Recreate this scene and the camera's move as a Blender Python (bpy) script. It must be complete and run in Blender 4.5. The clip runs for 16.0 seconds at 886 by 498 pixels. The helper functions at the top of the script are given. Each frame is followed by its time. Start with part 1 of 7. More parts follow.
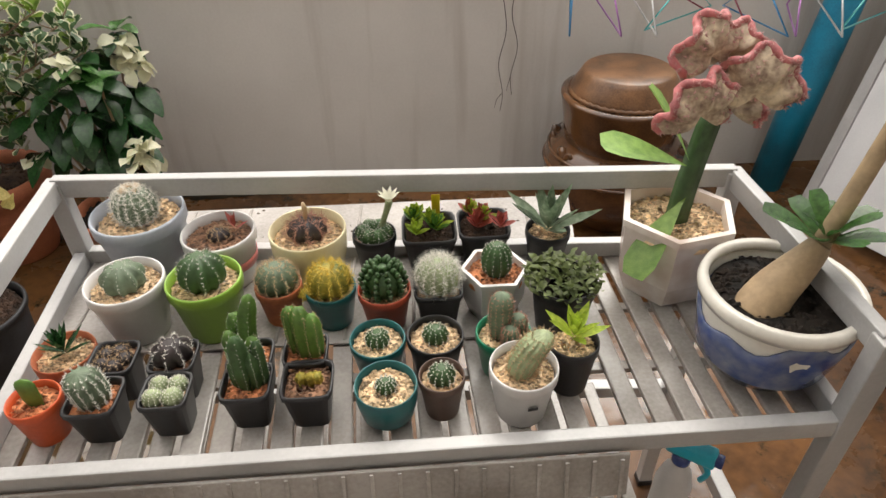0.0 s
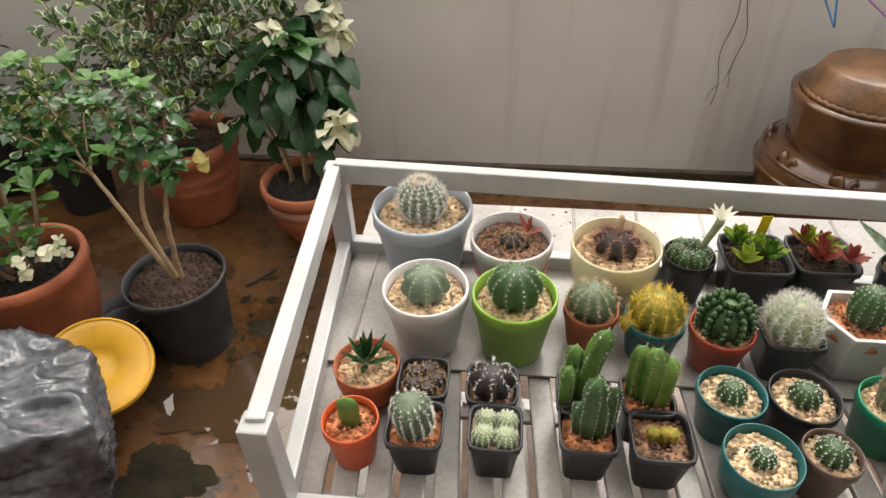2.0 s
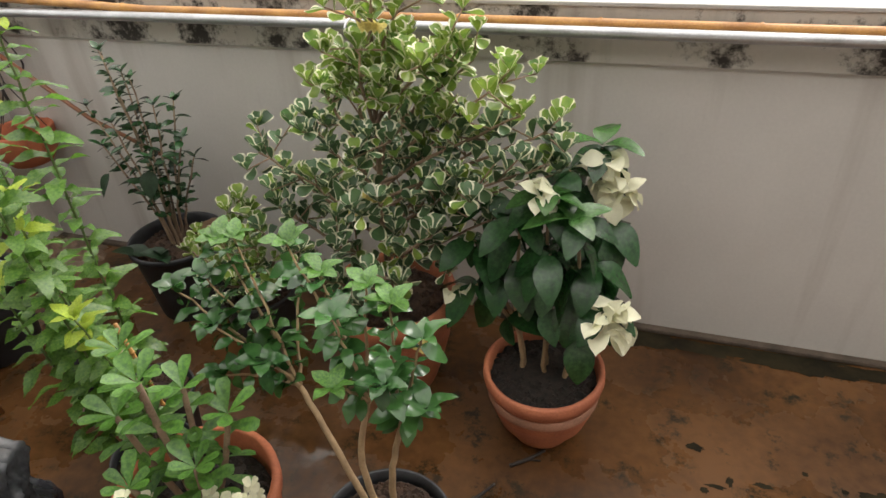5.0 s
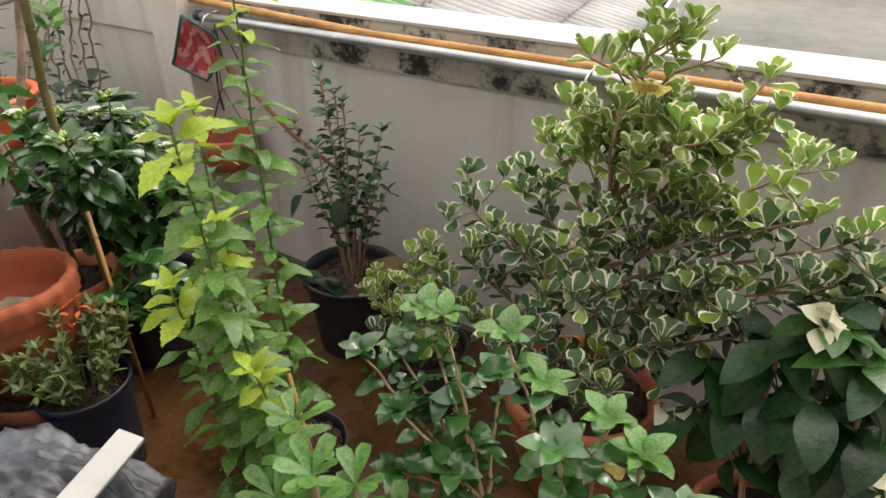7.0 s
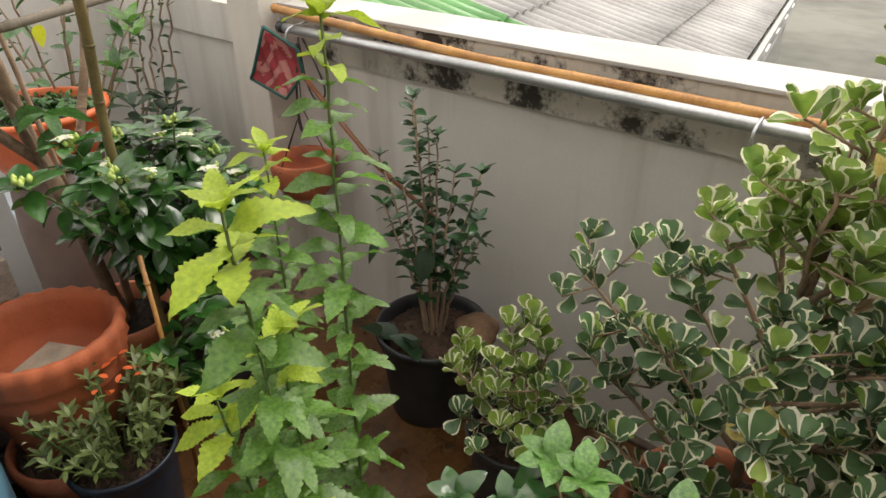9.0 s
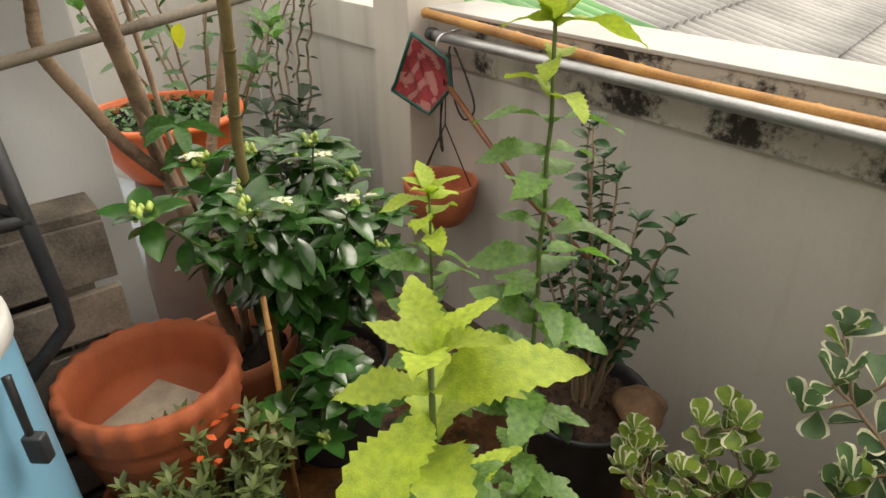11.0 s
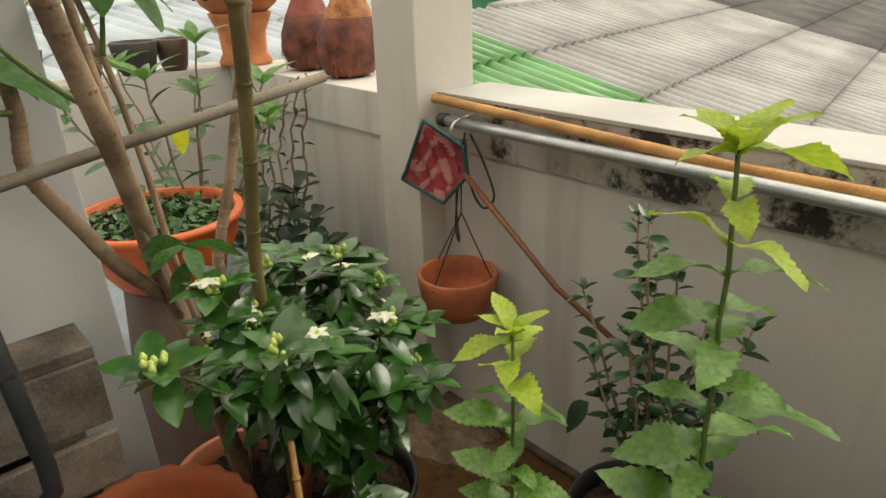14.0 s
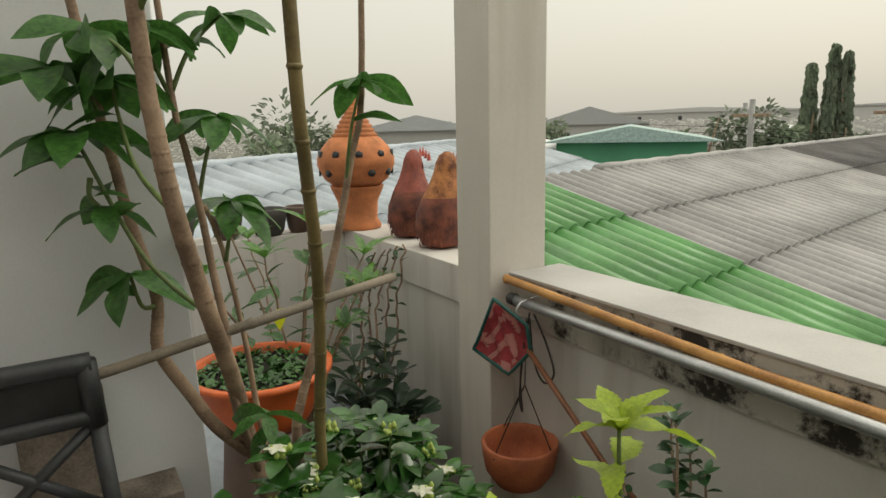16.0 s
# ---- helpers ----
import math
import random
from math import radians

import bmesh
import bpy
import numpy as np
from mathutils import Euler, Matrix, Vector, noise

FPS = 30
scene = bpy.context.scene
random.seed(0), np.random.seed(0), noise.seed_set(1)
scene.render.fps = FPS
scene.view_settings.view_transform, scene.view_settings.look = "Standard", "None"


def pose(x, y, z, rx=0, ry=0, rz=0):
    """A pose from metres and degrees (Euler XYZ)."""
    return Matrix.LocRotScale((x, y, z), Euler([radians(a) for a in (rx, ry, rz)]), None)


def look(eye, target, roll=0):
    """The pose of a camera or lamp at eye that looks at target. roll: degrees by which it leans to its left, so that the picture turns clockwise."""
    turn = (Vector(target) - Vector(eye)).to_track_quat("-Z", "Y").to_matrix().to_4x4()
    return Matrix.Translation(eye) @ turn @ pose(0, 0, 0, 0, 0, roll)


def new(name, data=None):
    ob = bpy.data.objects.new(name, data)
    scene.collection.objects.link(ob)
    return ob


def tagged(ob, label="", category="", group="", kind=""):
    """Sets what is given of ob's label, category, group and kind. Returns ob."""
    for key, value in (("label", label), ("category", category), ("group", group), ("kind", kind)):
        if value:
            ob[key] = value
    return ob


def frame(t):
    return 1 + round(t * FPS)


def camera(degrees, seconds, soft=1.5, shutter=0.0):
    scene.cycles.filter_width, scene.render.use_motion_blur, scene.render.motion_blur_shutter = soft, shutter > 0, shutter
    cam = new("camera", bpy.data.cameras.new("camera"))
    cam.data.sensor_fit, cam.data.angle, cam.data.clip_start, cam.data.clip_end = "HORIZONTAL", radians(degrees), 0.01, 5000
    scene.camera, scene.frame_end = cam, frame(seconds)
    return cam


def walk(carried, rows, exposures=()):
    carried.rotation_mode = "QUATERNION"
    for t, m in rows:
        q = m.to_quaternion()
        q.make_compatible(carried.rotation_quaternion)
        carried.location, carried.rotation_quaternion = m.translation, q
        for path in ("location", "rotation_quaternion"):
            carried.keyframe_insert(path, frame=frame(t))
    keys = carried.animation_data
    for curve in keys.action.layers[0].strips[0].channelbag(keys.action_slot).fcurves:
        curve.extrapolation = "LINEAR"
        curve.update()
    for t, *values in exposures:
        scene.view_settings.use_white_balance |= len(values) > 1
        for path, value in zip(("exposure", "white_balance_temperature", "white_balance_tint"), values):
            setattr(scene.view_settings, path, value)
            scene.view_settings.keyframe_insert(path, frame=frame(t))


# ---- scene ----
cam = camera(69.6, 16.0)
PATH = [
    (0, (2.136, -0.062, 1.579), (2.213, 1.531, 0.372), -1.14),
    (0.5, (2.086, -0.057, 1.568), (2.049, 1.511, 0.327), -0.93),
    (1, (1.983, -0.015, 1.557), (1.879, 1.538, 0.3), -0.81),
    (1.5, (1.874, 0.043, 1.547), (1.709, 1.586, 0.286), -1.48),
    (2, (1.76, 0.092, 1.543), (1.57, 1.635, 0.284), -1.70),
    (2.5, (1.68, 0.183, 1.537), (1.485, 1.731, 0.285), -1.40),
    (3, (1.601, 0.369, 1.524), (1.381, 1.936, 0.302), -1.32),
    (3.5, (1.55, 0.496, 1.535), (1.277, 2.08, 0.344), -1.36),
    (4, (1.401, 0.643, 1.554), (1.036, 2.208, 0.364), -2.39),
    (4.5, (1.305, 0.714, 1.565), (0.816, 2.272, 0.41), -4.42),
    (5, (1.201, 0.736, 1.566), (0.638, 2.293, 0.444), -3.64),
    (7.5, (0.842, 0.944, 1.508), (-0.175, 2.346, 0.508), -0.1),
    (8, (0.766, 0.981, 1.498), (-0.274, 2.365, 0.498), -0.2),
    (8.5, (0.692, 1.031, 1.501), (-0.37, 2.401, 0.503), -0.4),
    (9, (0.626, 1.13, 1.498), (-0.499, 2.45, 0.502), 0.1),
    (9.5, (0.572, 1.182, 1.496), (-0.681, 2.367, 0.483), 0.8),
    (10, (0.507, 1.212, 1.482), (-0.827, 2.31, 0.475), 0.8),
    (12.5, (0.049, 1.279, 1.405), (-1.296, 2.449, 0.498), -1.0),
    (13, (0.034, 1.286, 1.419), (-1.315, 2.47, 0.537), -1.3),
    (13.5, (0.055, 1.282, 1.442), (-1.302, 2.49, 0.604), -1.7),
    (14, (0.075, 1.271, 1.463), (-1.29, 2.495, 0.662), -1.7),
    (14.5, (0.099, 1.268, 1.481), (-1.34, 2.472, 0.789), -1.6),
    (15, (0.158, 1.265, 1.546), (-1.378, 2.405, 0.962), -1.1),
    (15.5, (0.22, 1.276, 1.588), (-1.4, 2.35, 1.115), -1.7),
    (16, (0.289, 1.288, 1.635), (-1.383, 2.312, 1.242), -1.3),
]
EXPOSURES = [(0, 1.18, 6500, 9), (2.5, 1.27, 6450, 8), (5, 1.2, 6450, 8), (7.5, 1.15, 6500, 8), (10, 1.02, 6800, 7), (12.5, 0.92, 7200, 4), (14.5, 0.55, 7200, 1), (16, 0.17, 6850, 0)]
walk(cam, [(t, look(eye, target, roll)) for t, eye, target, roll in PATH], EXPOSURES)

# ---- world and light ----
world = bpy.data.worlds.new("overcast")
scene.world = world
world.use_nodes = True
wn = world.node_tree.nodes
wl = world.node_tree.links
sky = wn.new("ShaderNodeTexSky")
sky.sky_type = "NISHITA"
sky.sun_disc = False
sky.sun_elevation, sky.sun_rotation = radians(48), radians(-20)
sky.air_density, sky.dust_density, sky.ozone_density = 1.0, 6.0, 1.0
veil = wn.new("ShaderNodeMix")
veil.data_type = "RGBA"
veil.inputs["Factor"].default_value = 0.82
low_sky, high_sky = (5.4, 5.0, 4.7), (11.2, 10.4, 9.7)
up = wn.new("ShaderNodeTexCoord")
split = wn.new("ShaderNodeSeparateXYZ")
wl.new(up.outputs["Generated"], split.inputs[0])
cloud = wn.new("ShaderNodeMix")
cloud.data_type = "RGBA"
cloud.inputs[6].default_value, cloud.inputs[7].default_value = (*low_sky, 1), (*high_sky, 1)
wl.new(split.outputs["Z"], cloud.inputs["Factor"])
wl.new(cloud.outputs[2], veil.inputs[7])
wl.new(sky.outputs["Color"], veil.inputs[6])
wl.new(veil.outputs[2], wn["Background"].inputs["Color"])
wn["Background"].inputs["Strength"].default_value = 0.12

sun_lamp = bpy.data.lights.new("sun", "SUN")
sun_lamp.energy, sun_lamp.angle, sun_lamp.color = 0.85, radians(25), (1.0, 0.95, 0.88)
sun = new("sun", sun_lamp)
sun.matrix_world = look((0, 0, 20), (0 - 0.35 * 18, 0 - 18 * 0.85, 2.0))


# ---- materials ----
def M(name, col, rough=0.6, var=0.25, scale=18.0, bump=0.15, fine=160.0, metal=0.0, dark=None, lit=0.0, spec=0.5, coat=0.0, obj=0.1):
    m = bpy.data.materials.new(name)
    m.use_nodes = True
    n, l = m.node_tree.nodes, m.node_tree.links
    p = n["Principled BSDF"]
    tc = n.new("ShaderNodeTexCoord")
    a = n.new("ShaderNodeTexNoise")
    a.inputs["Scale"].default_value, a.inputs["Detail"].default_value = scale, 6
    b = n.new("ShaderNodeTexNoise")
    b.inputs["Scale"].default_value, b.inputs["Detail"].default_value = fine, 4
    l.new(tc.outputs["Object"], a.inputs["Vector"])
    l.new(tc.outputs["Object"], b.inputs["Vector"])
    mix = n.new("ShaderNodeMix")
    mix.data_type = "RGBA"
    d = dark if dark else tuple(c * (1 - var) for c in col)
    mix.inputs[6].default_value = (*d, 1)
    mix.inputs[7].default_value = (*(min(1, c * (1 + var * 0.5)) for c in col), 1)
    ramp = n.new("ShaderNodeMapRange")
    ramp.inputs["From Min"].default_value, ramp.inputs["From Max"].default_value = 0.32, 0.66
    add = n.new("ShaderNodeMath")
    add.operation = "MULTIPLY_ADD"
    add.inputs[1].default_value = 0.35
    l.new(b.outputs["Fac"], add.inputs[0])
    l.new(a.outputs["Fac"], add.inputs[2])
    sub = n.new("ShaderNodeMath")
    sub.operation = "SUBTRACT"
    sub.inputs[1].default_value = 0.17
    l.new(add.outputs[0], sub.inputs[0])
    l.new(sub.outputs[0], ramp.inputs["Value"])
    l.new(ramp.outputs[0], mix.inputs["Factor"])
    info = n.new("ShaderNodeObjectInfo")
    hsv = n.new("ShaderNodeHueSaturation")
    mr = n.new("ShaderNodeMapRange")
    mr.inputs["To Min"].default_value, mr.inputs["To Max"].default_value = 1 - obj, 1 + obj
    l.new(info.outputs["Random"], mr.inputs["Value"])
    l.new(mr.outputs[0], hsv.inputs["Value"])
    l.new(mix.outputs[2], hsv.inputs["Color"])
    l.new(hsv.outputs["Color"], p.inputs["Base Color"])
    p.inputs["Roughness"].default_value, p.inputs["Metallic"].default_value = rough, metal
    p.inputs["Specular IOR Level"].default_value = spec
    p.inputs["Coat Weight"].default_value = coat
    if bump:
        bp = n.new("ShaderNodeBump")
        bp.inputs["Strength"].default_value, bp.inputs["Distance"].default_value = bump, 0.004
        l.new(sub.outputs[0], bp.inputs["Height"])
        l.new(bp.outputs["Normal"], p.inputs["Normal"])
    if lit:
        p.inputs["Subsurface Weight"].default_value = 0
        t = n.new("ShaderNodeBsdfTranslucent")
        l.new(hsv.outputs["Color"], t.inputs["Color"])
        s = n.new("ShaderNodeMixShader")
        s.inputs[0].default_value = lit
        l.new(p.outputs[0], s.inputs[1])
        l.new(t.outputs[0], s.inputs[2])
        l.new(s.outputs[0], n["Material Output"].inputs["Surface"])
    return m


def leafmat(name, col, dark, rough=0.38, lit=0.3, spec=0.5):
    """Leaf: colour differs from leaf to leaf, with blotches on each blade."""
    m = M(name, col, rough, dark=dark, scale=9, fine=70, bump=0.4, lit=lit, spec=spec, obj=0.22)
    n, l = m.node_tree.nodes, m.node_tree.links
    g = n.new("ShaderNodeNewGeometry")
    hs = [x for x in n if x.type == "HUE_SAT"][0]
    mr = n.new("ShaderNodeMapRange")
    mr.inputs["To Min"].default_value, mr.inputs["To Max"].default_value = 0.7, 1.3
    l.new(g.outputs["Random Per Island"], mr.inputs["Value"])
    old = hs.inputs["Value"].links[0].from_socket
    mul = n.new("ShaderNodeMath")
    mul.operation = "MULTIPLY"
    l.new(mr.outputs[0], mul.inputs[0])
    l.new(old, mul.inputs[1])
    l.new(mul.outputs[0], hs.inputs["Value"])
    return m


WHITE_ALU = M("painted_aluminium", (0.42, 0.42, 0.415), 0.3, 0.14, 8, 0.05)
PLASTIC_CLEAR = M("white_plastic", (0.38, 0.36, 0.335), 0.24, 0.22, 7, 0.06, dark=(0.25, 0.23, 0.21), spec=0.35)
BLACKP = M("black_plastic", (0.018, 0.018, 0.02), 0.42, 0.4, 25, 0.1)
BLACKP2 = M("dusty_black_plastic", (0.03, 0.032, 0.036), 0.5, 0.5, 12, 0.15)
TERRA = M("terracotta", (0.42, 0.13, 0.055), 0.75, 0.35, 9, 0.25, dark=(0.26, 0.075, 0.035))
TERRA_W = M("weathered_terracotta", (0.44, 0.155, 0.075), 0.7, 0.4, 6, 0.3, dark=(0.30, 0.095, 0.05))
ORANGE = M("orange_plastic", (0.62, 0.13, 0.035), 0.45, 0.2, 10, 0.08)
POT_WHITE = M("white_pot", (0.62, 0.61, 0.60), 0.35, 0.08, 12, 0.04)
POT_GREY = M("blue_grey_pot", (0.42, 0.46, 0.52), 0.4, 0.12, 12, 0.05)
POT_CREAM = M("cream_glaze", (0.72, 0.65, 0.42), 0.25, 0.1, 9, 0.04)
POT_GREEN = M("lime_green_pot", (0.22, 0.38, 0.045), 0.35, 0.12, 10, 0.04)
POT_TEAL = M("teal_pot", (0.01, 0.11, 0.115), 0.3, 0.2, 10, 0.04)
POT_EMERALD = M("emerald_pot", (0.01, 0.2, 0.1), 0.35, 0.2, 10, 0.04)
POT_RED = M("brick_red_pot", (0.42, 0.075, 0.035), 0.45, 0.2, 10, 0.06)
POT_ORANGE = M("bright_orange_pot", (0.66, 0.11, 0.03), 0.42, 0.15, 10, 0.05)
POT_BROWN = M("brown_pot", (0.10, 0.06, 0.045), 0.45, 0.2, 10, 0.06)
POT_MARBLE = M("marbled_ceramic", (0.80, 0.76, 0.72), 0.25, 0.2, 9, 0.03, fine=40, dark=(0.62, 0.50, 0.43))
POT_BLUEW = M("blue_and_white_glaze", (0.72, 0.70, 0.63), 0.18, 0.1, 9, 0.04)
GLAZE_BLUE = M("cobalt_glaze", (0.03, 0.055, 0.19), 0.18, 0.5, 14, 0.04)
GRAVEL = M("tan_gravel", (0.56, 0.41, 0.25), 0.8, 0.4, 60, 0.3, obj=0.2)
GRAVEL_D = M("brown_gravel", (0.22, 0.12, 0.07), 0.8, 0.5, 60, 0.3)
GRAVEL_R = M("red_gravel", (0.40, 0.16, 0.07), 0.8, 0.4, 60, 0.3)
SOIL = M("dark_soil", (0.022, 0.016, 0.012), 0.95, 0.6, 40, 0.9, dark=(0.006, 0.005, 0.004))
SOIL_B = M("brown_soil", (0.055, 0.030, 0.018), 0.95, 0.6, 30, 0.9, dark=(0.02, 0.012, 0.008))
for gm in (GRAVEL, GRAVEL_D, GRAVEL_R):
    n_, l_ = gm.node_tree.nodes, gm.node_tree.links
    g_ = n_.new("ShaderNodeNewGeometry")
    h_ = [x for x in n_ if x.type == "HUE_SAT"][0]
    r_ = n_.new("ShaderNodeMapRange")
    r_.inputs["To Min"].default_value, r_.inputs["To Max"].default_value = 0.3, 1.75
    l_.new(g_.outputs["Random Per Island"], r_.inputs["Value"])
    l_.new(r_.outputs[0], h_.inputs["Value"])

CACT_DARK = M("dark_green_cactus", (0.045, 0.10, 0.03), 0.5, 0.35, 60, 0.2)
CACT_GREY = M("grey_green_cactus", (0.14, 0.19, 0.12), 0.6, 0.3, 70, 0.25)
CACT_BLACK = M("purple_black_cactus", (0.03, 0.022, 0.022), 0.55, 0.5, 60, 0.25)
CACT_BRIGHT = M("fresh_green_cactus", (0.10, 0.20, 0.035), 0.45, 0.35, 50, 0.2)
CACT_GOLD = M("golden_cactus", (0.36, 0.27, 0.03), 0.6, 0.4, 50, 0.3, dark=(0.10, 0.13, 0.02))
CACT_PALE = M("pale_green_cactus", (0.30, 0.36, 0.20), 0.6, 0.3, 80, 0.25)
SPINE_W = M("white_spine", (0.78, 0.76, 0.70), 0.6, 0.1, 50, 0)
SPINE_T = M("tan_spine", (0.55, 0.40, 0.24), 0.6, 0.2, 50, 0)
SPINE_G = M("golden_spine", (0.65, 0.48, 0.08), 0.6, 0.2, 50, 0)
SPINE_R = M("pink_brown_spine", (0.50, 0.27, 0.20), 0.6, 0.2, 50, 0)
CREST = M("crested_cactus_flesh", (0.54, 0.45, 0.32), 0.6, 0.35, 40, 0.4, dark=(0.22, 0.15, 0.11))
CREST_EDGE = M("pink_crest_edge", (0.48, 0.15, 0.15), 0.6, 0.4, 60, 0.5)
CAUDEX = M("caudex_bark", (0.40, 0.29, 0.17), 0.6, 0.3, 25, 0.3)
BARK = M("grey_brown_bark", (0.32, 0.225, 0.155), 0.8, 0.4, 14, 0.6, dark=(0.17, 0.112, 0.075))
BARK_T = M("tan_stem", (0.36, 0.25, 0.14), 0.7, 0.3, 30, 0.3)
STEM_G = M("green_stem", (0.12, 0.17, 0.05), 0.55, 0.3, 40, 0.15)
BAMBOO = M("bamboo", (0.48, 0.25, 0.075), 0.35, 0.35, 7, 0.15, dark=(0.28, 0.12, 0.035))
BAMBOO_G = M("weathered_bamboo", (0.21, 0.175, 0.135), 0.7, 0.4, 9, 0.3)
BAMBOO_S = M("green_brown_bamboo", (0.19, 0.145, 0.06), 0.5, 0.4, 9, 0.2)
STEEL = M("galvanised_pipe", (0.50, 0.51, 0.52), 0.35, 0.25, 8, 0.1, metal=0.75)
OLDWOOD = M("grey_weathered_wood", (0.24, 0.20, 0.165), 0.85, 0.5, 7, 0.8, dark=(0.085, 0.070, 0.058))
STONE = M("brown_stone", (0.22, 0.13, 0.075), 0.85, 0.5, 8, 0.8)
YELLOWP = M("yellow_plastic", (0.62, 0.33, 0.02), 0.35, 0.12, 12, 0.05)
BLUEP = M("pale_blue_plastic", (0.20, 0.42, 0.60), 0.4, 0.1, 6, 0.06)
BLUE_SHEET = M("blue_plastic_sheet", (0.01, 0.20, 0.33), 0.4, 0.35, 7, 0.1)
TURQ = M("turquoise_plastic", (0.02, 0.38, 0.52), 0.35, 0.15, 10, 0.05)
GREYBAG = M("grey_plastic_bag", (0.125, 0.13, 0.145), 0.24, 0.5, 9, 0.9, fine=45, dark=(0.03, 0.031, 0.037), spec=0.5)
GLAZED_JAR = M("brown_glaze", (0.10, 0.045, 0.017), 0.16, 0.5, 7, 0.15, dark=(0.05, 0.022, 0.01), coat=0.5)
GLAZED_LID = M("worn_brown_glaze", (0.20, 0.10, 0.045), 0.35, 0.5, 9, 0.3, dark=(0.07, 0.034, 0.016))
NET_RED = M("red_net", (0.44, 0.06, 0.075), 0.5, 0.4, 14, 0.2, lit=0.35)
NET_PINK = M("pink_net_fold", (0.60, 0.26, 0.24), 0.5, 0.2, 14, 0.2, lit=0.3)
NET_RIM = M("dark_green_plastic", (0.012, 0.085, 0.075), 0.4, 0.3, 14, 0.1)
ROOSTER_A = M("red_brown_paint", (0.20, 0.06, 0.035), 0.6, 0.55, 16, 0.5, dark=(0.06, 0.018, 0.015))
ROOSTER_B = M("rust_paint", (0.44, 0.18, 0.06), 0.65, 0.5, 18, 0.5, dark=(0.13, 0.04, 0.02))
CLAY = M("orange_clay", (0.52, 0.19, 0.075), 0.8, 0.3, 14, 0.4)
BOARD_W = M("white_paint", (0.66, 0.67, 0.68), 0.6, 0.08, 3, 0.08)
ROPE = M("dark_cord", (0.04, 0.032, 0.028), 0.8, 0.3, 40, 0.2)
YELLOW_TAG = M("yellow_card", (0.80, 0.62, 0.02), 0.6, 0.05, 10, 0)
PETAL_W = M("white_petal", (0.80, 0.80, 0.66), 0.5, 0.1, 40, 0.1, lit=0.3)
PETAL_Y = M("cream_petal", (0.82, 0.81, 0.60), 0.5, 0.15, 40, 0.1, lit=0.3)
PETAL_RED = M("orange_red_petal", (0.65, 0.12, 0.03), 0.5, 0.15, 40, 0.1, lit=0.2)
BUD_G = M("green_bud", (0.42, 0.52, 0.13), 0.5, 0.2, 40, 0.1)
PINKFLESH = M("pink_red_leaf", (0.40, 0.09, 0.07), 0.45, 0.4, 30, 0.1)

LEAF_DARK = leafmat("dark_leaf", (0.026, 0.085, 0.022), (0.012, 0.045, 0.014), 0.27, 0.18, 0.7)
LEAF_MID = leafmat("glossy_leaf", (0.06, 0.15, 0.035), (0.03, 0.085, 0.02), 0.24, 0.25, 0.7)
LEAF_BRIGHT = leafmat("bright_leaf", (0.12, 0.27, 0.04), (0.05, 0.14, 0.024), 0.28, 0.35, 0.7)
LEAF_LIME = leafmat("lime_leaf", (0.40, 0.50, 0.05), (0.26, 0.38, 0.04), 0.42, 0.42)
LEAF_JAS = leafmat("jasmine_leaf", (0.046, 0.135, 0.025), (0.017, 0.06, 0.013), 0.22, 0.2, 0.8)
# shade put into the colour: darkened green for low and corner leaves
LEAF_SHADED = leafmat("shaded_leaf", (0.022, 0.05, 0.022), (0.012, 0.028, 0.013), 0.35, 0.15)
LEAF_VAR_C = leafmat("variegated_centre", (0.10, 0.18, 0.07), (0.05, 0.105, 0.045), 0.36, 0.25)
LEAF_VAR_L = leafmat("variegated_lime", (0.27, 0.37, 0.06), (0.10, 0.20, 0.04), 0.3, 0.35)
LEAF_VAR_E = leafmat("cream_margin", (0.80, 0.79, 0.62), (0.68, 0.68, 0.47), 0.4, 0.3)
LEAF_YELLOW = leafmat("yellowed_leaf", (0.68, 0.58, 0.22), (0.56, 0.46, 0.14), 0.45, 0.35)
LEAF_SILVER = leafmat("silvery_leaf", (0.22, 0.28, 0.19), (0.10, 0.16, 0.09), 0.5, 0.2)
LEAF_OLIVE = leafmat("olive_leaf", (0.15, 0.19, 0.06), (0.08, 0.11, 0.035), 0.45, 0.25)
# haze mixed into the colour: green greyed and paled for the rooftop trees
HAZE_LEAF = leafmat("haze_leaf", (0.24, 0.29, 0.20), (0.17, 0.21, 0.15), 0.85, 0.4)


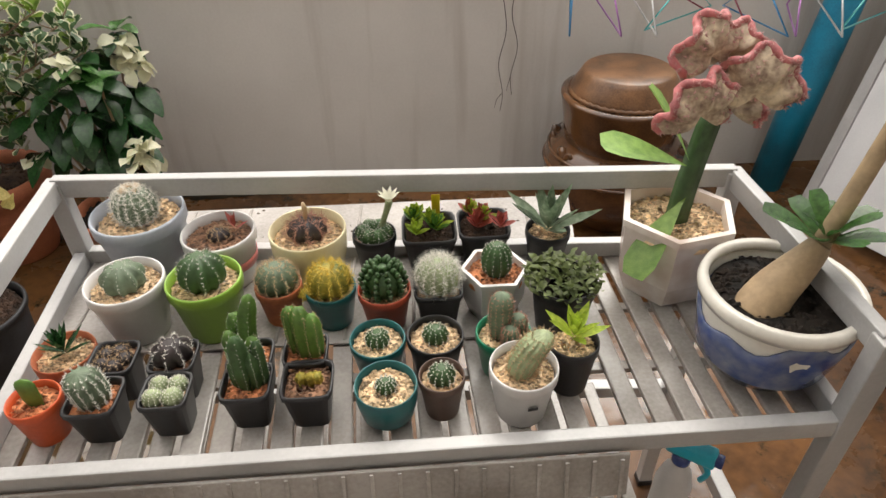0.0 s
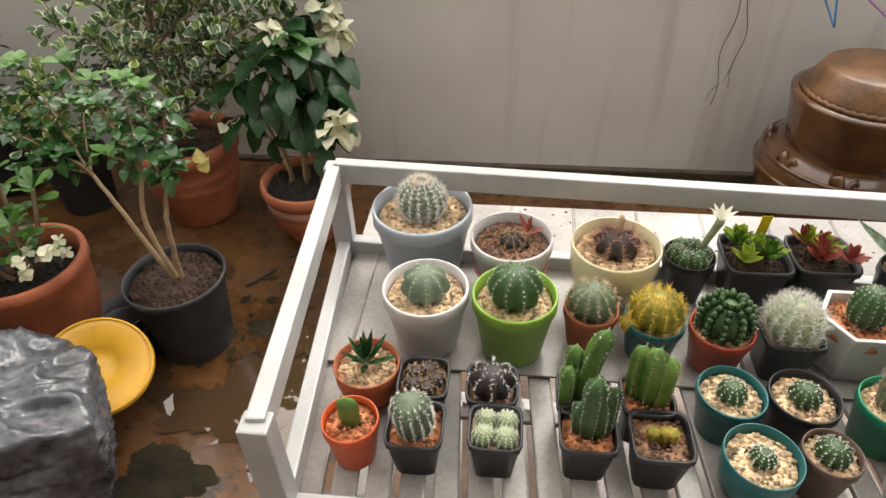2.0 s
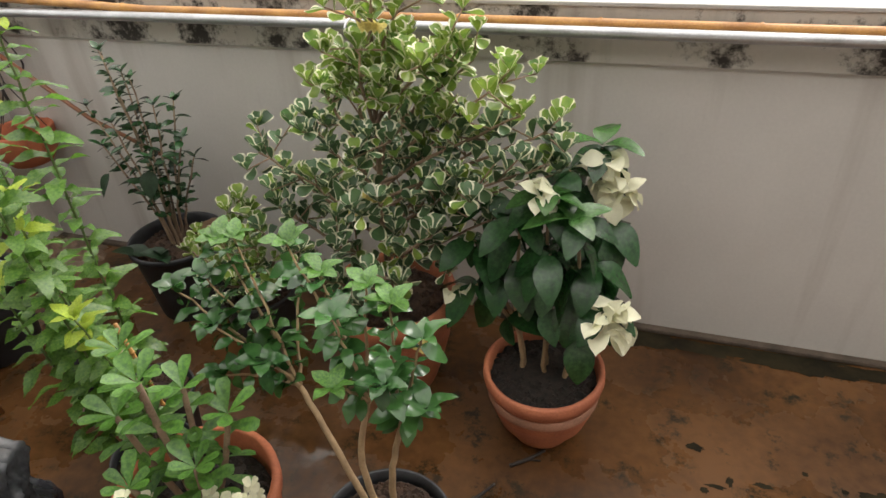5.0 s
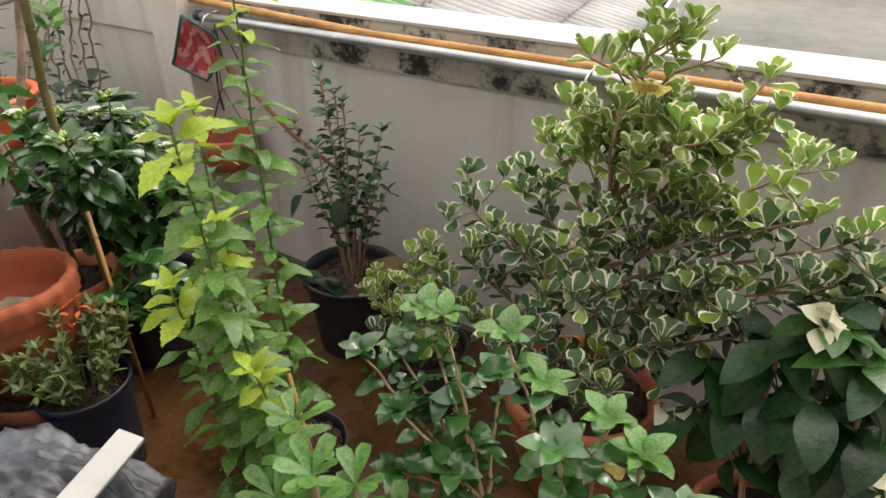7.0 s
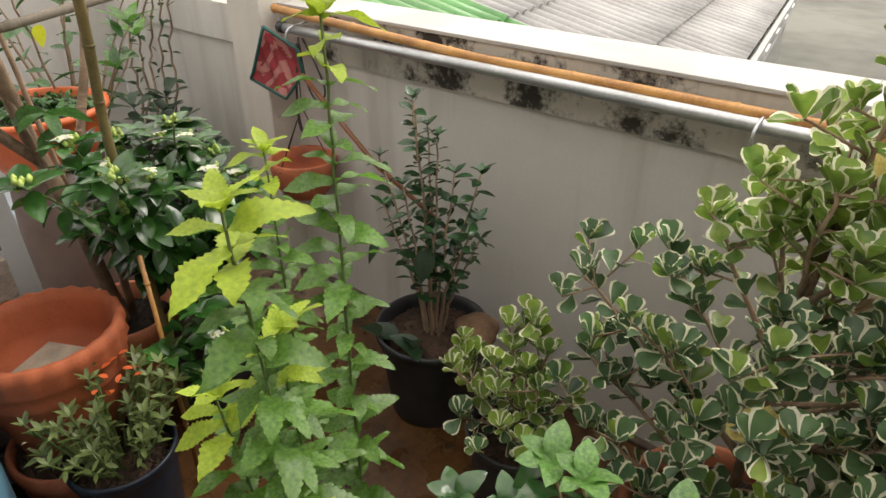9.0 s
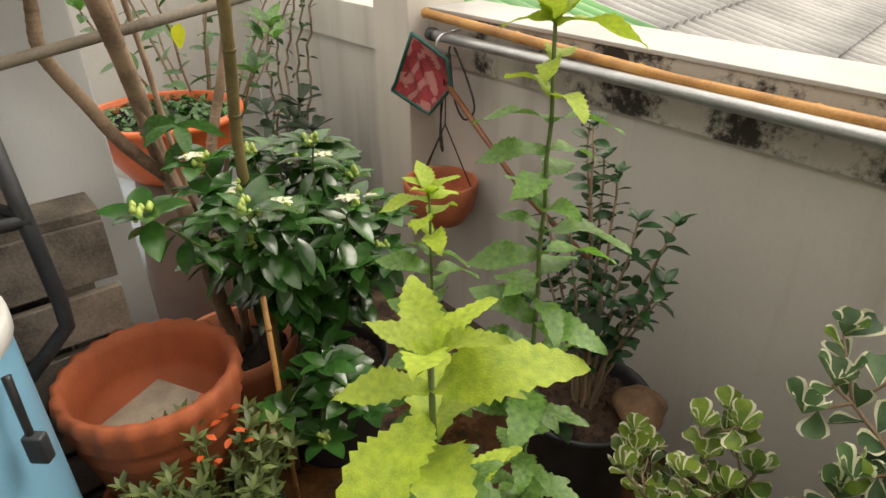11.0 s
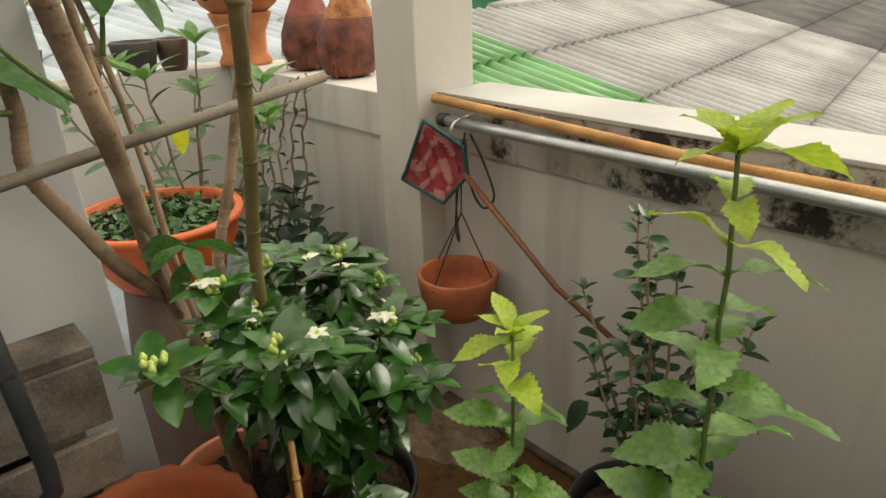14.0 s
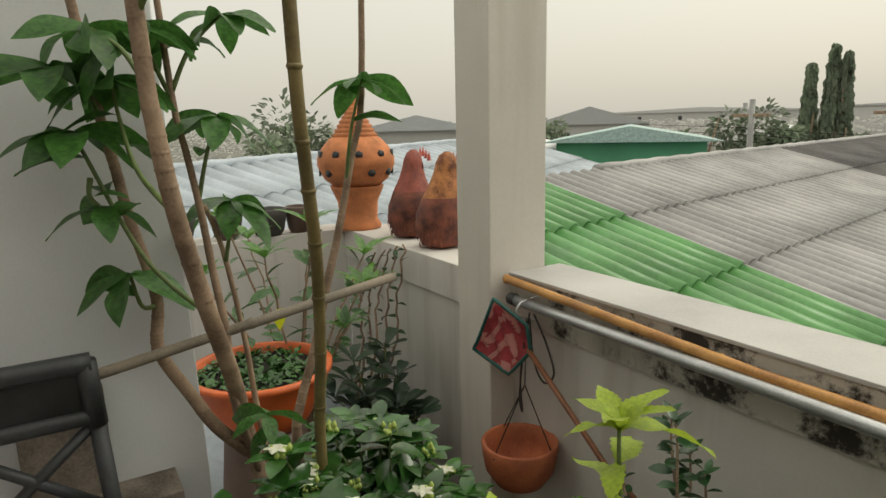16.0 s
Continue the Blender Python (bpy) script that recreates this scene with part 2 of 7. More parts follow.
def plaster(name, col, stain, low, amount):
    """Painted plaster with drip streaks, blotches and mould."""
    m = M(name, col, 0.85, 0.08, 2.2, 0.12, fine=90, obj=0.0)
    n, l = m.node_tree.nodes, m.node_tree.links
    p = n["Principled BSDF"]
    tc = n.new("ShaderNodeTexCoord")
    mp = n.new("ShaderNodeMapping")
    mp.inputs["Scale"].default_value = (9, 9, 0.7)
    l.new(tc.outputs["Object"], mp.inputs["Vector"])
    s = n.new("ShaderNodeTexNoise")
    s.inputs["Scale"].default_value, s.inputs["Detail"].default_value = 1.0, 5
    l.new(mp.outputs[0], s.inputs["Vector"])
    r = n.new("ShaderNodeMapRange")
    r.inputs["From Min"].default_value, r.inputs["From Max"].default_value, r.inputs["To Max"].default_value = 0.52, 0.78, amount
    l.new(s.outputs["Fac"], r.inputs["Value"])
    mix = n.new("ShaderNodeMix")
    mix.data_type = "RGBA"
    mix.inputs[7].default_value = (*stain, 1)
    l.new(r.outputs[0], mix.inputs["Factor"])
    l.new([x for x in n if x.type == "HUE_SAT"][0].outputs["Color"], mix.inputs[6])
    b = n.new("ShaderNodeTexNoise")
    b.inputs["Scale"].default_value, b.inputs["Detail"].default_value, b.inputs["Roughness"].default_value = 5.5, 8, 0.75
    l.new(tc.outputs["Object"], b.inputs["Vector"])
    rb = n.new("ShaderNodeMapRange")
    rb.inputs["From Min"].default_value, rb.inputs["From Max"].default_value = low, low + 0.09
    l.new(b.outputs["Fac"], rb.inputs["Value"])
    mix2 = n.new("ShaderNodeMix")
    mix2.data_type = "RGBA"
    mix2.inputs[7].default_value = (0.035, 0.03, 0.025, 1)
    l.new(rb.outputs[0], mix2.inputs["Factor"])
    l.new(mix.outputs[2], mix2.inputs[6])
    l.new(mix2.outputs[2], p.inputs["Base Color"])
    return m


WALL = plaster("old_wall_plaster", (0.60, 0.575, 0.54), (0.36, 0.32, 0.28), 0.78, 0.75)
BAND = plaster("mouldy_plaster", (0.50, 0.47, 0.42), (0.17, 0.145, 0.115), 0.51, 0.9)
CAP = M("pale_concrete_cap", (0.48, 0.47, 0.455), 0.5, 0.2, 3, 0.12)


def wet_floor():
    m = M("wet_stained_concrete", (0.128, 0.060, 0.022), 0.3, 0.3, 2.2, 0.16, fine=30, dark=(0.045, 0.021, 0.009), obj=0, spec=0.3)
    n, l = m.node_tree.nodes, m.node_tree.links
    p = n["Principled BSDF"]
    tc = n.new("ShaderNodeTexCoord")
    s = n.new("ShaderNodeTexNoise")
    s.inputs["Scale"].default_value, s.inputs["Detail"].default_value, s.inputs["Roughness"].default_value = 2.6, 9, 0.62
    l.new(tc.outputs["Object"], s.inputs["Vector"])
    r = n.new("ShaderNodeMapRange")
    r.inputs["From Min"].default_value, r.inputs["From Max"].default_value = 0.44, 0.55
    r.inputs["To Min"].default_value, r.inputs["To Max"].default_value = 0.05, 0.46
    l.new(s.outputs["Fac"], r.inputs["Value"])
    l.new(r.outputs[0], p.inputs["Roughness"])
    b = n.new("ShaderNodeTexNoise")
    b.inputs["Scale"].default_value, b.inputs["Detail"].default_value, b.inputs["Roughness"].default_value = 7, 9, 0.8
    l.new(tc.outputs["Object"], b.inputs["Vector"])
    rb = n.new("ShaderNodeMapRange")
    rb.inputs["From Min"].default_value, rb.inputs["From Max"].default_value = 0.54, 0.62
    l.new(b.outputs["Fac"], rb.inputs["Value"])
    mix = n.new("ShaderNodeMix")
    mix.data_type = "RGBA"
    mix.inputs[7].default_value = (0.024, 0.018, 0.009, 1)
    l.new([x for x in n if x.type == "HUE_SAT"][0].outputs["Color"], mix.inputs[6])
    l.new(rb.outputs[0], mix.inputs["Factor"])
    l.new(mix.outputs[2], p.inputs["Base Color"])
    # standing water lies smooth, the rest is rough
    bump = [x for x in n if x.type == "BUMP"][0]
    rs = n.new("ShaderNodeMapRange")
    rs.inputs["From Min"].default_value, rs.inputs["From Max"].default_value, rs.inputs["To Max"].default_value = 0.44, 0.56, 0.3
    l.new(s.outputs["Fac"], rs.inputs["Value"])
    l.new(rs.outputs[0], bump.inputs["Strength"])
    return m


FLOOR = wet_floor()


# ---- mesh helpers ----
def part(name, bm, material, parent=None, label="", smooth=True):
    me = bpy.data.meshes.new(name)
    if isinstance(bm, tuple):
        v, f = bm[0], bm[1]
        me.from_pydata([tuple(p) for p in v], [], f)
        if len(bm) > 2:
            me.polygons.foreach_set("material_index", bm[2])
    else:
        bm.to_mesh(me)
        bm.free()
    for mm in (material if isinstance(material, (list, tuple)) else [material]):
        me.materials.append(mm)
    if smooth:
        me.polygons.foreach_set("use_smooth", [True] * len(me.polygons))
    me.update()
    ob = new(name, me)
    if parent:
        ob.parent = parent
    if label:
        ob["label"] = label
    return ob


def thing(name, at, label, category, group="", rz=0.0):
    ob = new(name)
    ob.empty_display_size = 0.05
    ob.matrix_world = pose(at[0], at[1], at[2], 0, 0, rz)
    return tagged(ob, label, category, group)


def box(bm, size, at=(0, 0, 0), rot=(0, 0, 0), bevel=0.0):
    r = bmesh.ops.create_cube(bm, size=1.0)
    vs = r["verts"]
    bmesh.ops.scale(bm, vec=size, verts=vs)
    if bevel:
        es = list({e for v in vs for e in v.link_edges})
        r2 = bmesh.ops.bevel(bm, geom=es, offset=bevel, segments=2, affect="EDGES", profile=0.6)
        vs = list({v for f in r2["faces"] for v in f.verts} | {v for v in vs if v.is_valid})
        vs = list({v2 for v in vs for f in v.link_faces for v2 in f.verts})
    bmesh.ops.transform(bm, matrix=pose(*at, *rot), verts=vs)
    return bm


def boxed(size, at=(0, 0, 0), rot=(0, 0, 0), bevel=0.003):
    return box(bmesh.new(), size, at, rot, bevel)


def lathe(prof, seg=32, wob=0.0, sq=0.0, seed=0, ring=False):
    """Turned form from (radius, height) pairs; sq > 0 squares it off; ring: a closed band with no end faces."""
    bm = bmesh.new()
    rings = []
    for k, (r, z) in enumerate(prof):
        loop = []
        for i in range(seg):
            a = 2 * math.pi * i / seg
            rr = r
            if sq:
                c, s = abs(math.cos(a)), abs(math.sin(a))
                rr = r * ((c ** (2 / (1 - sq * 0.8))) + (s ** (2 / (1 - sq * 0.8)))) ** (-(1 - sq * 0.8) / 2)
            if wob:
                rr *= 1 + wob * noise.noise((math.cos(a) * 1.5 + seed, math.sin(a) * 1.5, z * 6))
            loop.append(bm.verts.new((rr * math.cos(a), rr * math.sin(a), z)))
        rings.append(loop)
    for a, b in zip(rings, rings[1:]):
        for i in range(seg):
            j = (i + 1) % seg
            bm.faces.new((a[i], a[j], b[j], b[i]))
    if ring:
        for i in range(seg):
            j = (i + 1) % seg
            bm.faces.new((rings[-1][i], rings[-1][j], rings[0][j], rings[0][i]))
    else:
        bm.faces.new(rings[0][::-1])
        if prof[-1][0] < 0.5 * max(p[0] for p in prof):
            bm.faces.new(rings[-1])
    bmesh.ops.recalc_face_normals(bm, faces=bm.faces)
    return bm


def tubes(paths, seg=7):
    """Tubes along polylines of (x, y, z, radius), in one mesh."""
    V, Fc = [], []
    for pts in paths:
        P = [Vector(p[:3]) for p in pts]
        base = len(V)
        u = None
        for k, p in enumerate(P):
            d = (P[min(k + 1, len(P) - 1)] - P[max(k - 1, 0)]).normalized()
            u = d.orthogonal().normalized() if u is None else (u - d * u.dot(d)).normalized()
            w = d.cross(u)
            for i in range(seg):
                a = 2 * math.pi * i / seg
                V.append(p + pts[k][3] * (math.cos(a) * u + math.sin(a) * w))
        for k in range(len(P) - 1):
            for i in range(seg):
                j = (i + 1) % seg
                a, b = base + k * seg, base + (k + 1) * seg
                Fc.append((a + i, a + j, b + j, b + i))
        Fc.append(tuple(range(base, base + seg))[::-1])
        e = base + (len(P) - 1) * seg
        Fc.append(tuple(range(e, e + seg)))
    return V, Fc


def smooth_path(pts, r0, r1, n=4, wob=0.0, rng=random):
    """A bent tapering path through points, r0 at the foot, r1 at the tip."""
    out = []
    m = len(pts) - 1
    P = [Vector(p) for p in pts]
    for s in range(m):
        a, b = P[s], P[s + 1]
        ta = (P[min(s + 1, m)] - P[max(s - 1, 0)]) * 0.5
        tb = (P[min(s + 2, m)] - P[s]) * 0.5
        for k in range(n + (1 if s == m - 1 else 0)):
            t = k / n
            q = a * (2 * t ** 3 - 3 * t * t + 1) + ta * (t ** 3 - 2 * t * t + t) + b * (3 * t * t - 2 * t ** 3) + tb * (t ** 3 - t * t)
            g = (s + t) / m
            if wob:
                q = q + Vector((rng.uniform(-wob, wob), rng.uniform(-wob, wob), 0))
            out.append((q.x, q.y, q.z, r0 + (r1 - r0) * g))
    return out


# leaf blades: (vertices, faces, material slots); length 1 along y
def blade(width, shape="oval", rows=6, fold=0.25, droop=0.25, serr=0.0, margin=0.0, wave=0.0):
    cols = [-1, -0.75, 0, 0.75, 1] if margin else [-1, 0, 1]
    V, Fc, Mi = [], [], []
    for i in range(rows + 1):
        t = i / rows
        if shape == "oval":
            w = math.sin(math.pi * min(1, t * 0.97 + 0.015)) ** 0.8
        elif shape == "ovate":
            w = math.sin(math.pi * t ** 0.72) ** 0.9
        elif shape == "spoon":
            w = (math.sin(math.pi * 0.5 * min(1, t * 1.12)) ** 1.2) * (1 - max(0, t - 0.8) ** 2 * 9)
        else:
            w = math.sin(math.pi * t ** 0.9) ** 1.1
        w = max(w, 0.03)
        if serr and 0 < i < rows:
            w *= 1 + (serr if i % 2 else -serr)
        for c in cols:
            x = c * w * width * 0.5
            V.append((x, t, fold * abs(x) - droop * t * t + (wave * math.sin(9 * t + 2 * c) * abs(c))))
    k = len(cols)
    for i in range(rows):
        for j in range(k - 1):
            Fc.append((i * k + j, i * k + j + 1, (i + 1) * k + j + 1, (i + 1) * k + j))
            Mi.append(1 if margin and (j in (0, k - 2)) else 0)
    return np.array(V), Fc, Mi


def leaves(spots, tmpl, slot=None):
    """Blades at spots of (place, direction, size, twist): one mesh. slot(i) adds to the blade's material number."""
    V0, F0, M0 = tmpl
    n = len(V0)
    Vs, Fs, Ms = [], [], []
    for i, (p, d, s, tw) in enumerate(spots):
        d = Vector(d).normalized()
        side = d.cross(Vector((0, 0, 1)))
        if side.length < 0.05:
            side = Vector((math.cos(i * 2.4), math.sin(i * 2.4), 0))
        side.normalize()
        up = side.cross(d)
        c, sn = math.cos(tw), math.sin(tw)
        side, up = side * c + up * sn, up * c - side * sn
        R = np.array((side, d, up))
        Vs.append(V0 @ R * s + np.array(p[:3]))
        o = i * n
        Fs.extend([tuple(q + o for q in f) for f in F0])
        a = slot(i) if slot else 0
        Ms.extend([q + a for q in M0])
    return np.concatenate(Vs) if Vs else np.zeros((0, 3)), Fs, Ms


def along(path, start, step, rng, per=1, out=0.8, rise=0.5, size=0.05, jit=0.25, twist=0.35, grow=0.0):
    """Leaf spots along a path, set round it in turn."""
    spots, acc, ang = [], 0.0, rng.uniform(0, 6.28)
    P = [Vector(p[:3]) for p in path]
    tot = sum((b - a).length for a, b in zip(P, P[1:]))
    done = 0.0
    nxt = start * tot
    for a, b in zip(P, P[1:]):
        L = (b - a).length
        while nxt < done + L:
            q = a.lerp(b, (nxt - done) / L)
            d = (b - a).normalized()
            u = d.cross(Vector((0.2, 0.4, 0.9))).normalized()
            w = d.cross(u)
            for k in range(per):
                th = ang + 2 * math.pi * k / per + rng.uniform(-jit, jit)
                v = (u * math.cos(th) + w * math.sin(th)) * out + d * (rise + rng.uniform(-jit, jit))
                f = nxt / tot
                spots.append((q, v, size * rng.uniform(0.65, 1.15) * (1 - grow * f), rng.uniform(-twist, twist)))
            ang += 2.4
            nxt += step * rng.uniform(0.8, 1.2)
        done += L
    return spots


def cluster(p, n, rng, size, rise=0.5, lean=(0, 0, 1)):
    """A whorl of n leaves at a shoot's tip."""
    a0 = rng.uniform(0, 6.28)
    out = []
    for k in range(n):
        a = a0 + 6.283 * k / n + rng.uniform(-0.25, 0.25)
        v = Vector((math.cos(a), math.sin(a), rise + rng.uniform(-0.2, 0.25))) + Vector(lean) * 0.3
        out.append((p, v, size * rng.uniform(0.75, 1.15), rng.uniform(-0.3, 0.3)))
    return out


def pebbles(cx, cy, z, rad, n, size, rng, squash=0.6, hole=0.0, square=False):
    V0 = np.array([(0, 0, 1), (0.9, 0, 0.1), (0.25, 0.85, 0), (-0.75, 0.5, 0.15), (-0.7, -0.55, 0), (0.3, -0.85, 0.1)])
    F0 = [(0, 1, 2), (0, 2, 3), (0, 3, 4), (0, 4, 5), (0, 5, 1)]
    Vs, Fs = [], []
    k = 0
    while k < n:
        if square:
            x, y = rng.uniform(-rad, rad), rng.uniform(-rad, rad)
        else:
            r, a = rad * math.sqrt(rng.random()), rng.uniform(0, 6.283)
            x, y = r * math.cos(a), r * math.sin(a)
        s = size * rng.uniform(0.6, 1.35)
        a = rng.uniform(0, 6.28)
        c, sn = math.cos(a), math.sin(a)
        R = np.array(((c, sn, 0), (-sn, c, 0), (0, 0, squash)))
        Vs.append(V0 @ R * s * np.array((1, rng.uniform(0.6, 1), 1)) + np.array((cx + x, cy + y, z + rng.uniform(-0.25, 0.2) * s)))
        Fs.extend([tuple(q + 6 * k for q in f) for f in F0])
        k += 1
    return np.concatenate(Vs), Fs


def leaf_parts(spots, tmpl, material, parent, name="leaf", label=""):
    """Each blade an object of its own on one shared mesh."""
    V0, F0, M0 = tmpl
    me = bpy.data.meshes.new(name)
    me.from_pydata([tuple(v) for v in V0], [], F0)
    me.polygons.foreach_set("material_index", M0)
    me.polygons.foreach_set("use_smooth", [True] * len(F0))
    for mm in (material if isinstance(material, (list, tuple)) else [material]):
        me.materials.append(mm)
    for i, (p, d, s, tw) in enumerate(spots):
        d = Vector(d).normalized()
        side = d.cross(Vector((0, 0, 1)))
        if side.length < 0.05:
            side = Vector((math.cos(i * 2.4), math.sin(i * 2.4), 0))
        side.normalize()
        up = side.cross(d)
        c, sn = math.cos(tw), math.sin(tw)
        side, up = side * c + up * sn, up * c - side * sn
        ob = new(name, me)
        ob.parent = parent
        ob.matrix_local = Matrix(((side.x * s, d.x * s, up.x * s, p[0]), (side.y * s, d.y * s, up.y * s, p[1]), (side.z * s, d.z * s, up.z * s, p[2]), (0, 0, 0, 1)))
        if label:
            ob["label"] = label


def stem_parts(paths, material, parent, seg=7, name="stem"):
    for pth in paths:
        part(name, tubes([pth], seg), material, parent)


def stuff(ob):
    return tagged(ob, kind="stuff")


# ---- the terrace ----
def setting(name, bm, material, label, category="", smooth=False):
    return tagged(part(name, bm, material, smooth=smooth), label, category, kind="structure")


setting("floor", boxed((7.4, 4.2, 0.12), (0.85, 0.7, -0.06), bevel=0), FLOOR, "wet rust-stained concrete terrace floor with puddles", "floor")
def course(x0, x1, y0, y1, z0, z1, bevel=0):
    """A straight length of wall along x."""
    return boxed((x1 - x0, y1 - y0, z1 - z0), ((x0 + x1) / 2, (y0 + y1) / 2, (z0 + z1) / 2), bevel=bevel)


setting("wall_north", course(-1.65, 4.3, 2.6, 2.8, 0.0, 0.96), WALL, "stained off-white plaster parapet wall", "wall")
setting("wall_north_end", boxed((1.175, 0.30, 0.94), (-2.2375, 2.75, 0.47), bevel=0), WALL, "plaster parapet wall beyond the column", "wall")
setting("parapet_band", course(-1.395, 4.3, 2.585, 2.802, 0.96, 1.115), BAND, "mould-blackened raised plaster band on the parapet", "wall trim")
setting("parapet_band_end", boxed((1.215, 0.315, 0.15), (-2.2175, 2.7425, 1.015), bevel=0.004), WALL, "raised plaster band beside the column", "wall trim")
setting("parapet_cap", course(-1.395, 4.3, 2.58, 2.81, 1.115, 1.127, 0.003), CAP, "pale wet concrete top of the parapet", "wall cap")
setting("column", boxed((0.195, 0.24, 2.9), (-1.4925, 2.62, 1.45), bevel=0.006), plaster("column_plaster", (0.62, 0.585, 0.53), (0.42, 0.37, 0.30), 0.84, 0.5), "cream plastered square column rising from the parapet", "column")
setting("wall_west", boxed((0.2, 3.7, 1.09), (-2.925, 0.75, 0.545), bevel=0.005), WALL, "low cream plaster wall closing the terrace", "wall")
# floor skirting of grime at the wall's foot
setting("mortar_fillet", boxed((5.2, 0.03, 0.018), (0.92, 2.588, 0.009), bevel=0.006), M("dark_mortar", (0.10, 0.075, 0.055), 0.8, 0.5, 14, 0.5), "dark uneven mortar line at the foot of the wall", "wall trim")
setting("white_partition", boxed((0.12, 3.1, 2.9), (-1.21, -0.04, 1.45), (1.2, 0, 0), bevel=0.004), BOARD_W, "white painted partition wall end", "wall")
setting("wall_east", boxed((0.12, 4.2, 2.9), (4.36, 0.75, 1.45), bevel=0), WALL, "off-white plaster side wall", "wall")
setting("wall_south", boxed((7.6, 0.15, 2.9), (0.8, -1.32, 1.45), bevel=0), WALL, "house wall behind the terrace", "wall")
setting("ceiling", boxed((7.6, 1.5, 0.12), (0.8, -0.64, 2.96), bevel=0), M("pale_ceiling", (0.7, 0.69, 0.66), 0.8, 0.06, 3, 0.05), "plain pale terrace ceiling", "ceiling")
WATER = bpy.data.materials.new("standing_water")
WATER.use_nodes = True
wp = WATER.node_tree.nodes["Principled BSDF"]
wp.inputs["Base Color"].default_value, wp.inputs["Roughness"].default_value, wp.inputs["IOR"].default_value = (0.06, 0.035, 0.017, 1), 0.015, 1.5
wp.inputs["Specular IOR Level"].default_value = 0.9
for k, (px, py, pw, pd) in enumerate(((1.22, 1.27, 0.27, 0.22), (0.94, 1.18, 0.17, 0.11), (1.02, 1.33, 0.07, 0.11), (0.68, 1.28, 0.07, 0.11), (1.13, 1.47, 0.07, 0.06))):
    bm = bmesh.new()
    ring_ = []
    for i in range(72):
        a = 2 * math.pi * i / 72
        c_, s_ = math.cos(a), math.sin(a)
        w_ = 1 + 0.55 * noise.noise((c_ * 1.7 + k * 7, s_ * 1.7, 0)) + 0.35 * noise.noise((c_ * 5 + k * 7, s_ * 5, 3)) + 0.2 * noise.noise((c_ * 12, s_ * 12, k))
        ring_.append(bm.verts.new((px + pw * w_ * c_, min(2.57, py + pd * w_ * s_), 0.0022 + 0.0014 * k)))
    mid_ = bm.verts.new((px, py, 0.0022 + 0.0014 * k))
    for i in range(72):
        bm.faces.new((mid_, ring_[i], ring_[(i + 1) % 72]))
    tagged(part("puddle", bm, WATER, smooth=False), "shallow puddle of clear water on the stained floor", "water", kind="structure")
# dark algae and dirt on the wet floor
ALGAE = M("dark_algae", (0.024, 0.019, 0.009), 0.8, 0.5, 9, 0.3, fine=60, dark=(0.01, 0.008, 0.005), spec=0.15)
rng = random.Random(77)
spread = [(1.76, 1.96, 0.068, 0.039), (1.93, 2.04, 0.056, 0.028), (1.69, 1.86, 0.045, 0.022), (2.06, 1.93, 0.045, 0.028), (0.97, 1.52, 0.056, 0.045), (1.07, 1.39, 0.045, 0.067), (0.86, 0.94, 0.136, 0.090)]
spread += [(1.76 + rng.gauss(0, 0.15), 1.96 + rng.gauss(0, 0.07), rng.uniform(0.008, 0.03), rng.uniform(0.006, 0.018)) for q in range(30)]
spread += [(0.96 + rng.gauss(0, 0.10), 1.39 + rng.gauss(0, 0.13), rng.uniform(0.006, 0.022), rng.uniform(0.006, 0.02)) for q in range(30)]
spread += [(0.95 + 0.28 * q, 2.535, 0.2, 0.03 + 0.02 * (q % 2)) for q in range(9)]
for k, (px, py, pw, pd) in enumerate(spread):
    bm = bmesh.new()
    ring_ = []
    for i in range(96):
        a = 2 * math.pi * i / 96
        c_, s_ = math.cos(a), math.sin(a)
        w_ = 1 + 0.45 * noise.noise((c_ * 1.6 + k * 5, s_ * 1.6, 1)) + 0.28 * noise.noise((c_ * 4 + k * 5, s_ * 4, 4)) + 0.14 * noise.noise((c_ * 11, s_ * 11, k))
        ring_.append(bm.verts.new((px + pw * w_ * c_, min(2.572, py + pd * w_ * s_), 0.0006 + 0.00002 * k)))
    mid_ = bm.verts.new((px, py, 0.0006 + 0.00002 * k))
    for i in range(96):
        bm.faces.new((mid_, ring_[i], ring_[(i + 1) % 96]))
    tagged(part("floor_stain", bm, ALGAE, smooth=False), "dark patch of algae and dirt on the wet floor", "stain", kind="structure")
# crumbled mortar left at the foot of the column
bm = bmesh.new()
bmesh.ops.create_grid(bm, x_segments=60, y_segments=40, size=0.5)
for v in bm.verts:
    e = max(0, 1 - (v.co.length / 0.5) ** 2)
    q = noise.fractal(v.co * 14, 1.0, 2.0, 5)
    v.co = Vector((v.co.x * 0.66 - 1.36, v.co.y * 0.38 + 2.46, -0.004 + e * (0.03 + 0.035 * q)))
setting("mortar_spill", bm, M("crumbled_mortar", (0.19, 0.13, 0.085), 0.8, 0.5, 12, 0.9, dark=(0.06, 0.038, 0.024)), "rough crumbled mortar at the foot of the column", "mortar", smooth=True)
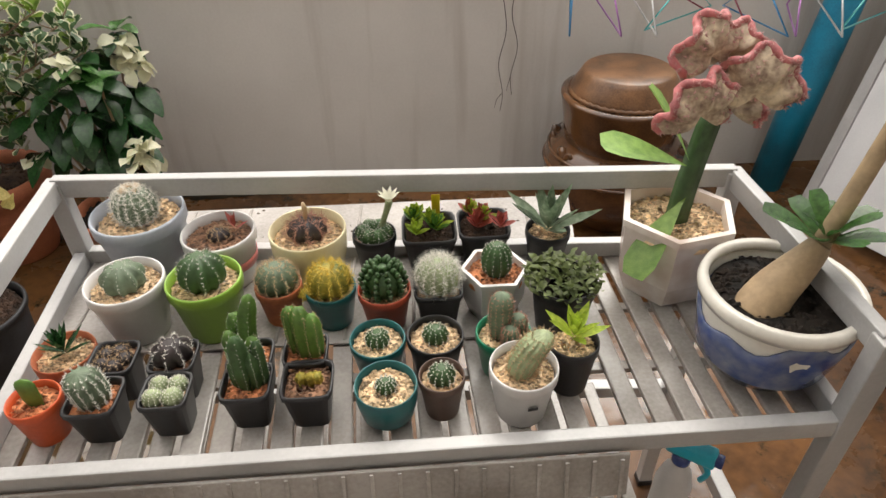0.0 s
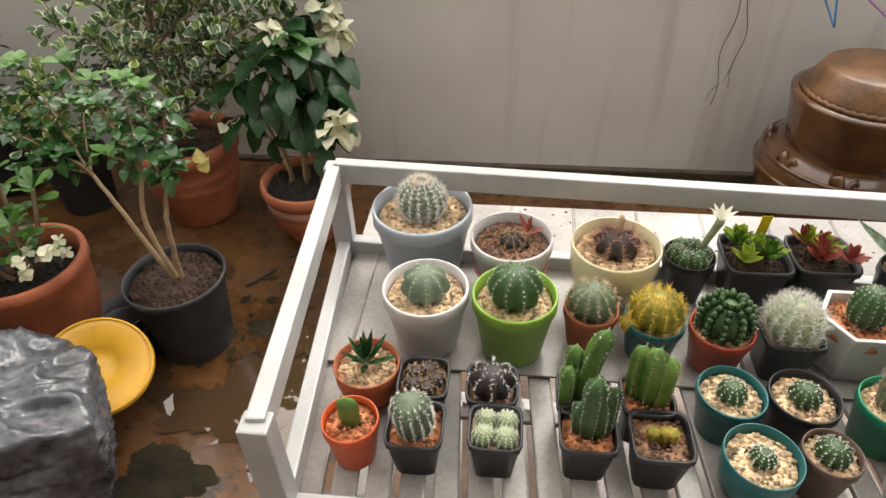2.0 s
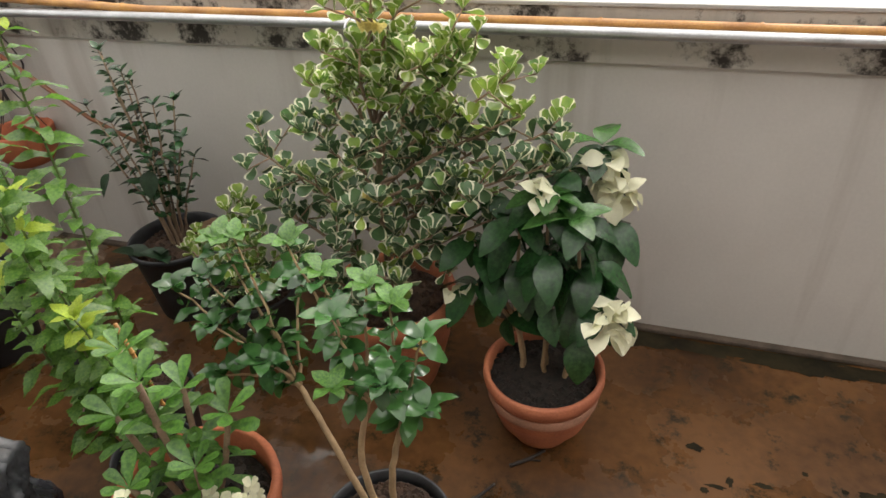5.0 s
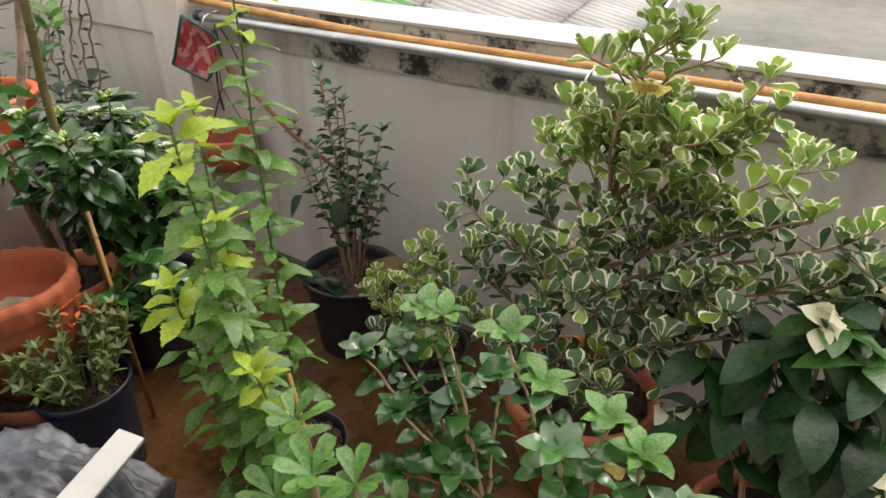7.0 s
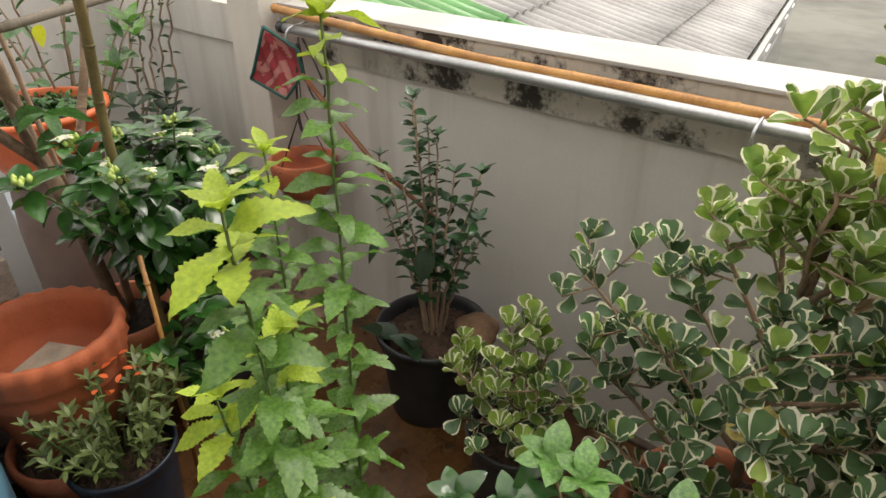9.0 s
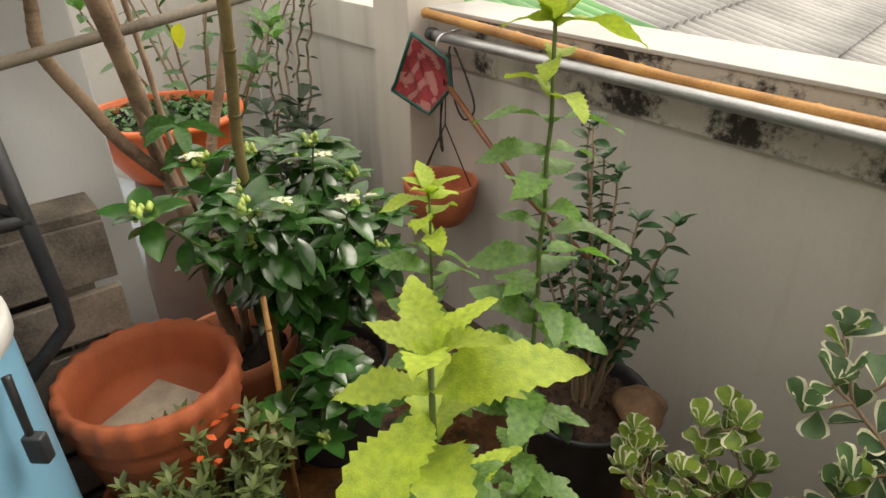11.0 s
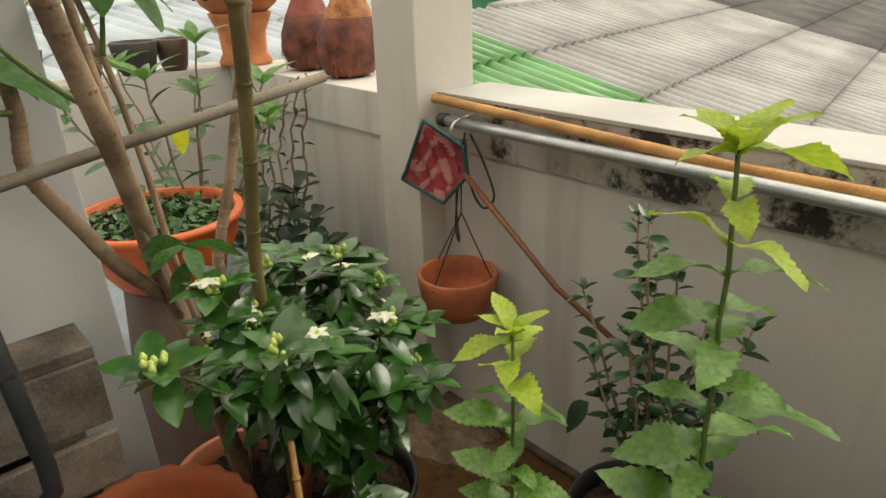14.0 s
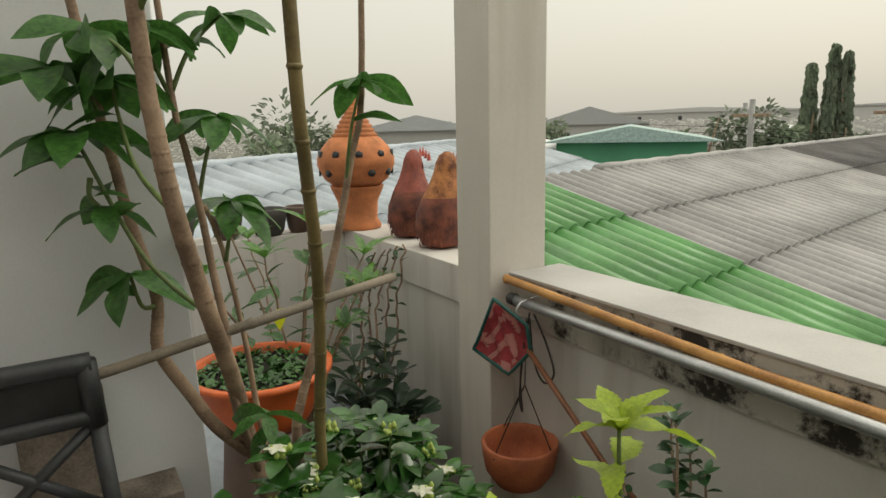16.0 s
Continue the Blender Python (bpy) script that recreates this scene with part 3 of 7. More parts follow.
# white framed panel beside the rack
panel = thing("white_panel", (3.788, 2.152, 0), "white framed panel leaning beside the rack", "panel")
ez = Vector((0.256, 0.167, 0.952)).normalized()
ex = Vector((0.35, -0.94, 0)).normalized()
ex = (ex - ez * ex.dot(ez)).normalized()
ey = ez.cross(ex)
panel.matrix_world = Matrix(((ex.x, ey.x, ez.x, 3.788), (ex.y, ey.y, ez.y, 2.152), (ex.z, ey.z, ez.z, 0.02), (0, 0, 0, 1)))
part("leaf", boxed((0.42, 0.03, 1.6), (0.256, 0, 0.8), bevel=0.004), BOARD_W, panel, smooth=False)
part("frame_edge", boxed((0.045, 0.045, 1.6), (0.022, 0, 0.8), bevel=0.004), WHITE_ALU, panel, smooth=False)
# hanging line of clothes hangers
line = thing("clothes_line", (3.24, 2.14, 1.01), "thin wire line with tangled coloured plastic hangers", "clothes line")
part("wire", tubes([smooth_path([(-0.9, 0.14, 0.02), (0, 0, -0.015), (0.9, -0.14, 0.03)], 0.003, 0.003)]), STEEL, line)
hcol = [M("hanger_" + c, v, 0.4, 0.1, 10, 0) for c, v in (("blue", (0.05, 0.25, 0.5)), ("lilac", (0.45, 0.2, 0.5)), ("white", (0.7, 0.7, 0.7)), ("aqua", (0.1, 0.45, 0.45)), ("maroon", (0.2, 0.04, 0.06)))]
rng = random.Random(5)
for k in range(11):
    x = -0.44 + 0.105 * k
    w, hh = 0.20, 0.13
    tw = rng.uniform(-0.6, 0.6)
    c, s = math.cos(1.2 + tw), math.sin(1.2 + tw)
    pts = [(0, 0, 0.0), (-w * c, -w * s, -hh), (w * c, w * s, -hh + rng.uniform(-0.02, 0.02)), (0, 0, 0)]
    hg = thing("clothes_hanger", (3.24 + 1.2 * x, 2.14 - 0.15 * x, 0.995), "thin coloured plastic clothes hanger on the line", "hanger", "hangers on the line")
    part("bow", tubes([[(*p, 0.0035) for p in pts]]), hcol[k % 5], hg)
    part("hook", tubes([[(0, 0, 0, 0.0025), (0.012, 0, 0.02, 0.0025), (0.006, 0, 0.035, 0.0025), (-0.01, 0, 0.03, 0.0025)]]), STEEL, hg)
# blue rolled sheet in the corner
roll = thing("rolled_blue_sheet", (3.76, 2.40, 0), "rolled bright blue plastic sheet leaning in the corner", "plastic sheet")
part("sheet", tubes([[(0, 0, 0, 0.07), (0.06, 0.02, 0.5, 0.075), (0.13, 0.03, 1.1, 0.07), (0.2, 0.03, 1.7, 0.072)]], 18), BLUE_SHEET, roll)

# rods along the parapet
pipe = thing("galvanised_pipe", (-1.30, 2.53, 1.06), "long galvanised steel pipe hung along the parapet", "pipe")
part("tube", tubes([[(0.3 * k, 0, 0.0, 0.016) for k in range(17)]], 14), STEEL, pipe)
part("end_cap", tubes([[(-0.022, 0, 0, 0.02), (0.006, 0, 0, 0.02)]], 14), BLACKP2, pipe)
part("cord_loop", tubes([smooth_path([(0.11, -0.01, -0.02), (0.155, 0.0, -0.10), (0.195, 0.0, -0.19), (0.16, -0.01, -0.23), (0.11, -0.01, -0.17), (0.09, -0.01, -0.04)], 0.0035, 0.0035, 6)], 6), ROPE, pipe, "dark rubber cord looped over the pipe")
part("cord_loop", tubes([smooth_path([(0.09, -0.01, -0.02), (0.07, -0.03, -0.22), (0.08, -0.03, -0.35), (0.065, -0.03, -0.30), (0.075, -0.02, -0.12)], 0.003, 0.003, 6)], 6), ROPE, pipe)
pole = thing("bamboo_pole", (-1.36, 2.545, 1.115), "long orange-brown bamboo pole resting on the parapet edge", "bamboo pole")
bp_ = []
for k in range(47):
    x = 0.1 * k
    r = 0.0140 + (0.003 if k % 4 == 0 else 0)
    dip = -0.036 * min(1, x / 0.9)
    bp_ += [(x - 0.006, 0.005 * math.sin(x), dip, 0.0140), (x, 0.005 * math.sin(x), dip, r), (x + 0.008, 0.005 * math.sin(x), dip, 0.0140)]
part("cane", tubes([bp_], 12), BAMBOO, pole)
for k, x in enumerate((-1.33, 0.2, 1.9)):
    hk = thing("wire_hook", (x + 0.1, 2.56, 1.03), "bent wire hook holding the rods on the wall", "hook", "wall hooks")
    part("wire", tubes([smooth_path([(0, 0.02, 0.05), (0, -0.06, 0.04), (0, -0.07, 0.0), (0, 0.01, -0.03)], 0.004, 0.004)]), STEEL, hk)


# ---- roofs and town beyond ----
ground = bmesh.new()
bmesh.ops.create_grid(ground, x_segments=2, y_segments=2, size=900)
bmesh.ops.translate(ground, vec=(0, 0, -6), verts=ground.verts)
setting("ground", ground, M("distant_ground", (0.16, 0.16, 0.14), 0.95, 0.4, 0.08, 0, fine=0.8), "flat built-up ground reaching the horizon", "ground")

ROOF_G = M("grey_fibre_cement", (0.31, 0.305, 0.30), 0.5, 0.3, 1.6, 0.2, fine=30)
ROOF_GR = M("green_painted_roof", (0.13, 0.33, 0.11), 0.34, 0.3, 2.0, 0.2, fine=30)
ROOF_D = M("dark_weathered_roof", (0.115, 0.11, 0.11), 0.8, 0.4, 1.5, 0.3, fine=30)
ROOF_B = M("blue_grey_roof", (0.40, 0.45, 0.50), 0.6, 0.25, 1.5, 0.2, fine=30)


def corrugated(v0, v1, s0, s1, pitch=0.17, amp=0.062, rows=1.0, per=8):
    """Wavy roof tiles: waves across v, running down s, each course lapped over the next."""
    V, Fc = [], []
    nv = int((v1 - v0) / pitch * per)
    s = s0
    while s < s1 - 0.01:
        e = min(s + rows + 0.06, s1)
        base = len(V)
        for (q, dz) in ((s, 0.0), (s, 0.014), (e, 0.034), (e, 0.018)):
            for i in range(nv + 1):
                v = v0 + (v1 - v0) * i / nv
                V.append((v, -q, dz + amp * abs(math.sin(math.pi * v / pitch)) ** 0.8))
        for k in range(3):
            for i in range(nv):
                a = base + k * (nv + 1) + i
                Fc.append((a, a + nv + 1, a + nv + 2, a + 1))
        s += rows
    return V, Fc


# local x runs along the ridge, local -y down the slope
RIDGE = Matrix.Translation((-4.55, 6.15, 1.06)) @ Matrix(((-0.180, -0.949, 0.26, 0), (0.984, -0.18, 0.05, 0), (0, 0.26, 0.966, 0), (0, 0, 0, 1)))
near_roof = new("neighbour_roof")
near_roof.matrix_world = RIDGE
tagged(near_roof, "large sloping roof of grey and green wavy fibre-cement tiles", "roof")
part("green_tiles", corrugated(-2.62, -1.12, 0.0, 5.2), ROOF_GR, near_roof, "green painted wavy tiles")
part("grey_tiles", corrugated(-1.12, 4.75, 0.0, 3.75), ROOF_G, near_roof, "grey wavy fibre-cement tiles")
part("dark_tiles", corrugated(4.75, 16.0, 0.0, 3.75), ROOF_D, near_roof, "dark weathered wavy tiles")
part("ridge_caps", tubes([[(0.0 + 0.25 * k, 0.02, 0.05, 0.05 + 0.012 * (k % 2)) for k in range(64)]], 8), ROOF_G, near_roof)
part("fascia", boxed((16, 0.05, 0.5), (8.0, -3.8, -0.25), bevel=0), CAP, near_roof, smooth=False)
for k in range(12):
    part("wall_stripe", boxed((0.5, 0.03, 3.0), (1.0 + 1.25 * k, -3.84, -1.9), bevel=0), BOARD_W, near_roof, smooth=False)
part("gable_wall", boxed((19, 3.6, 0.1), (6.4, -1.9, -0.6), bevel=0), M("grey_gable", (0.3, 0.3, 0.3), 0.8, 0.2, 2), near_roof, smooth=False)

low = new("lower_roof")
low.matrix_world = pose(2.9, 9.5, -2.6, 0, 12, 14)
tagged(low, "dark grey corrugated metal roof below the terrace", "roof")
part("sheets", corrugated(-2.5, 5.5, -4.0, 5.0, pitch=0.3, amp=0.05, rows=2.2), M("grey_metal_roof", (0.17, 0.175, 0.185), 0.45, 0.3, 1.5, 0.1, metal=0.2), low)
part("red_edge", boxed((7, 0.8, 0.06), (2.0, 5.0, 0.25), bevel=0.01), M("faded_red_metal", (0.42, 0.12, 0.10), 0.6), low, smooth=False)
dish = thing("satellite_dish", (0.95, 6.6, -0.32), "round faded-red satellite dish on a pole over the roofs", "satellite dish", rz=150)
part("bowl", (lambda b: (bmesh.ops.transform(b, matrix=pose(0, 0, 0, 55, 0, 0), verts=b.verts), b)[1])(lathe([(0.02, 0), (0.16, 0.02), (0.30, 0.075), (0.31, 0.085), (0.16, 0.035), (0.02, 0.015)], 28)), M("red_dish", (0.50, 0.07, 0.055), 0.5), dish)
part("arm", tubes([[(0, 0, 0, 0.012), (0, -0.26, 0.2, 0.01)]]), STEEL, dish)
part("pole", tubes([[(0, 0.02, -2.6, 0.03), (0, 0.02, 0.0, 0.03)]]), STEEL, dish)

west = new("western_roof")
west.matrix_world = Matrix.Translation((-9.2, 5.6, 1.15)) @ Matrix(((-0.55, -0.80, 0.23, 0), (0.835, -0.53, 0.15, 0), (0, 0.275, 0.96, 0), (0, 0, 0, 1)))
tagged(west, "pale blue-grey wavy tiled roof of a neighbouring house", "roof")
part("tiles", corrugated(-9.0, 7.0, 0.0, 6.0, pitch=0.3), ROOF_B, west)
part("ridge_caps", tubes([[(-9 + 0.3 * k, 0.02, 0.05, 0.055 + 0.012 * (k % 2)) for k in range(54)]], 8), ROOF_B, west)

TEAL_G = M("green_render", (0.13, 0.42, 0.25), 0.8, 0.15, 1)


def house(at, rz, w, d, h, wall, roofm, rise, label, windows=3):
    ob = thing("house", at, label, "house", rz=rz)
    part("wall", boxed((w, d, h), (0, 0, h / 2), bevel=0), wall, ob, smooth=False)
    bm = bmesh.new()
    o = 0.4
    vs = [bm.verts.new(p) for p in ((-w / 2 - o, -d / 2 - o, h), (w / 2 + o, -d / 2 - o, h), (w / 2 + o, d / 2 + o, h), (-w / 2 - o, d / 2 + o, h), (0, -d / 2 - o, h + rise), (0, d / 2 + o, h + rise))]
    for f in ((0, 1, 4), (1, 2, 5, 4), (2, 3, 5), (3, 0, 4, 5), (0, 3, 2, 1)):
        bm.faces.new([vs[i] for i in f])
    part("roof", bm, roofm, ob, smooth=False)
    for k in range(windows):
        wd = part("window", boxed((0.9, 0.08, 1.0), (-w / 2 + (k + 0.5) * w / windows, -d / 2 - 0.02, h - 1.4), bevel=0.02), BLACKP2, ob, smooth=False)
        part("sill", boxed((1.1, 0.16, 0.08), (-w / 2 + (k + 0.5) * w / windows, -d / 2 - 0.06, h - 1.95), bevel=0.01), CAP, wd, smooth=False)
    return ob


house((-13.4, 16.4, -6), 42, 3.9, 4.6, 6.98, TEAL_G, M("pale_teal_roof", (0.34, 0.46, 0.44), 0.6), 0.42, "small teal and green gabled house among trees")
house((-16.7, 15.2, -6), 42, 2.6, 4.0, 6.55, CAP, M("white_roof", (0.62, 0.63, 0.64), 0.6), 0.42, "white-roofed house beside the teal one")
# next two houses: walls and roofs paled in their colours to stand for haze
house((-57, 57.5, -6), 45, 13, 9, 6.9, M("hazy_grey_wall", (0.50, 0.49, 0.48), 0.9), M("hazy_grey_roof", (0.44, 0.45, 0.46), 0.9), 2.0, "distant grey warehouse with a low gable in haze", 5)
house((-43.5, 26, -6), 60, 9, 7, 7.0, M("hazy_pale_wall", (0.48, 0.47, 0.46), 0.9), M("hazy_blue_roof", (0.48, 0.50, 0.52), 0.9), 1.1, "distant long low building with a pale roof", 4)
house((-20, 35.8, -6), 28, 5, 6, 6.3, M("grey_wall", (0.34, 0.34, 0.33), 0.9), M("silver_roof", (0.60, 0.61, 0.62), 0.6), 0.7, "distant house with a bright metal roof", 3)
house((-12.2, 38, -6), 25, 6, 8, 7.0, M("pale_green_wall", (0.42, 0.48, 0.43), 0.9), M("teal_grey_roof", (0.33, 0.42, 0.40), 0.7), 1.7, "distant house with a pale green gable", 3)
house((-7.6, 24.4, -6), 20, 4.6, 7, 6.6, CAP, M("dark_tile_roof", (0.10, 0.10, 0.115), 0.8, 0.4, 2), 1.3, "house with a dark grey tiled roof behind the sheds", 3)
# near-sky greys paint the haze into these two far buildings
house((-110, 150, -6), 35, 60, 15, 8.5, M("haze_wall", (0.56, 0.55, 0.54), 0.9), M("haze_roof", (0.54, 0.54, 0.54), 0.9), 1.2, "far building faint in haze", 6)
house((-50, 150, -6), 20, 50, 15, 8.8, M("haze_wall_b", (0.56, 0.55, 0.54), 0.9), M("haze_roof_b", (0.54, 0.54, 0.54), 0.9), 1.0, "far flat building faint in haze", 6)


def tree(at, h, spread, seed, label, form="round", n=420, size=0.5):
    rng = random.Random(seed)
    ob = thing("tree", at, label, "tree")
    limbs, spots = [], []
    top = h * 0.55
    limbs.append([(0, 0, 0, 0.22), (0.1, 0.05, top * 0.6, 0.17), (0, 0, top, 0.1)])
    for k in range(9):
        a, r = rng.uniform(0, 6.28), spread * rng.uniform(0.4, 0.9)
        z0 = top * rng.uniform(0.45, 0.95)
        tip = (r * math.cos(a), r * math.sin(a), z0 + h * rng.uniform(0.1, 0.4))
        limbs.append([(0, 0, z0, 0.08), (tip[0] * 0.5, tip[1] * 0.5, z0 + (tip[2] - z0) * 0.6, 0.05), (*tip, 0.02)])
    lobes = [(rng.uniform(-0.6, 0.6) * spread, rng.uniform(-0.6, 0.6) * spread, h * rng.uniform(0.45, 0.9), spread * rng.uniform(0.3, 0.55)) for _ in range(9)]
    for k in range(n):
        if form == "spire":
            z = h * (0.12 + 0.88 * rng.random())
            rr = spread * (1 - (z / h) ** 2.2) * rng.random() ** 0.5 + 0.06
            a = rng.uniform(0, 6.28)
            p = (rr * math.cos(a), rr * math.sin(a), z)
            d = (math.cos(a), math.sin(a), -1.6)
        else:
            lx, ly, lz, lr = lobes[k % 9]
            v = Vector((rng.gauss(0, 1), rng.gauss(0, 1), rng.gauss(0, 0.8))).normalized() * lr * rng.random() ** 0.35
            p = (lx + v.x, ly + v.y, lz + v.z)
            d = (v.x, v.y, v.z + rng.uniform(-0.5, 0.5) * lr)
        spots.append((p, d, size * rng.uniform(0.6, 1.3), rng.uniform(-1, 1)))
    part("trunk", tubes(limbs), BARK, ob)
    part("crown", leaves(spots, blade(0.6, "oval", 3, 0.3, 0.4)), HAZE_LEAF, ob)
    return ob


for k, (x, y, h, s) in enumerate(((-15.2, 22.1, 8.2, 1.3), (-14.4, 23.7, 8.3, 1.4), (-15.6, 20.9, 7.9, 0.9), (-14.4, 25.1, 7.8, 1.1), (-8.9, 21.3, 7.4, 1.0), (-11.5, 27.5, 7.5, 1.2), (-13.4, 24.9, 7.6, 1.0))):
    tree((x, y, -6), h, s, 30 + k, "leafy dark green tree among the rooftops", n=1300, size=0.26)
for k, (x, y, h) in enumerate(((-14.23, 27.5, 9.6), (-13.6, 27.9, 10.3), (-13.2, 28.1, 10.0))):
    tree((x, y, -6), h, 0.42, 50 + k, "tall narrow weeping mast tree", "spire", n=1500, size=0.3)
tree((-30, 11.7, -6), 9.6, 2.6, 61, "broad green tree beyond the western roofs", n=1800, size=0.32)
tree((-21.5, 8.0, -6), 7.9, 1.0, 62, "small pale green tree beyond the western roofs", n=600, size=0.28)
tree((-22.2, 21.1, -6), 8.1, 1.2, 63, "pale green tree by the column", n=700, size=0.28)
far_woods = []
rng = random.Random(8)
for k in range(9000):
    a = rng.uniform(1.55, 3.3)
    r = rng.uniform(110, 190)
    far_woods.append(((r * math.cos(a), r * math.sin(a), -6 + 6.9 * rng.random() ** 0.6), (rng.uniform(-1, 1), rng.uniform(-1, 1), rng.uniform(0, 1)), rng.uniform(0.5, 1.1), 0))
# pale grey-green close to the sky paints haze over the far belt
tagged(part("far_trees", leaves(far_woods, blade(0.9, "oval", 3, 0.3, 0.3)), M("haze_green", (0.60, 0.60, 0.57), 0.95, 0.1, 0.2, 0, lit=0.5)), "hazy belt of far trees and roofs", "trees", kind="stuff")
for k, (x, y) in enumerate(((-12.2, 20.6), (-9.6, 24.0), (-16.0, 26.0))):
    up = thing("utility_pole", (x, y, -6), "grey concrete utility pole carrying cables", "utility pole", "utility poles")
    part("post", tubes([[(0, 0, 0, 0.13), (0, 0, 8.1, 0.09)]], 8), ROOF_G, up)
    part("crossarm", boxed((1.2, 0.08, 0.1), (0, 0, 7.6), bevel=0.01), BARK, up, smooth=False)
cab = thing("power_cables", (-14, 22, 0), "sagging overhead power cables between poles", "cable")
for k in range(6):
    z = 0.1 + 0.22 * k
    part("cable", tubes([smooth_path([(-9, 4.5, z + 0.1), (1.8, -1.4, z), (4.4, 2, z - 0.28), (12, 9, z)], 0.012, 0.012, 6)], 4), ROPE, cab)


# ---- the plant rack ----
TRAY = 0.792
FL, FR, BL, BR = (1.507, 0.476), (2.738, 0.488), (1.470, 0.990), (2.722, 0.922)


def bar(a, b, w, h, bevel=0.003):
    """A square tube from a to b, w wide and h high, as a bmesh."""
    a, b = Vector(a), Vector(b)
    d = b - a
    bm = boxed((d.length, w, h), bevel=bevel)
    q = d.to_track_quat("X", "Z").to_matrix().to_4x4()
    bmesh.ops.transform(bm, matrix=Matrix.Translation((a + b) / 2) @ q, verts=bm.verts)
    return bm


rack = thing("plant_rack", (0, 0, 0), "white aluminium two-tier rack with a slatted plastic top tray", "plant rack")
TOP, RAIL, LOW = 0.988, 0.827, 0.40
for p in (FL, FR, BL, BR):
    post = part("post", boxed((0.034, 0.030, TOP - 0.006), (p[0], p[1], TOP / 2 - 0.003)), WHITE_ALU, rack, smooth=False)
    part("foot", boxed((0.038, 0.035, 0.02), (p[0], p[1], 0.010), bevel=0.002), BLACKP, post, smooth=False)
    part("bolt", tubes([[(p[0] + (0.017 if p[0] < 2 else -0.017), p[1], RAIL - 0.012, 0.004), (p[0] + (0.020 if p[0] < 2 else -0.020), p[1], RAIL - 0.012, 0.003)]], 8), STEEL, post)
for k, (a, b) in enumerate(((BL, BR), (FL, BL), (FR, BR))):
    part("top_rail", bar((*a, TOP - 0.017 - 0.003 * (k > 0)), (*b, TOP - 0.017 - 0.003 * (k > 0)), 0.022, 0.038), WHITE_ALU, rack, smooth=False)
for a, b in ((BL, BR), (FL, BL), (FR, BR), (FL, FR)):
    part("tray_rail", bar((*a, RAIL - 0.016), (*b, RAIL - 0.016), 0.022, 0.034), WHITE_ALU, rack, smooth=False)
    part("lower_rail", bar((*a, LOW - 0.016), (*b, LOW - 0.016), 0.03, 0.034), WHITE_ALU, rack, smooth=False)
NS = 28
for k in range(NS):
    t = (k + 0.5) / NS
    a = Vector((*FL, 0)).lerp(Vector((*FR, 0)), t)
    b = Vector((*BL, 0)).lerp(Vector((*BR, 0)), t)
    if not 0.70 < t < 0.735:
        part("tray_slat", bar((a.x, a.y, TRAY - 0.005), (b.x, b.y, TRAY - 0.005), 0.033, 0.010, 0.003), PLASTIC_CLEAR, rack, smooth=False)
    if t < 0.84:
        part("lower_slat", bar((a.x, a.y, LOW + 0.002), (b.x, b.y, LOW + 0.002), 0.028, 0.010, 0.003), PLASTIC_CLEAR, rack, smooth=False)
for t in (0.06, 0.36, 0.68, 0.94):
    a = Vector((*FL, 0)).lerp(Vector((*BL, 0)), t)
    b = Vector((*FR, 0)).lerp(Vector((*BR, 0)), t)
    part("cross_rib", bar((a.x, a.y, TRAY - 0.015), (b.x, b.y, TRAY - 0.015), 0.018, 0.010, 0.002), PLASTIC_CLEAR, rack, smooth=False)
apron = part("apron", boxed((0.93, 0.006, 0.075), (1.955, 0.452, 0.768), (-14, 0, 0.5), 0.002), PLASTIC_CLEAR, rack, "hanging strip of ribbed clear plastic", smooth=False)
for k in range(24):
    part("rib", boxed((0.006, 0.003, 0.07), (1.51 + 0.039 * k, 0.4475, 0.768), (-14, 0, 0), 0.001), PLASTIC_CLEAR, apron, smooth=False)
sheet = thing("plastic_sheet", (0, 0, 0), "white translucent plastic sheet lying on the rack's tray", "plastic sheet")
bm = bmesh.new()
cs = [(1.490, 0.72), (2.42, 0.71), (2.48, 1.145), (1.490, 1.15)]
lo_ = [bm.verts.new((x, y, TRAY + 0.005)) for x, y in cs]
hi_ = [bm.verts.new((x, y, TRAY + 0.009)) for x, y in cs]
bm.faces.new(lo_[::-1])
bm.faces.new(hi_)
for k in range(4):
    bm.faces.new((lo_[k], lo_[(k + 1) % 4], hi_[(k + 1) % 4], hi_[k]))
base_sheet = part("sheet", bm, PLASTIC_CLEAR, sheet, smooth=False)
for k in range(8):
    x0 = 1.53 + 0.118 * k
    part("rib", tubes([[(x0, 0.722, TRAY + 0.0085, 0.0035), (x0 + 0.003 * k, 1.142, TRAY + 0.0085, 0.0035)]], 8), PLASTIC_CLEAR, base_sheet)
# rain drops standing on the sheet
rng = random.Random(19)
drops = bmesh.new()
for k in range(70):
    r = rng.uniform(0.0015, 0.005)
    q = bmesh.ops.create_uvsphere(drops, u_segments=10, v_segments=6, radius=r)
    bmesh.ops.transform(drops, matrix=Matrix.Translation((rng.uniform(1.51, 2.44), rng.uniform(0.99, 1.14), TRAY + 0.009)) @ Matrix.Diagonal((1, rng.uniform(0.6, 1), 0.45, 1)), verts=q["verts"])
tagged(part("water_drop", drops, WATER, sheet), kind="stuff")


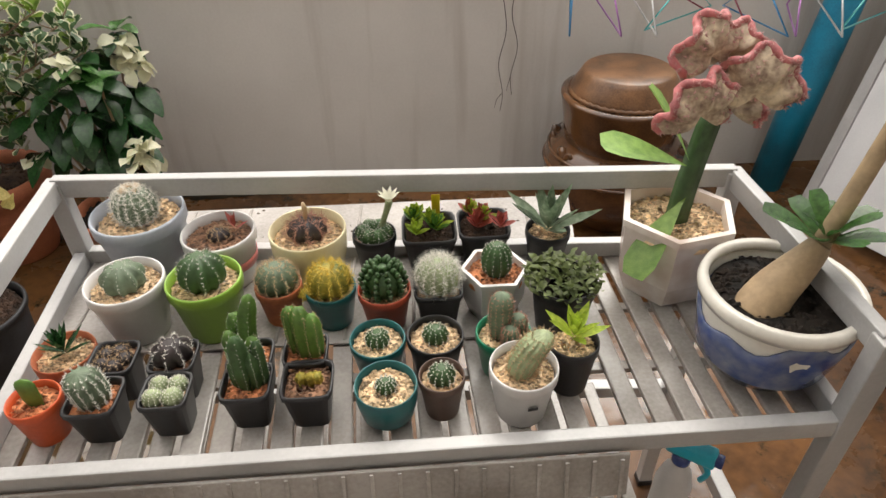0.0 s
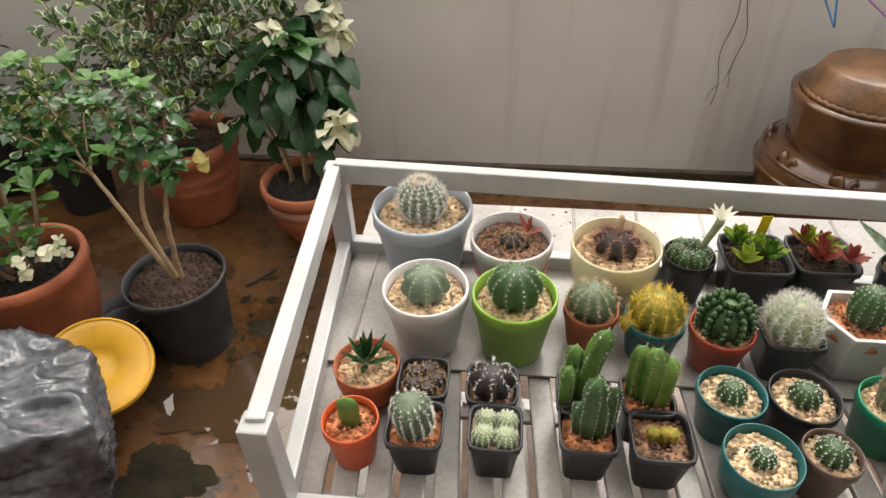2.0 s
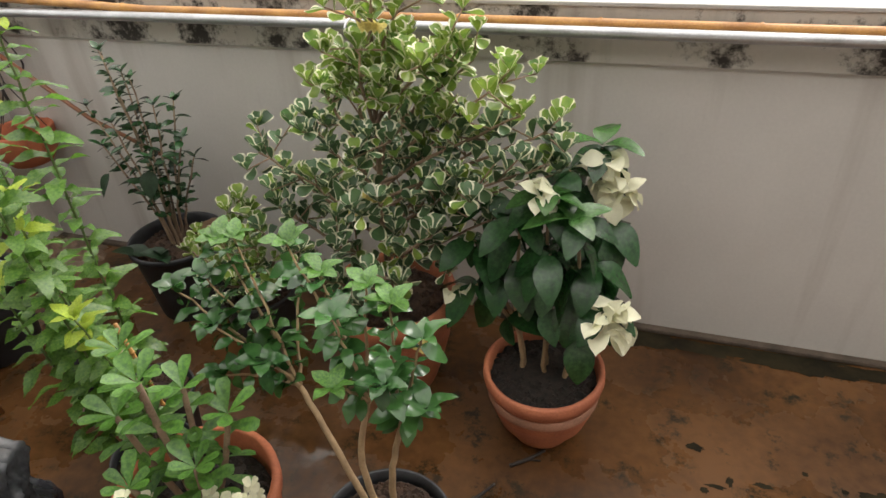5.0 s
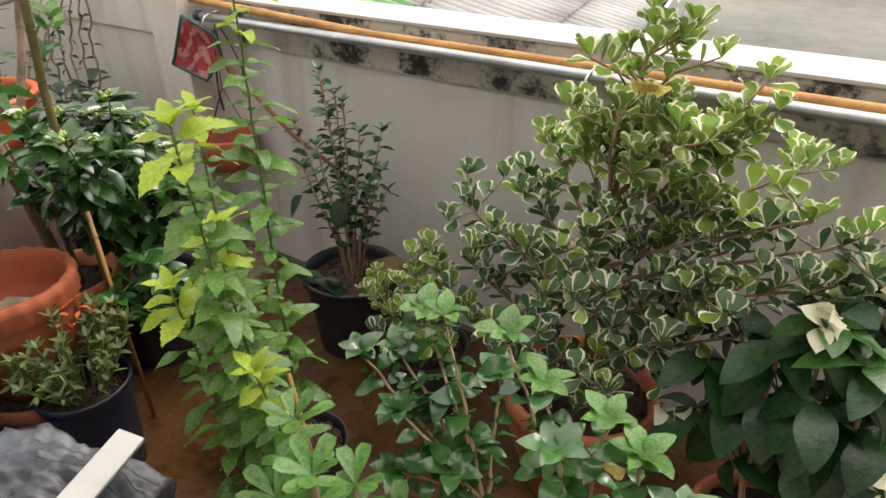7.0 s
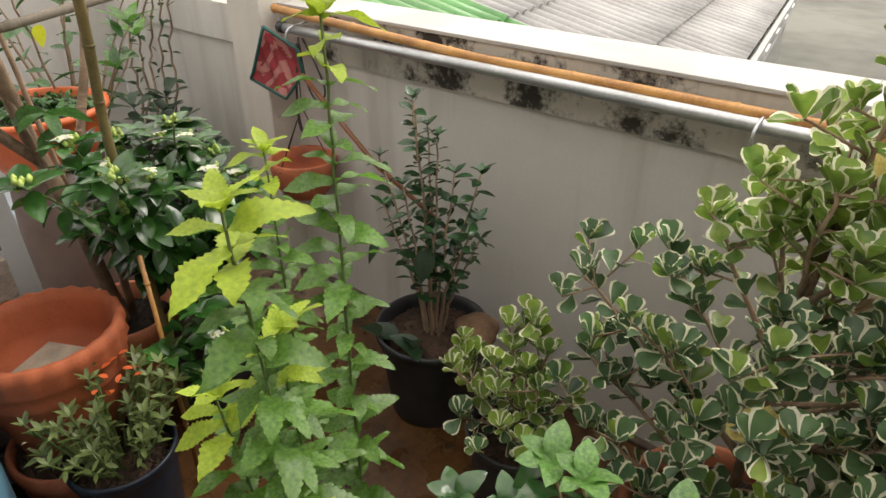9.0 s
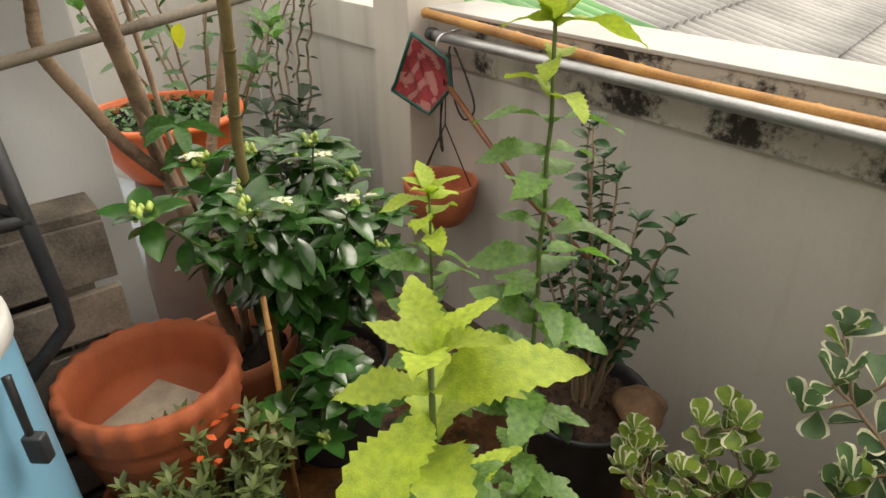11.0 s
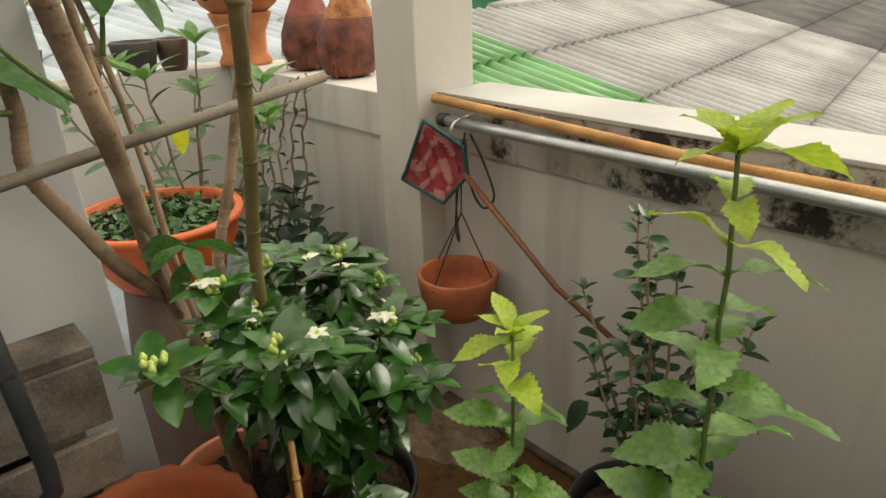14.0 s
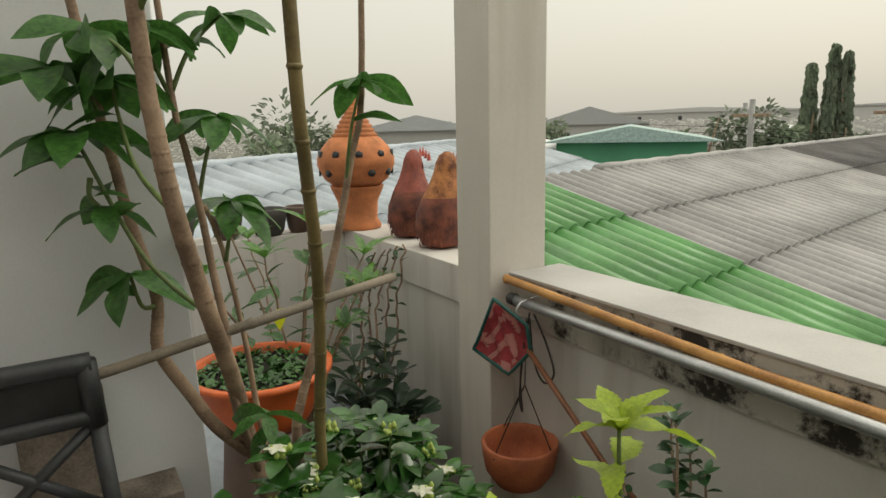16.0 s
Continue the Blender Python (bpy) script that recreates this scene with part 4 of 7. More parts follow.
# -- cactus parts --
def ribbed(r, h, ribs, depth=0.16, taper=0.0, seg_per=4, rows=12, round_top=True, base=0.75, bend=(0, 0)):
    """A ribbed cactus body and the places of its spine tufts."""
    seg = ribs * seg_per
    V, Fc, tufts = [], [], []
    for i in range(rows + 1):
        t = i / rows
        if round_top:
            a = math.pi * (0.12 + 0.88 * t) if h < 2.6 * r else None
            if a is not None:
                rr, z = r * max(0.02, math.sin(a)) ** 0.85, h * (0.5 - 0.5 * math.cos(a)) / 1.0
            else:
                k = 0.72
                rr = r * (base + (1 - base) * min(1, t * 3)) * (1 - taper * t) if t < k else r * (1 - taper * t) * math.sqrt(max(0.0, 1 - ((t - k) / (1 - k)) ** 2)) + 0.0005
                z = h * t
        for j in range(seg):
            th = 2 * math.pi * j / seg
            f = 1 - depth * (0.5 - 0.5 * math.cos(ribs * th))
            ox, oy = bend[0] * t * t, bend[1] * t * t
            V.append((rr * f * math.cos(th) + ox, rr * f * math.sin(th) + oy, z))
            if j % seg_per == 0 and 1 < i < rows:
                tufts.append(((V[-1]), (math.cos(th) * (1 - t * 0.7), math.sin(th) * (1 - t * 0.7), 0.15 + 0.9 * t)))
    for i in range(rows):
        for j in range(seg):
            k = (j + 1) % seg
            Fc.append((i * seg + j, i * seg + k, (i + 1) * seg + k, (i + 1) * seg + j))
    Fc.append(tuple(rows * seg + j for j in range(seg)))
    return (V, Fc), tufts


def spiny(tufts, length, per, rng, spread=0.7, thick=0.0004):
    V, Fc = [], []
    for p, d in tufts:
        for _ in range(per):
            v = (Vector(d).normalized() + Vector((rng.gauss(0, spread), rng.gauss(0, spread), rng.gauss(0, spread)))).normalized()
            u = v.orthogonal().normalized() * thick
            w = v.cross(u).normalized() * thick
            q = Vector(p)
            o = len(V)
            V += [q + u, q - u * 0.5 + w * 0.87, q - u * 0.5 - w * 0.87, q + v * length * rng.uniform(0.6, 1.1)]
            Fc += [(o, o + 1, o + 3), (o + 1, o + 2, o + 3), (o + 2, o, o + 3)]
    return V, Fc


def shift(mesh, d):
    return [(v[0] + d[0], v[1] + d[1], v[2] + d[2]) for v in mesh[0]], mesh[1]


def shift_t(tufts, d):
    return [((p[0] + d[0], p[1] + d[1], p[2] + d[2]), n) for p, n in tufts]


def nursery_pot(at, r, h, material, label, category, style="round", gravel=GRAVEL, rz=0.0, name="potted_cactus", taper=0.72, psize=0.003, fill=0.86):
    """An Empty at the pot's base with pot and gravel; returns it and the height of its soil."""
    ob = thing(name, (at[0], at[1], TRAY + (0.0105 if at[1] > 0.70 and at[0] < 2.43 else 0.0)), label, category, "pots on the rack", rz)
    k = 1.187 + 0.085 * (at[0] - 1.577)
    ob.scale = (k, k, k)
    t = 0.0022
    if style == "square":
        s = 1.0
        prof = [(r * taper * s, 0), (r * 0.94, h * 0.86), (r * 1.0, h * 0.87), (r * 1.02, h), (r * 1.02 - t * 1.4, h), (r * 0.9, h * 0.82), (r * 0.86, h * 0.7)]
        bm = lathe(prof, 32, sq=0.86)
    elif style == "hex":
        prof = [(r * 0.8, 0), (r * 0.97, h * 0.3), (r * 1.0, h * 0.9), (r * 1.06, h * 0.92), (r * 1.06, h), (r * 0.94, h), (r * 0.92, h * 0.8)]
        bm = lathe(prof, 6)
    elif style == "bowl":
        prof = [(r * 0.55, 0), (r * 0.85, h * 0.25), (r * 0.98, h * 0.65), (r, h * 0.97), (r * 0.985, h), (r * 0.95, h * 0.99), (r * 0.9, h * 0.8)]
        bm = lathe(prof, 36)
    else:
        prof = [(r * taper, 0), (r * (taper + 0.02), 0.002), (r * 0.95, h * 0.8), (r * 1.0, h * 0.82), (r * 1.0, h * 0.97), (r * 0.985, h), (r * 0.94, h), (r * 0.92, h * 0.8)]
        bm = lathe(prof, 36)
    part("pot", bm, material, ob, smooth=style not in ("hex",))
    rng = random.Random(int(at[0] * 1000) + int(at[1] * 777))
    zs = h * fill
    inner = r * 0.9
    if gravel:
        bed = lathe([(inner * 0.6, zs - 0.012), (inner * 0.98, zs - 0.010), (inner * 0.97, zs - 0.003), (inner * 0.5, zs)], 24, sq=0.8 if style == "square" else 0.0)
        part("soil", bed, gravel, ob)
        if gravel not in (SOIL,):
            n = int(min(1100, 1.9 * (inner / psize) ** 2))
            ps = pebbles(0, 0, zs, inner * (0.9 if style == "square" else 0.93), n, psize, rng, square=style == "square")
            tagged(part("gravel", ps, gravel, ob, smooth=False), kind="stuff")
    return ob, zs, rng


def globe(ob, zs, rng, r, h, ribs, mat, smat, slen, per, depth=0.16, at=(0, 0), spread=0.7, rows=12, taper=0.0, bend=(0, 0)):
    body, tf = ribbed(r, h, ribs, depth, taper, rows=rows, bend=bend)
    part("cactus", shift(body, (*at, zs - 0.006)), mat, ob)
    if smat:
        stuff(part("spine_coat", spiny(shift_t(tf, (*at, zs - 0.006)), slen, per, rng, spread), smat, ob, smooth=False))


def rosette(ob, zs, rng, n, size, mat, width=0.35, shape="lance", rise=0.6, at=(0, 0), rings=3, name="leaf"):
    sp = []
    for k in range(n):
        f = k / n
        a = k * 2.4
        sp.append(((at[0], at[1], zs + 0.004 + 0.012 * f), (math.cos(a) * (1.1 - 0.8 * f), math.sin(a) * (1.1 - 0.8 * f), rise * (0.4 + 1.6 * f)), size * rng.uniform(0.85, 1.1) * (1 - 0.35 * f), 0))
    leaf_parts(sp, blade(width, shape, 5, 0.5, -0.15), mat, ob, name)


P = lambda k: POTS[k]
POTS = dict(A=(1.622, 0.949, 0.0704), B=(1.772, 0.910, 0.0557), C=(1.936, 0.898, 0.0578), D=(2.055, 0.912, 0.0336), E=(2.158, 0.921, 0.041), F=(2.261, 0.926, 0.0387), G=(2.379, 0.897, 0.0335), H=(1.648, 0.777, 0.0539), I=(1.779, 0.772, 0.0519), J=(1.893, 0.789, 0.0333), K=(1.983, 0.775, 0.0361), L=(2.075, 0.763, 0.037), Mm=(2.166, 0.763, 0.033), N=(2.265, 0.782, 0.0448), O=(2.372, 0.726, 0.0431))
FRONT = dict(P=(1.577, 0.668, 0.0395), Q=(1.660, 0.647, 0.029), R=(1.753, 0.643, 0.0285), S=(1.871, 0.636, 0.0278), U=(1.955, 0.641, 0.0276), V=(2.065, 0.655, 0.0361), W=(2.156, 0.656, 0.0365), X=(2.263, 0.650, 0.0355), Y=(2.362, 0.608, 0.0318), Z=(1.575, 0.570, 0.0314), AA=(1.659, 0.571, 0.0304), BB=(1.760, 0.574, 0.0283), CC=(1.875, 0.582, 0.0296), DD=(1.964, 0.579, 0.0306), EE=(2.079, 0.561, 0.0377), FF=(2.161, 0.572, 0.028), GG=(2.280, 0.563, 0.0407))

x, y, r = P("A")
o, z, g = nursery_pot((x, y), r, 0.112, POT_GREY, "large blue-grey plastic pot with a white-spined ball cactus in gravel", "cactus", psize=0.0042)
globe(o, z, g, 0.033, 0.062, 16, CACT_GREY, SPINE_W, 0.010, 16, 0.1, spread=1.0)
part("crown", spiny([((g.uniform(-0.013, 0.013), g.uniform(-0.013, 0.013), z + 0.053), (0, 0, 1)) for _ in range(40)], 0.010, 10, g, 1.0), SPINE_T, o, "tan spines on the crown")
x, y, r = P("B")
o, z, g = nursery_pot((x, y), r, 0.09, POT_WHITE, "white pot with red flower print holding a small dark cactus", "cactus", gravel=GRAVEL_D)
part("print", lathe([(r * 0.9, 0.035), (r * 0.925, 0.05), (r * 0.91, 0.05), (r * 0.89, 0.035)], 36, ring=True), M("faded_red_print", (0.6, 0.2, 0.18), 0.4), o)
globe(o, z, g, 0.017, 0.02, 9, CACT_BLACK, SPINE_T, 0.006, 4, 0.25)
rosette(o, z, g, 5, 0.03, PINKFLESH, 0.3, at=(0.022, 0.014), rise=1.2, name="pink_shoot")
x, y, r = P("C")
o, z, g = nursery_pot((x, y), r, 0.092, POT_CREAM, "cream glazed pot with a blue motif and a dark spiny cactus", "cactus", style="bowl")
globe(o, z, g, 0.030, 0.034, 9, CACT_BLACK, SPINE_R, 0.015, 6, 0.3)
part("dry_bud", tubes([[(0, 0, z + 0.03, 0.003), (0.001, 0, z + 0.05, 0.004), (0, 0, z + 0.058, 0.002)]]), SPINE_T, o)
part("motif", boxed((0.018, 0.003, 0.02), (0.03, -0.0475, 0.05), (18, 0, 30), 0.001), GLAZE_BLUE, o)
x, y, r = P("D")
o, z, g = nursery_pot((x, y), r, 0.07, BLACKP, "black pot with a dark clumped cactus bearing one white flower", "cactus", gravel=GRAVEL_D)
for k in range(6):
    a = k * 1.05
    globe(o, z, g, 0.013, 0.028, 8, CACT_DARK, SPINE_W, 0.004, 3, 0.2, (0.016 * math.cos(a), 0.016 * math.sin(a)), rows=8)
part("flower_tube", tubes([smooth_path([(0.012, 0, z + 0.02), (0.022, 0, z + 0.05), (0.026, 0, z + 0.064)], 0.004, 0.006)]), CACT_PALE, o)
part("petal_whorl", leaves([((0.026, 0, z + 0.06), (math.cos(k * 0.7) * 0.5, math.sin(k * 0.7) * 0.5, 1), 0.026, 0) for k in range(9)], blade(0.35, "lance", 4)), PETAL_W, o, "white petals")
for key, lab, mats in (("E", "square black pot of lime green houseleeks with a yellow tag", (LEAF_LIME, LEAF_LIME, LEAF_BRIGHT)), ("F", "square black pot of red and green succulent rosettes", (PINKFLESH, LEAF_LIME, PINKFLESH))):
    x, y, r = P(key)
    o, z, g = nursery_pot((x, y), r, 0.07, BLACKP, lab, "succulent", style="square", gravel=SOIL_B)
    for k in range(7):
        rosette(o, z + 0.008, g, 13, 0.026, mats[k % 3], 0.45, "oval", 0.8, (g.uniform(-0.024, 0.024), g.uniform(-0.024, 0.024)))
    if key == "E":
        part("tag", boxed((0.013, 0.001, 0.05), (0.012, 0.03, z + 0.025), (8, 0, 0), 0.0003), YELLOW_TAG, o, "yellow plant tag")
x, y, r = P("G")
o, z, g = nursery_pot((x, y), r, 0.07, BLACKP, "black pot with long silvery ribbed succulent leaves", "succulent")
rosette(o, z, g, 15, 0.085, LEAF_SILVER, 0.27, "lance", 0.75)
x, y, r = P("H")
o, z, g = nursery_pot((x, y), r, 0.092, POT_WHITE, "white pot with a grey-green star-ribbed ball cactus", "cactus")
globe(o, z, g, 0.031, 0.044, 9, CACT_GREY, SPINE_W, 0.003, 3, 0.24)
x, y, r = P("I")
o, z, g = nursery_pot((x, y), r, 0.092, POT_GREEN, "lime green pot with a dark green ribbed ball cactus", "cactus")
globe(o, z, g, 0.033, 0.056, 10, CACT_DARK, SPINE_W, 0.005, 4, 0.24)
x, y, r = P("J")
o, z, g = nursery_pot((x, y), r, 0.062, TERRA, "terracotta pot with a bristly round green cactus", "cactus")
globe(o, z, g, 0.030, 0.048, 13, CACT_GREY, SPINE_T, 0.008, 6, 0.2)
x, y, r = P("K")
o, z, g = nursery_pot((x, y), r, 0.062, POT_TEAL, "teal pot with a golden-spined barrel cactus", "cactus")
globe(o, z, g, 0.031, 0.050, 13, CACT_GOLD, SPINE_G, 0.010, 7, 0.2)
globe(o, z, g, 0.012, 0.018, 9, CACT_GOLD, SPINE_G, 0.006, 4, 0.2, (-0.03, -0.008), rows=7)
x, y, r = P("L")
o, z, g = nursery_pot((x, y), r, 0.062, POT_RED, "brick-red pot with a knobbly green cactus tipped in white wool", "cactus")
body, tf = ribbed(0.027, 0.052, 10, 0.1, rows=9)
part("cactus", shift(body, (0, 0, z - 0.005)), CACT_DARK, o)
tub = []
for p, d in tf:
    q = Vector(p) + Vector((0, 0, z - 0.005))
    n_ = Vector(d).normalized()
    tub.append([(*q, 0.0045), (*(q + n_ * 0.006), 0.0034), (*(q + n_ * 0.009), 0.0012)])
stuff(part("tubercle_coat", tubes(tub, 5), CACT_DARK, o))
part("wool", spiny([((p[0] * 1.25, p[1] * 1.25, p[2] + z), d) for p, d in tf], 0.003, 6, g, 1.0), SPINE_W, o)
x, y, r = P("Mm")
o, z, g = nursery_pot((x, y), r, 0.065, BLACKP, "black pot with a ball cactus wrapped in white hair", "cactus", style="square")
body, tf = ribbed(0.030, 0.052, 14, 0.05, rows=12)
part("cactus", shift(body, (0, 0, z - 0.005)), CACT_PALE, o)
part("white_hair", spiny(shift_t(tf, (0, 0, z - 0.005)), 0.013, 16, g, 0.9, 0.0003), SPINE_W, o, smooth=False)
x, y, r = P("N")
o, z, g = nursery_pot((x, y), r, 0.075, POT_WHITE, "white hexagonal pot with a pine-green knobbly cone cactus", "cactus", style="hex", gravel=GRAVEL_R)
body, tf = ribbed(0.022, 0.055, 13, 0.2, rows=12)
part("cactus", shift(body, (0.002, 0, z - 0.005)), CACT_DARK, o)
stuff(part("spine_coat", spiny(shift_t(tf, (0.002, 0, z - 0.005)), 0.003, 3, g), SPINE_W, o, smooth=False))
x, y, r = P("O")
o, z, g = nursery_pot((x, y), r, 0.085, BLACKP, "black pot overflowing with tiny round-leaved green succulent", "succulent", gravel=SOIL)
sp = []
for k in range(420):
    a, q = g.uniform(0, 6.28), 0.05 * math.sqrt(g.random())
    sp.append(((q * math.cos(a), q * math.sin(a), z + 0.012 + 0.014 * g.random() - q * 0.15), (g.uniform(-1, 1), g.uniform(-1, 1), 0.8), 0.011 * g.uniform(0.7, 1.3), 0))
part("foliage", leaves(sp, blade(0.6, "oval", 3)), LEAF_OLIVE, o)

x, y, r = FRONT["P"]
o, z, g = nursery_pot((x, y), r, 0.06, TERRA, "shallow terracotta pot with a spiky dark rosette succulent", "succulent", style="bowl")
rosette(o, z, g, 26, 0.045, LEAF_DARK, 0.2, "lance", 0.9)
for key, lab in (("Q", "square black pot with a low dark purple cactus"), ("R", "square black pot with a dark ribbed star cactus")):
    x, y, r = FRONT[key]
    o, z, g = nursery_pot((x, y), r, 0.062, BLACKP, lab, "cactus", style="square", gravel=GRAVEL_D)
    if key == "R":
        globe(o, z, g, 0.026, 0.038, 8, CACT_BLACK, SPINE_W, 0.006, 4, 0.3)
    else:
        for k in range(5):
            globe(o, z, g, 0.012, 0.018, 8, CACT_BLACK, SPINE_T, 0.005, 4, 0.25, (0.014 * math.cos(k * 1.26), 0.014 * math.sin(k * 1.26)), rows=7)
for key, lab in (("S", "square black pot with tall knobbly pale green cactus columns"), ("U", "square black pot with a cluster of tall green cactus columns")):
    x, y, r = FRONT[key]
    o, z, g = nursery_pot((x, y), r, 0.062, BLACKP, lab, "cactus", style="square", gravel=GRAVEL_R)
    if key == "S":
        for dx, dy, h_, rr in ((0, 0.002, 0.112, 0.012), (-0.017, -0.004, 0.06, 0.011), (-0.012, 0.012, 0.075, 0.011), (0.010, -0.010, 0.055, 0.010)):
            globe(o, z, g, rr, h_, 5, CACT_BRIGHT, SPINE_W, 0.003, 2, 0.3, (dx, dy), rows=16, bend=(0.016 if h_ > 0.1 else 0, 0))
    else:
        for dx, dy, h_, rr in ((0, 0, 0.085, 0.013), (-0.013, 0.008, 0.08, 0.011), (0.013, -0.002, 0.075, 0.012)):
            globe(o, z, g, rr, h_, 6, CACT_BRIGHT, SPINE_T, 0.004, 3, 0.25, (dx, dy), rows=16)
x, y, r = FRONT["CC"]
o, z, g = nursery_pot((x, y), r, 0.062, BLACKP, "square black pot with branching dark green cactus in red gravel", "cactus", style="square", gravel=GRAVEL_R)
for dx, dy, h_, rr in ((0, 0, 0.09, 0.012), (0.012, 0, 0.06, 0.009), (-0.01, 0.004, 0.05, 0.009), (0.02, 0.006, 0.075, 0.008)):
    globe(o, z, g, rr, h_, 5, CACT_DARK, SPINE_W, 0.003, 2, 0.3, (dx, dy), rows=14)
x, y, r = FRONT["DD"]
o, z, g = nursery_pot((x, y), r, 0.062, BLACKP, "square black pot with a tiny yellow-green cactus", "cactus", style="square", gravel=GRAVEL_D)
for dx in (-0.008, 0.004, 0.011):
    globe(o, z, g, 0.007, 0.02, 7, CACT_GOLD, SPINE_G, 0.002, 2, 0.2, (dx, 0.003), rows=8)
for key, mt, lab, rad in (("V", POT_TEAL, "dark teal pot with a small white-dotted ball cactus", 0.016), ("W", BLACKP, "round black pot with a small white-dotted ball cactus", 0.017), ("EE", POT_TEAL, "teal pot with a tiny white-dotted ball cactus", 0.013), ("FF", POT_BROWN, "brown pot with a white-dotted ball cactus", 0.017)):
    x, y, r = FRONT[key]
    o, z, g = nursery_pot((x, y), r, 0.062, mt, lab, "cactus", style="bowl" if key == "EE" else "round")
    globe(o, z, g, rad, rad * 1.6, 12, CACT_DARK, SPINE_W, 0.003, 5, 0.22, rows=9)
x, y, r = FRONT["X"]
o, z, g = nursery_pot((x, y), r, 0.065, POT_EMERALD, "emerald pot with bristly branching cactus columns", "cactus")
for dx, dy, h_, rr in ((-0.004, 0.004, 0.075, 0.015), (0.016, -0.004, 0.045, 0.012), (0.006, -0.016, 0.038, 0.011)):
    globe(o, z, g, rr, h_, 12, CACT_GREY, SPINE_R, 0.005, 5, 0.12, (dx, dy), rows=14)
x, y, r = FRONT["Y"]
o, z, g = nursery_pot((x, y), r, 0.078, BLACKP, "tall black pot with yellow-green pointed succulent leaves", "succulent")
rosette(o, z + 0.008, g, 13, 0.05, LEAF_LIME, 0.32, "lance", 0.7)
x, y, r = FRONT["Z"]
o, z, g = nursery_pot((x, y), r, 0.064, POT_ORANGE, "bright orange pot with a single flat cactus pad", "cactus", gravel=GRAVEL_R)
body, _ = ribbed(0.012, 0.05, 6, 0.05)
part("pad", shift(([(v[0], v[1] * 0.45, v[2]) for v in body[0]], body[1]), (0, 0, z - 0.006)), CACT_BRIGHT, o)
x, y, r = FRONT["AA"]
o, z, g = nursery_pot((x, y), r, 0.062, BLACKP, "square black pot with a leaning ribbed cactus under white bristles", "cactus", style="square", gravel=GRAVEL_R)
globe(o, z, g, 0.021, 0.055, 13, CACT_GREY, SPINE_W, 0.005, 6, 0.2, rows=14, bend=(-0.006, 0.0))
x, y, r = FRONT["BB"]
o, z, g = nursery_pot((x, y), r, 0.062, BLACKP, "square black pot with four pale woolly ball cacti", "cactus", style="square")
for dx, dy, rr in ((-0.012, -0.010, 0.0125), (0.011, -0.011, 0.013), (-0.010, 0.010, 0.012), (0.012, 0.011, 0.0115)):
    globe(o, z, g, rr, rr * 1.9, 12, CACT_PALE, SPINE_W, 0.0025, 6, 0.1, (dx, dy), rows=9)
x, y, r = FRONT["GG"]
o, z, g = nursery_pot((x, y), r, 0.078, POT_WHITE, "white pot with a printed face and a leaning tan-spined cactus", "cactus")
globe(o, z, g, 0.018, 0.062, 14, CACT_PALE, SPINE_T, 0.006, 8, 0.12, (-0.004, 0), rows=14, bend=(0.028, 0.004))
part("print", boxed((0.012, 0.001, 0.006), (0.006, -0.0385, 0.045), (8, 0, 8), 0.0003), BLACKP, o)

# hexagonal marbled pot with the grafted crested cactus
o, z, g = nursery_pot((2.595, 0.848), 0.078, 0.125, POT_MARBLE, "marbled hexagonal pot with a pink-edged crested cactus", "cactus", style="hex", rz=12)
stem = smooth_path([(0, 0, z - 0.01), (0.004, 0, z + 0.06), (0.020, 0.004, z + 0.16)], 0.016, 0.014)
part("stem", tubes([stem], 4), CACT_DARK, o)
sp = [((0.0, 0, z + 0.085), (-1, 0.15, 0.45), 0.13, 0.2), ((-0.002, 0.0, z + 0.095), (-0.5, 0.6, 1.2), 0.11, -0.3), ((0, -0.010, z + 0.045), (-0.95, -0.45, -0.75), 0.13, -0.25)]
leaf_parts(sp, blade(0.42, "spoon", 7, 0.25, 0.1), leafmat("fleshy_leaf", (0.26, 0.42, 0.10), (0.17, 0.31, 0.07), 0.4, 0.35), o, "leaf", "long fleshy green leaf")


def crest(c, r, yaw, tilt, seed):
    """One cockscomb lobe: a thick cupped disc on a neck, its rim swollen and frilled."""
    M4 = Matrix.Translation(c) @ Matrix.Rotation(yaw, 4, "Z") @ Matrix.Rotation(tilt, 4, "X")
    V, Fc, rim = [], [], []
    nu, nv = 40, 8
    for side in (1, -1):
        for j in range(nv + 1):
            t = j / nv
            for i in range(nu + 1):
                a = (i / nu - 0.5) * 4.1
                rr = r * t * (1 + 0.07 * t * math.sin(i * 0.9 + seed))
                ff = 0.010 * t * t * math.sin(i * 0.62 + seed) - 0.012 * math.sin(math.pi * t) + side * (0.007 * (1 - t) + 0.004 + 0.0012 * math.sin(i * 1.6) * t)
                V.append(M4 @ Vector((math.sin(a) * rr, ff, math.cos(a) * rr * 1.05)))
                if j == nv and side == 1:
                    rim.append((*(M4 @ Vector((math.sin(a) * rr, ff - 0.004, math.cos(a) * rr * 1.05))), 0.0050 + 0.0012 * math.sin(i * 2.3 + seed)))
    m = (nv + 1) * (nu + 1)
    for s in range(2):
        for j in range(nv):
            for i in range(nu):
                a = s * m + j * (nu + 1) + i
                q = (a, a + 1, a + nu + 2, a + nu + 1)
                Fc.append(q if s else q[::-1])
    return (V, Fc), rim


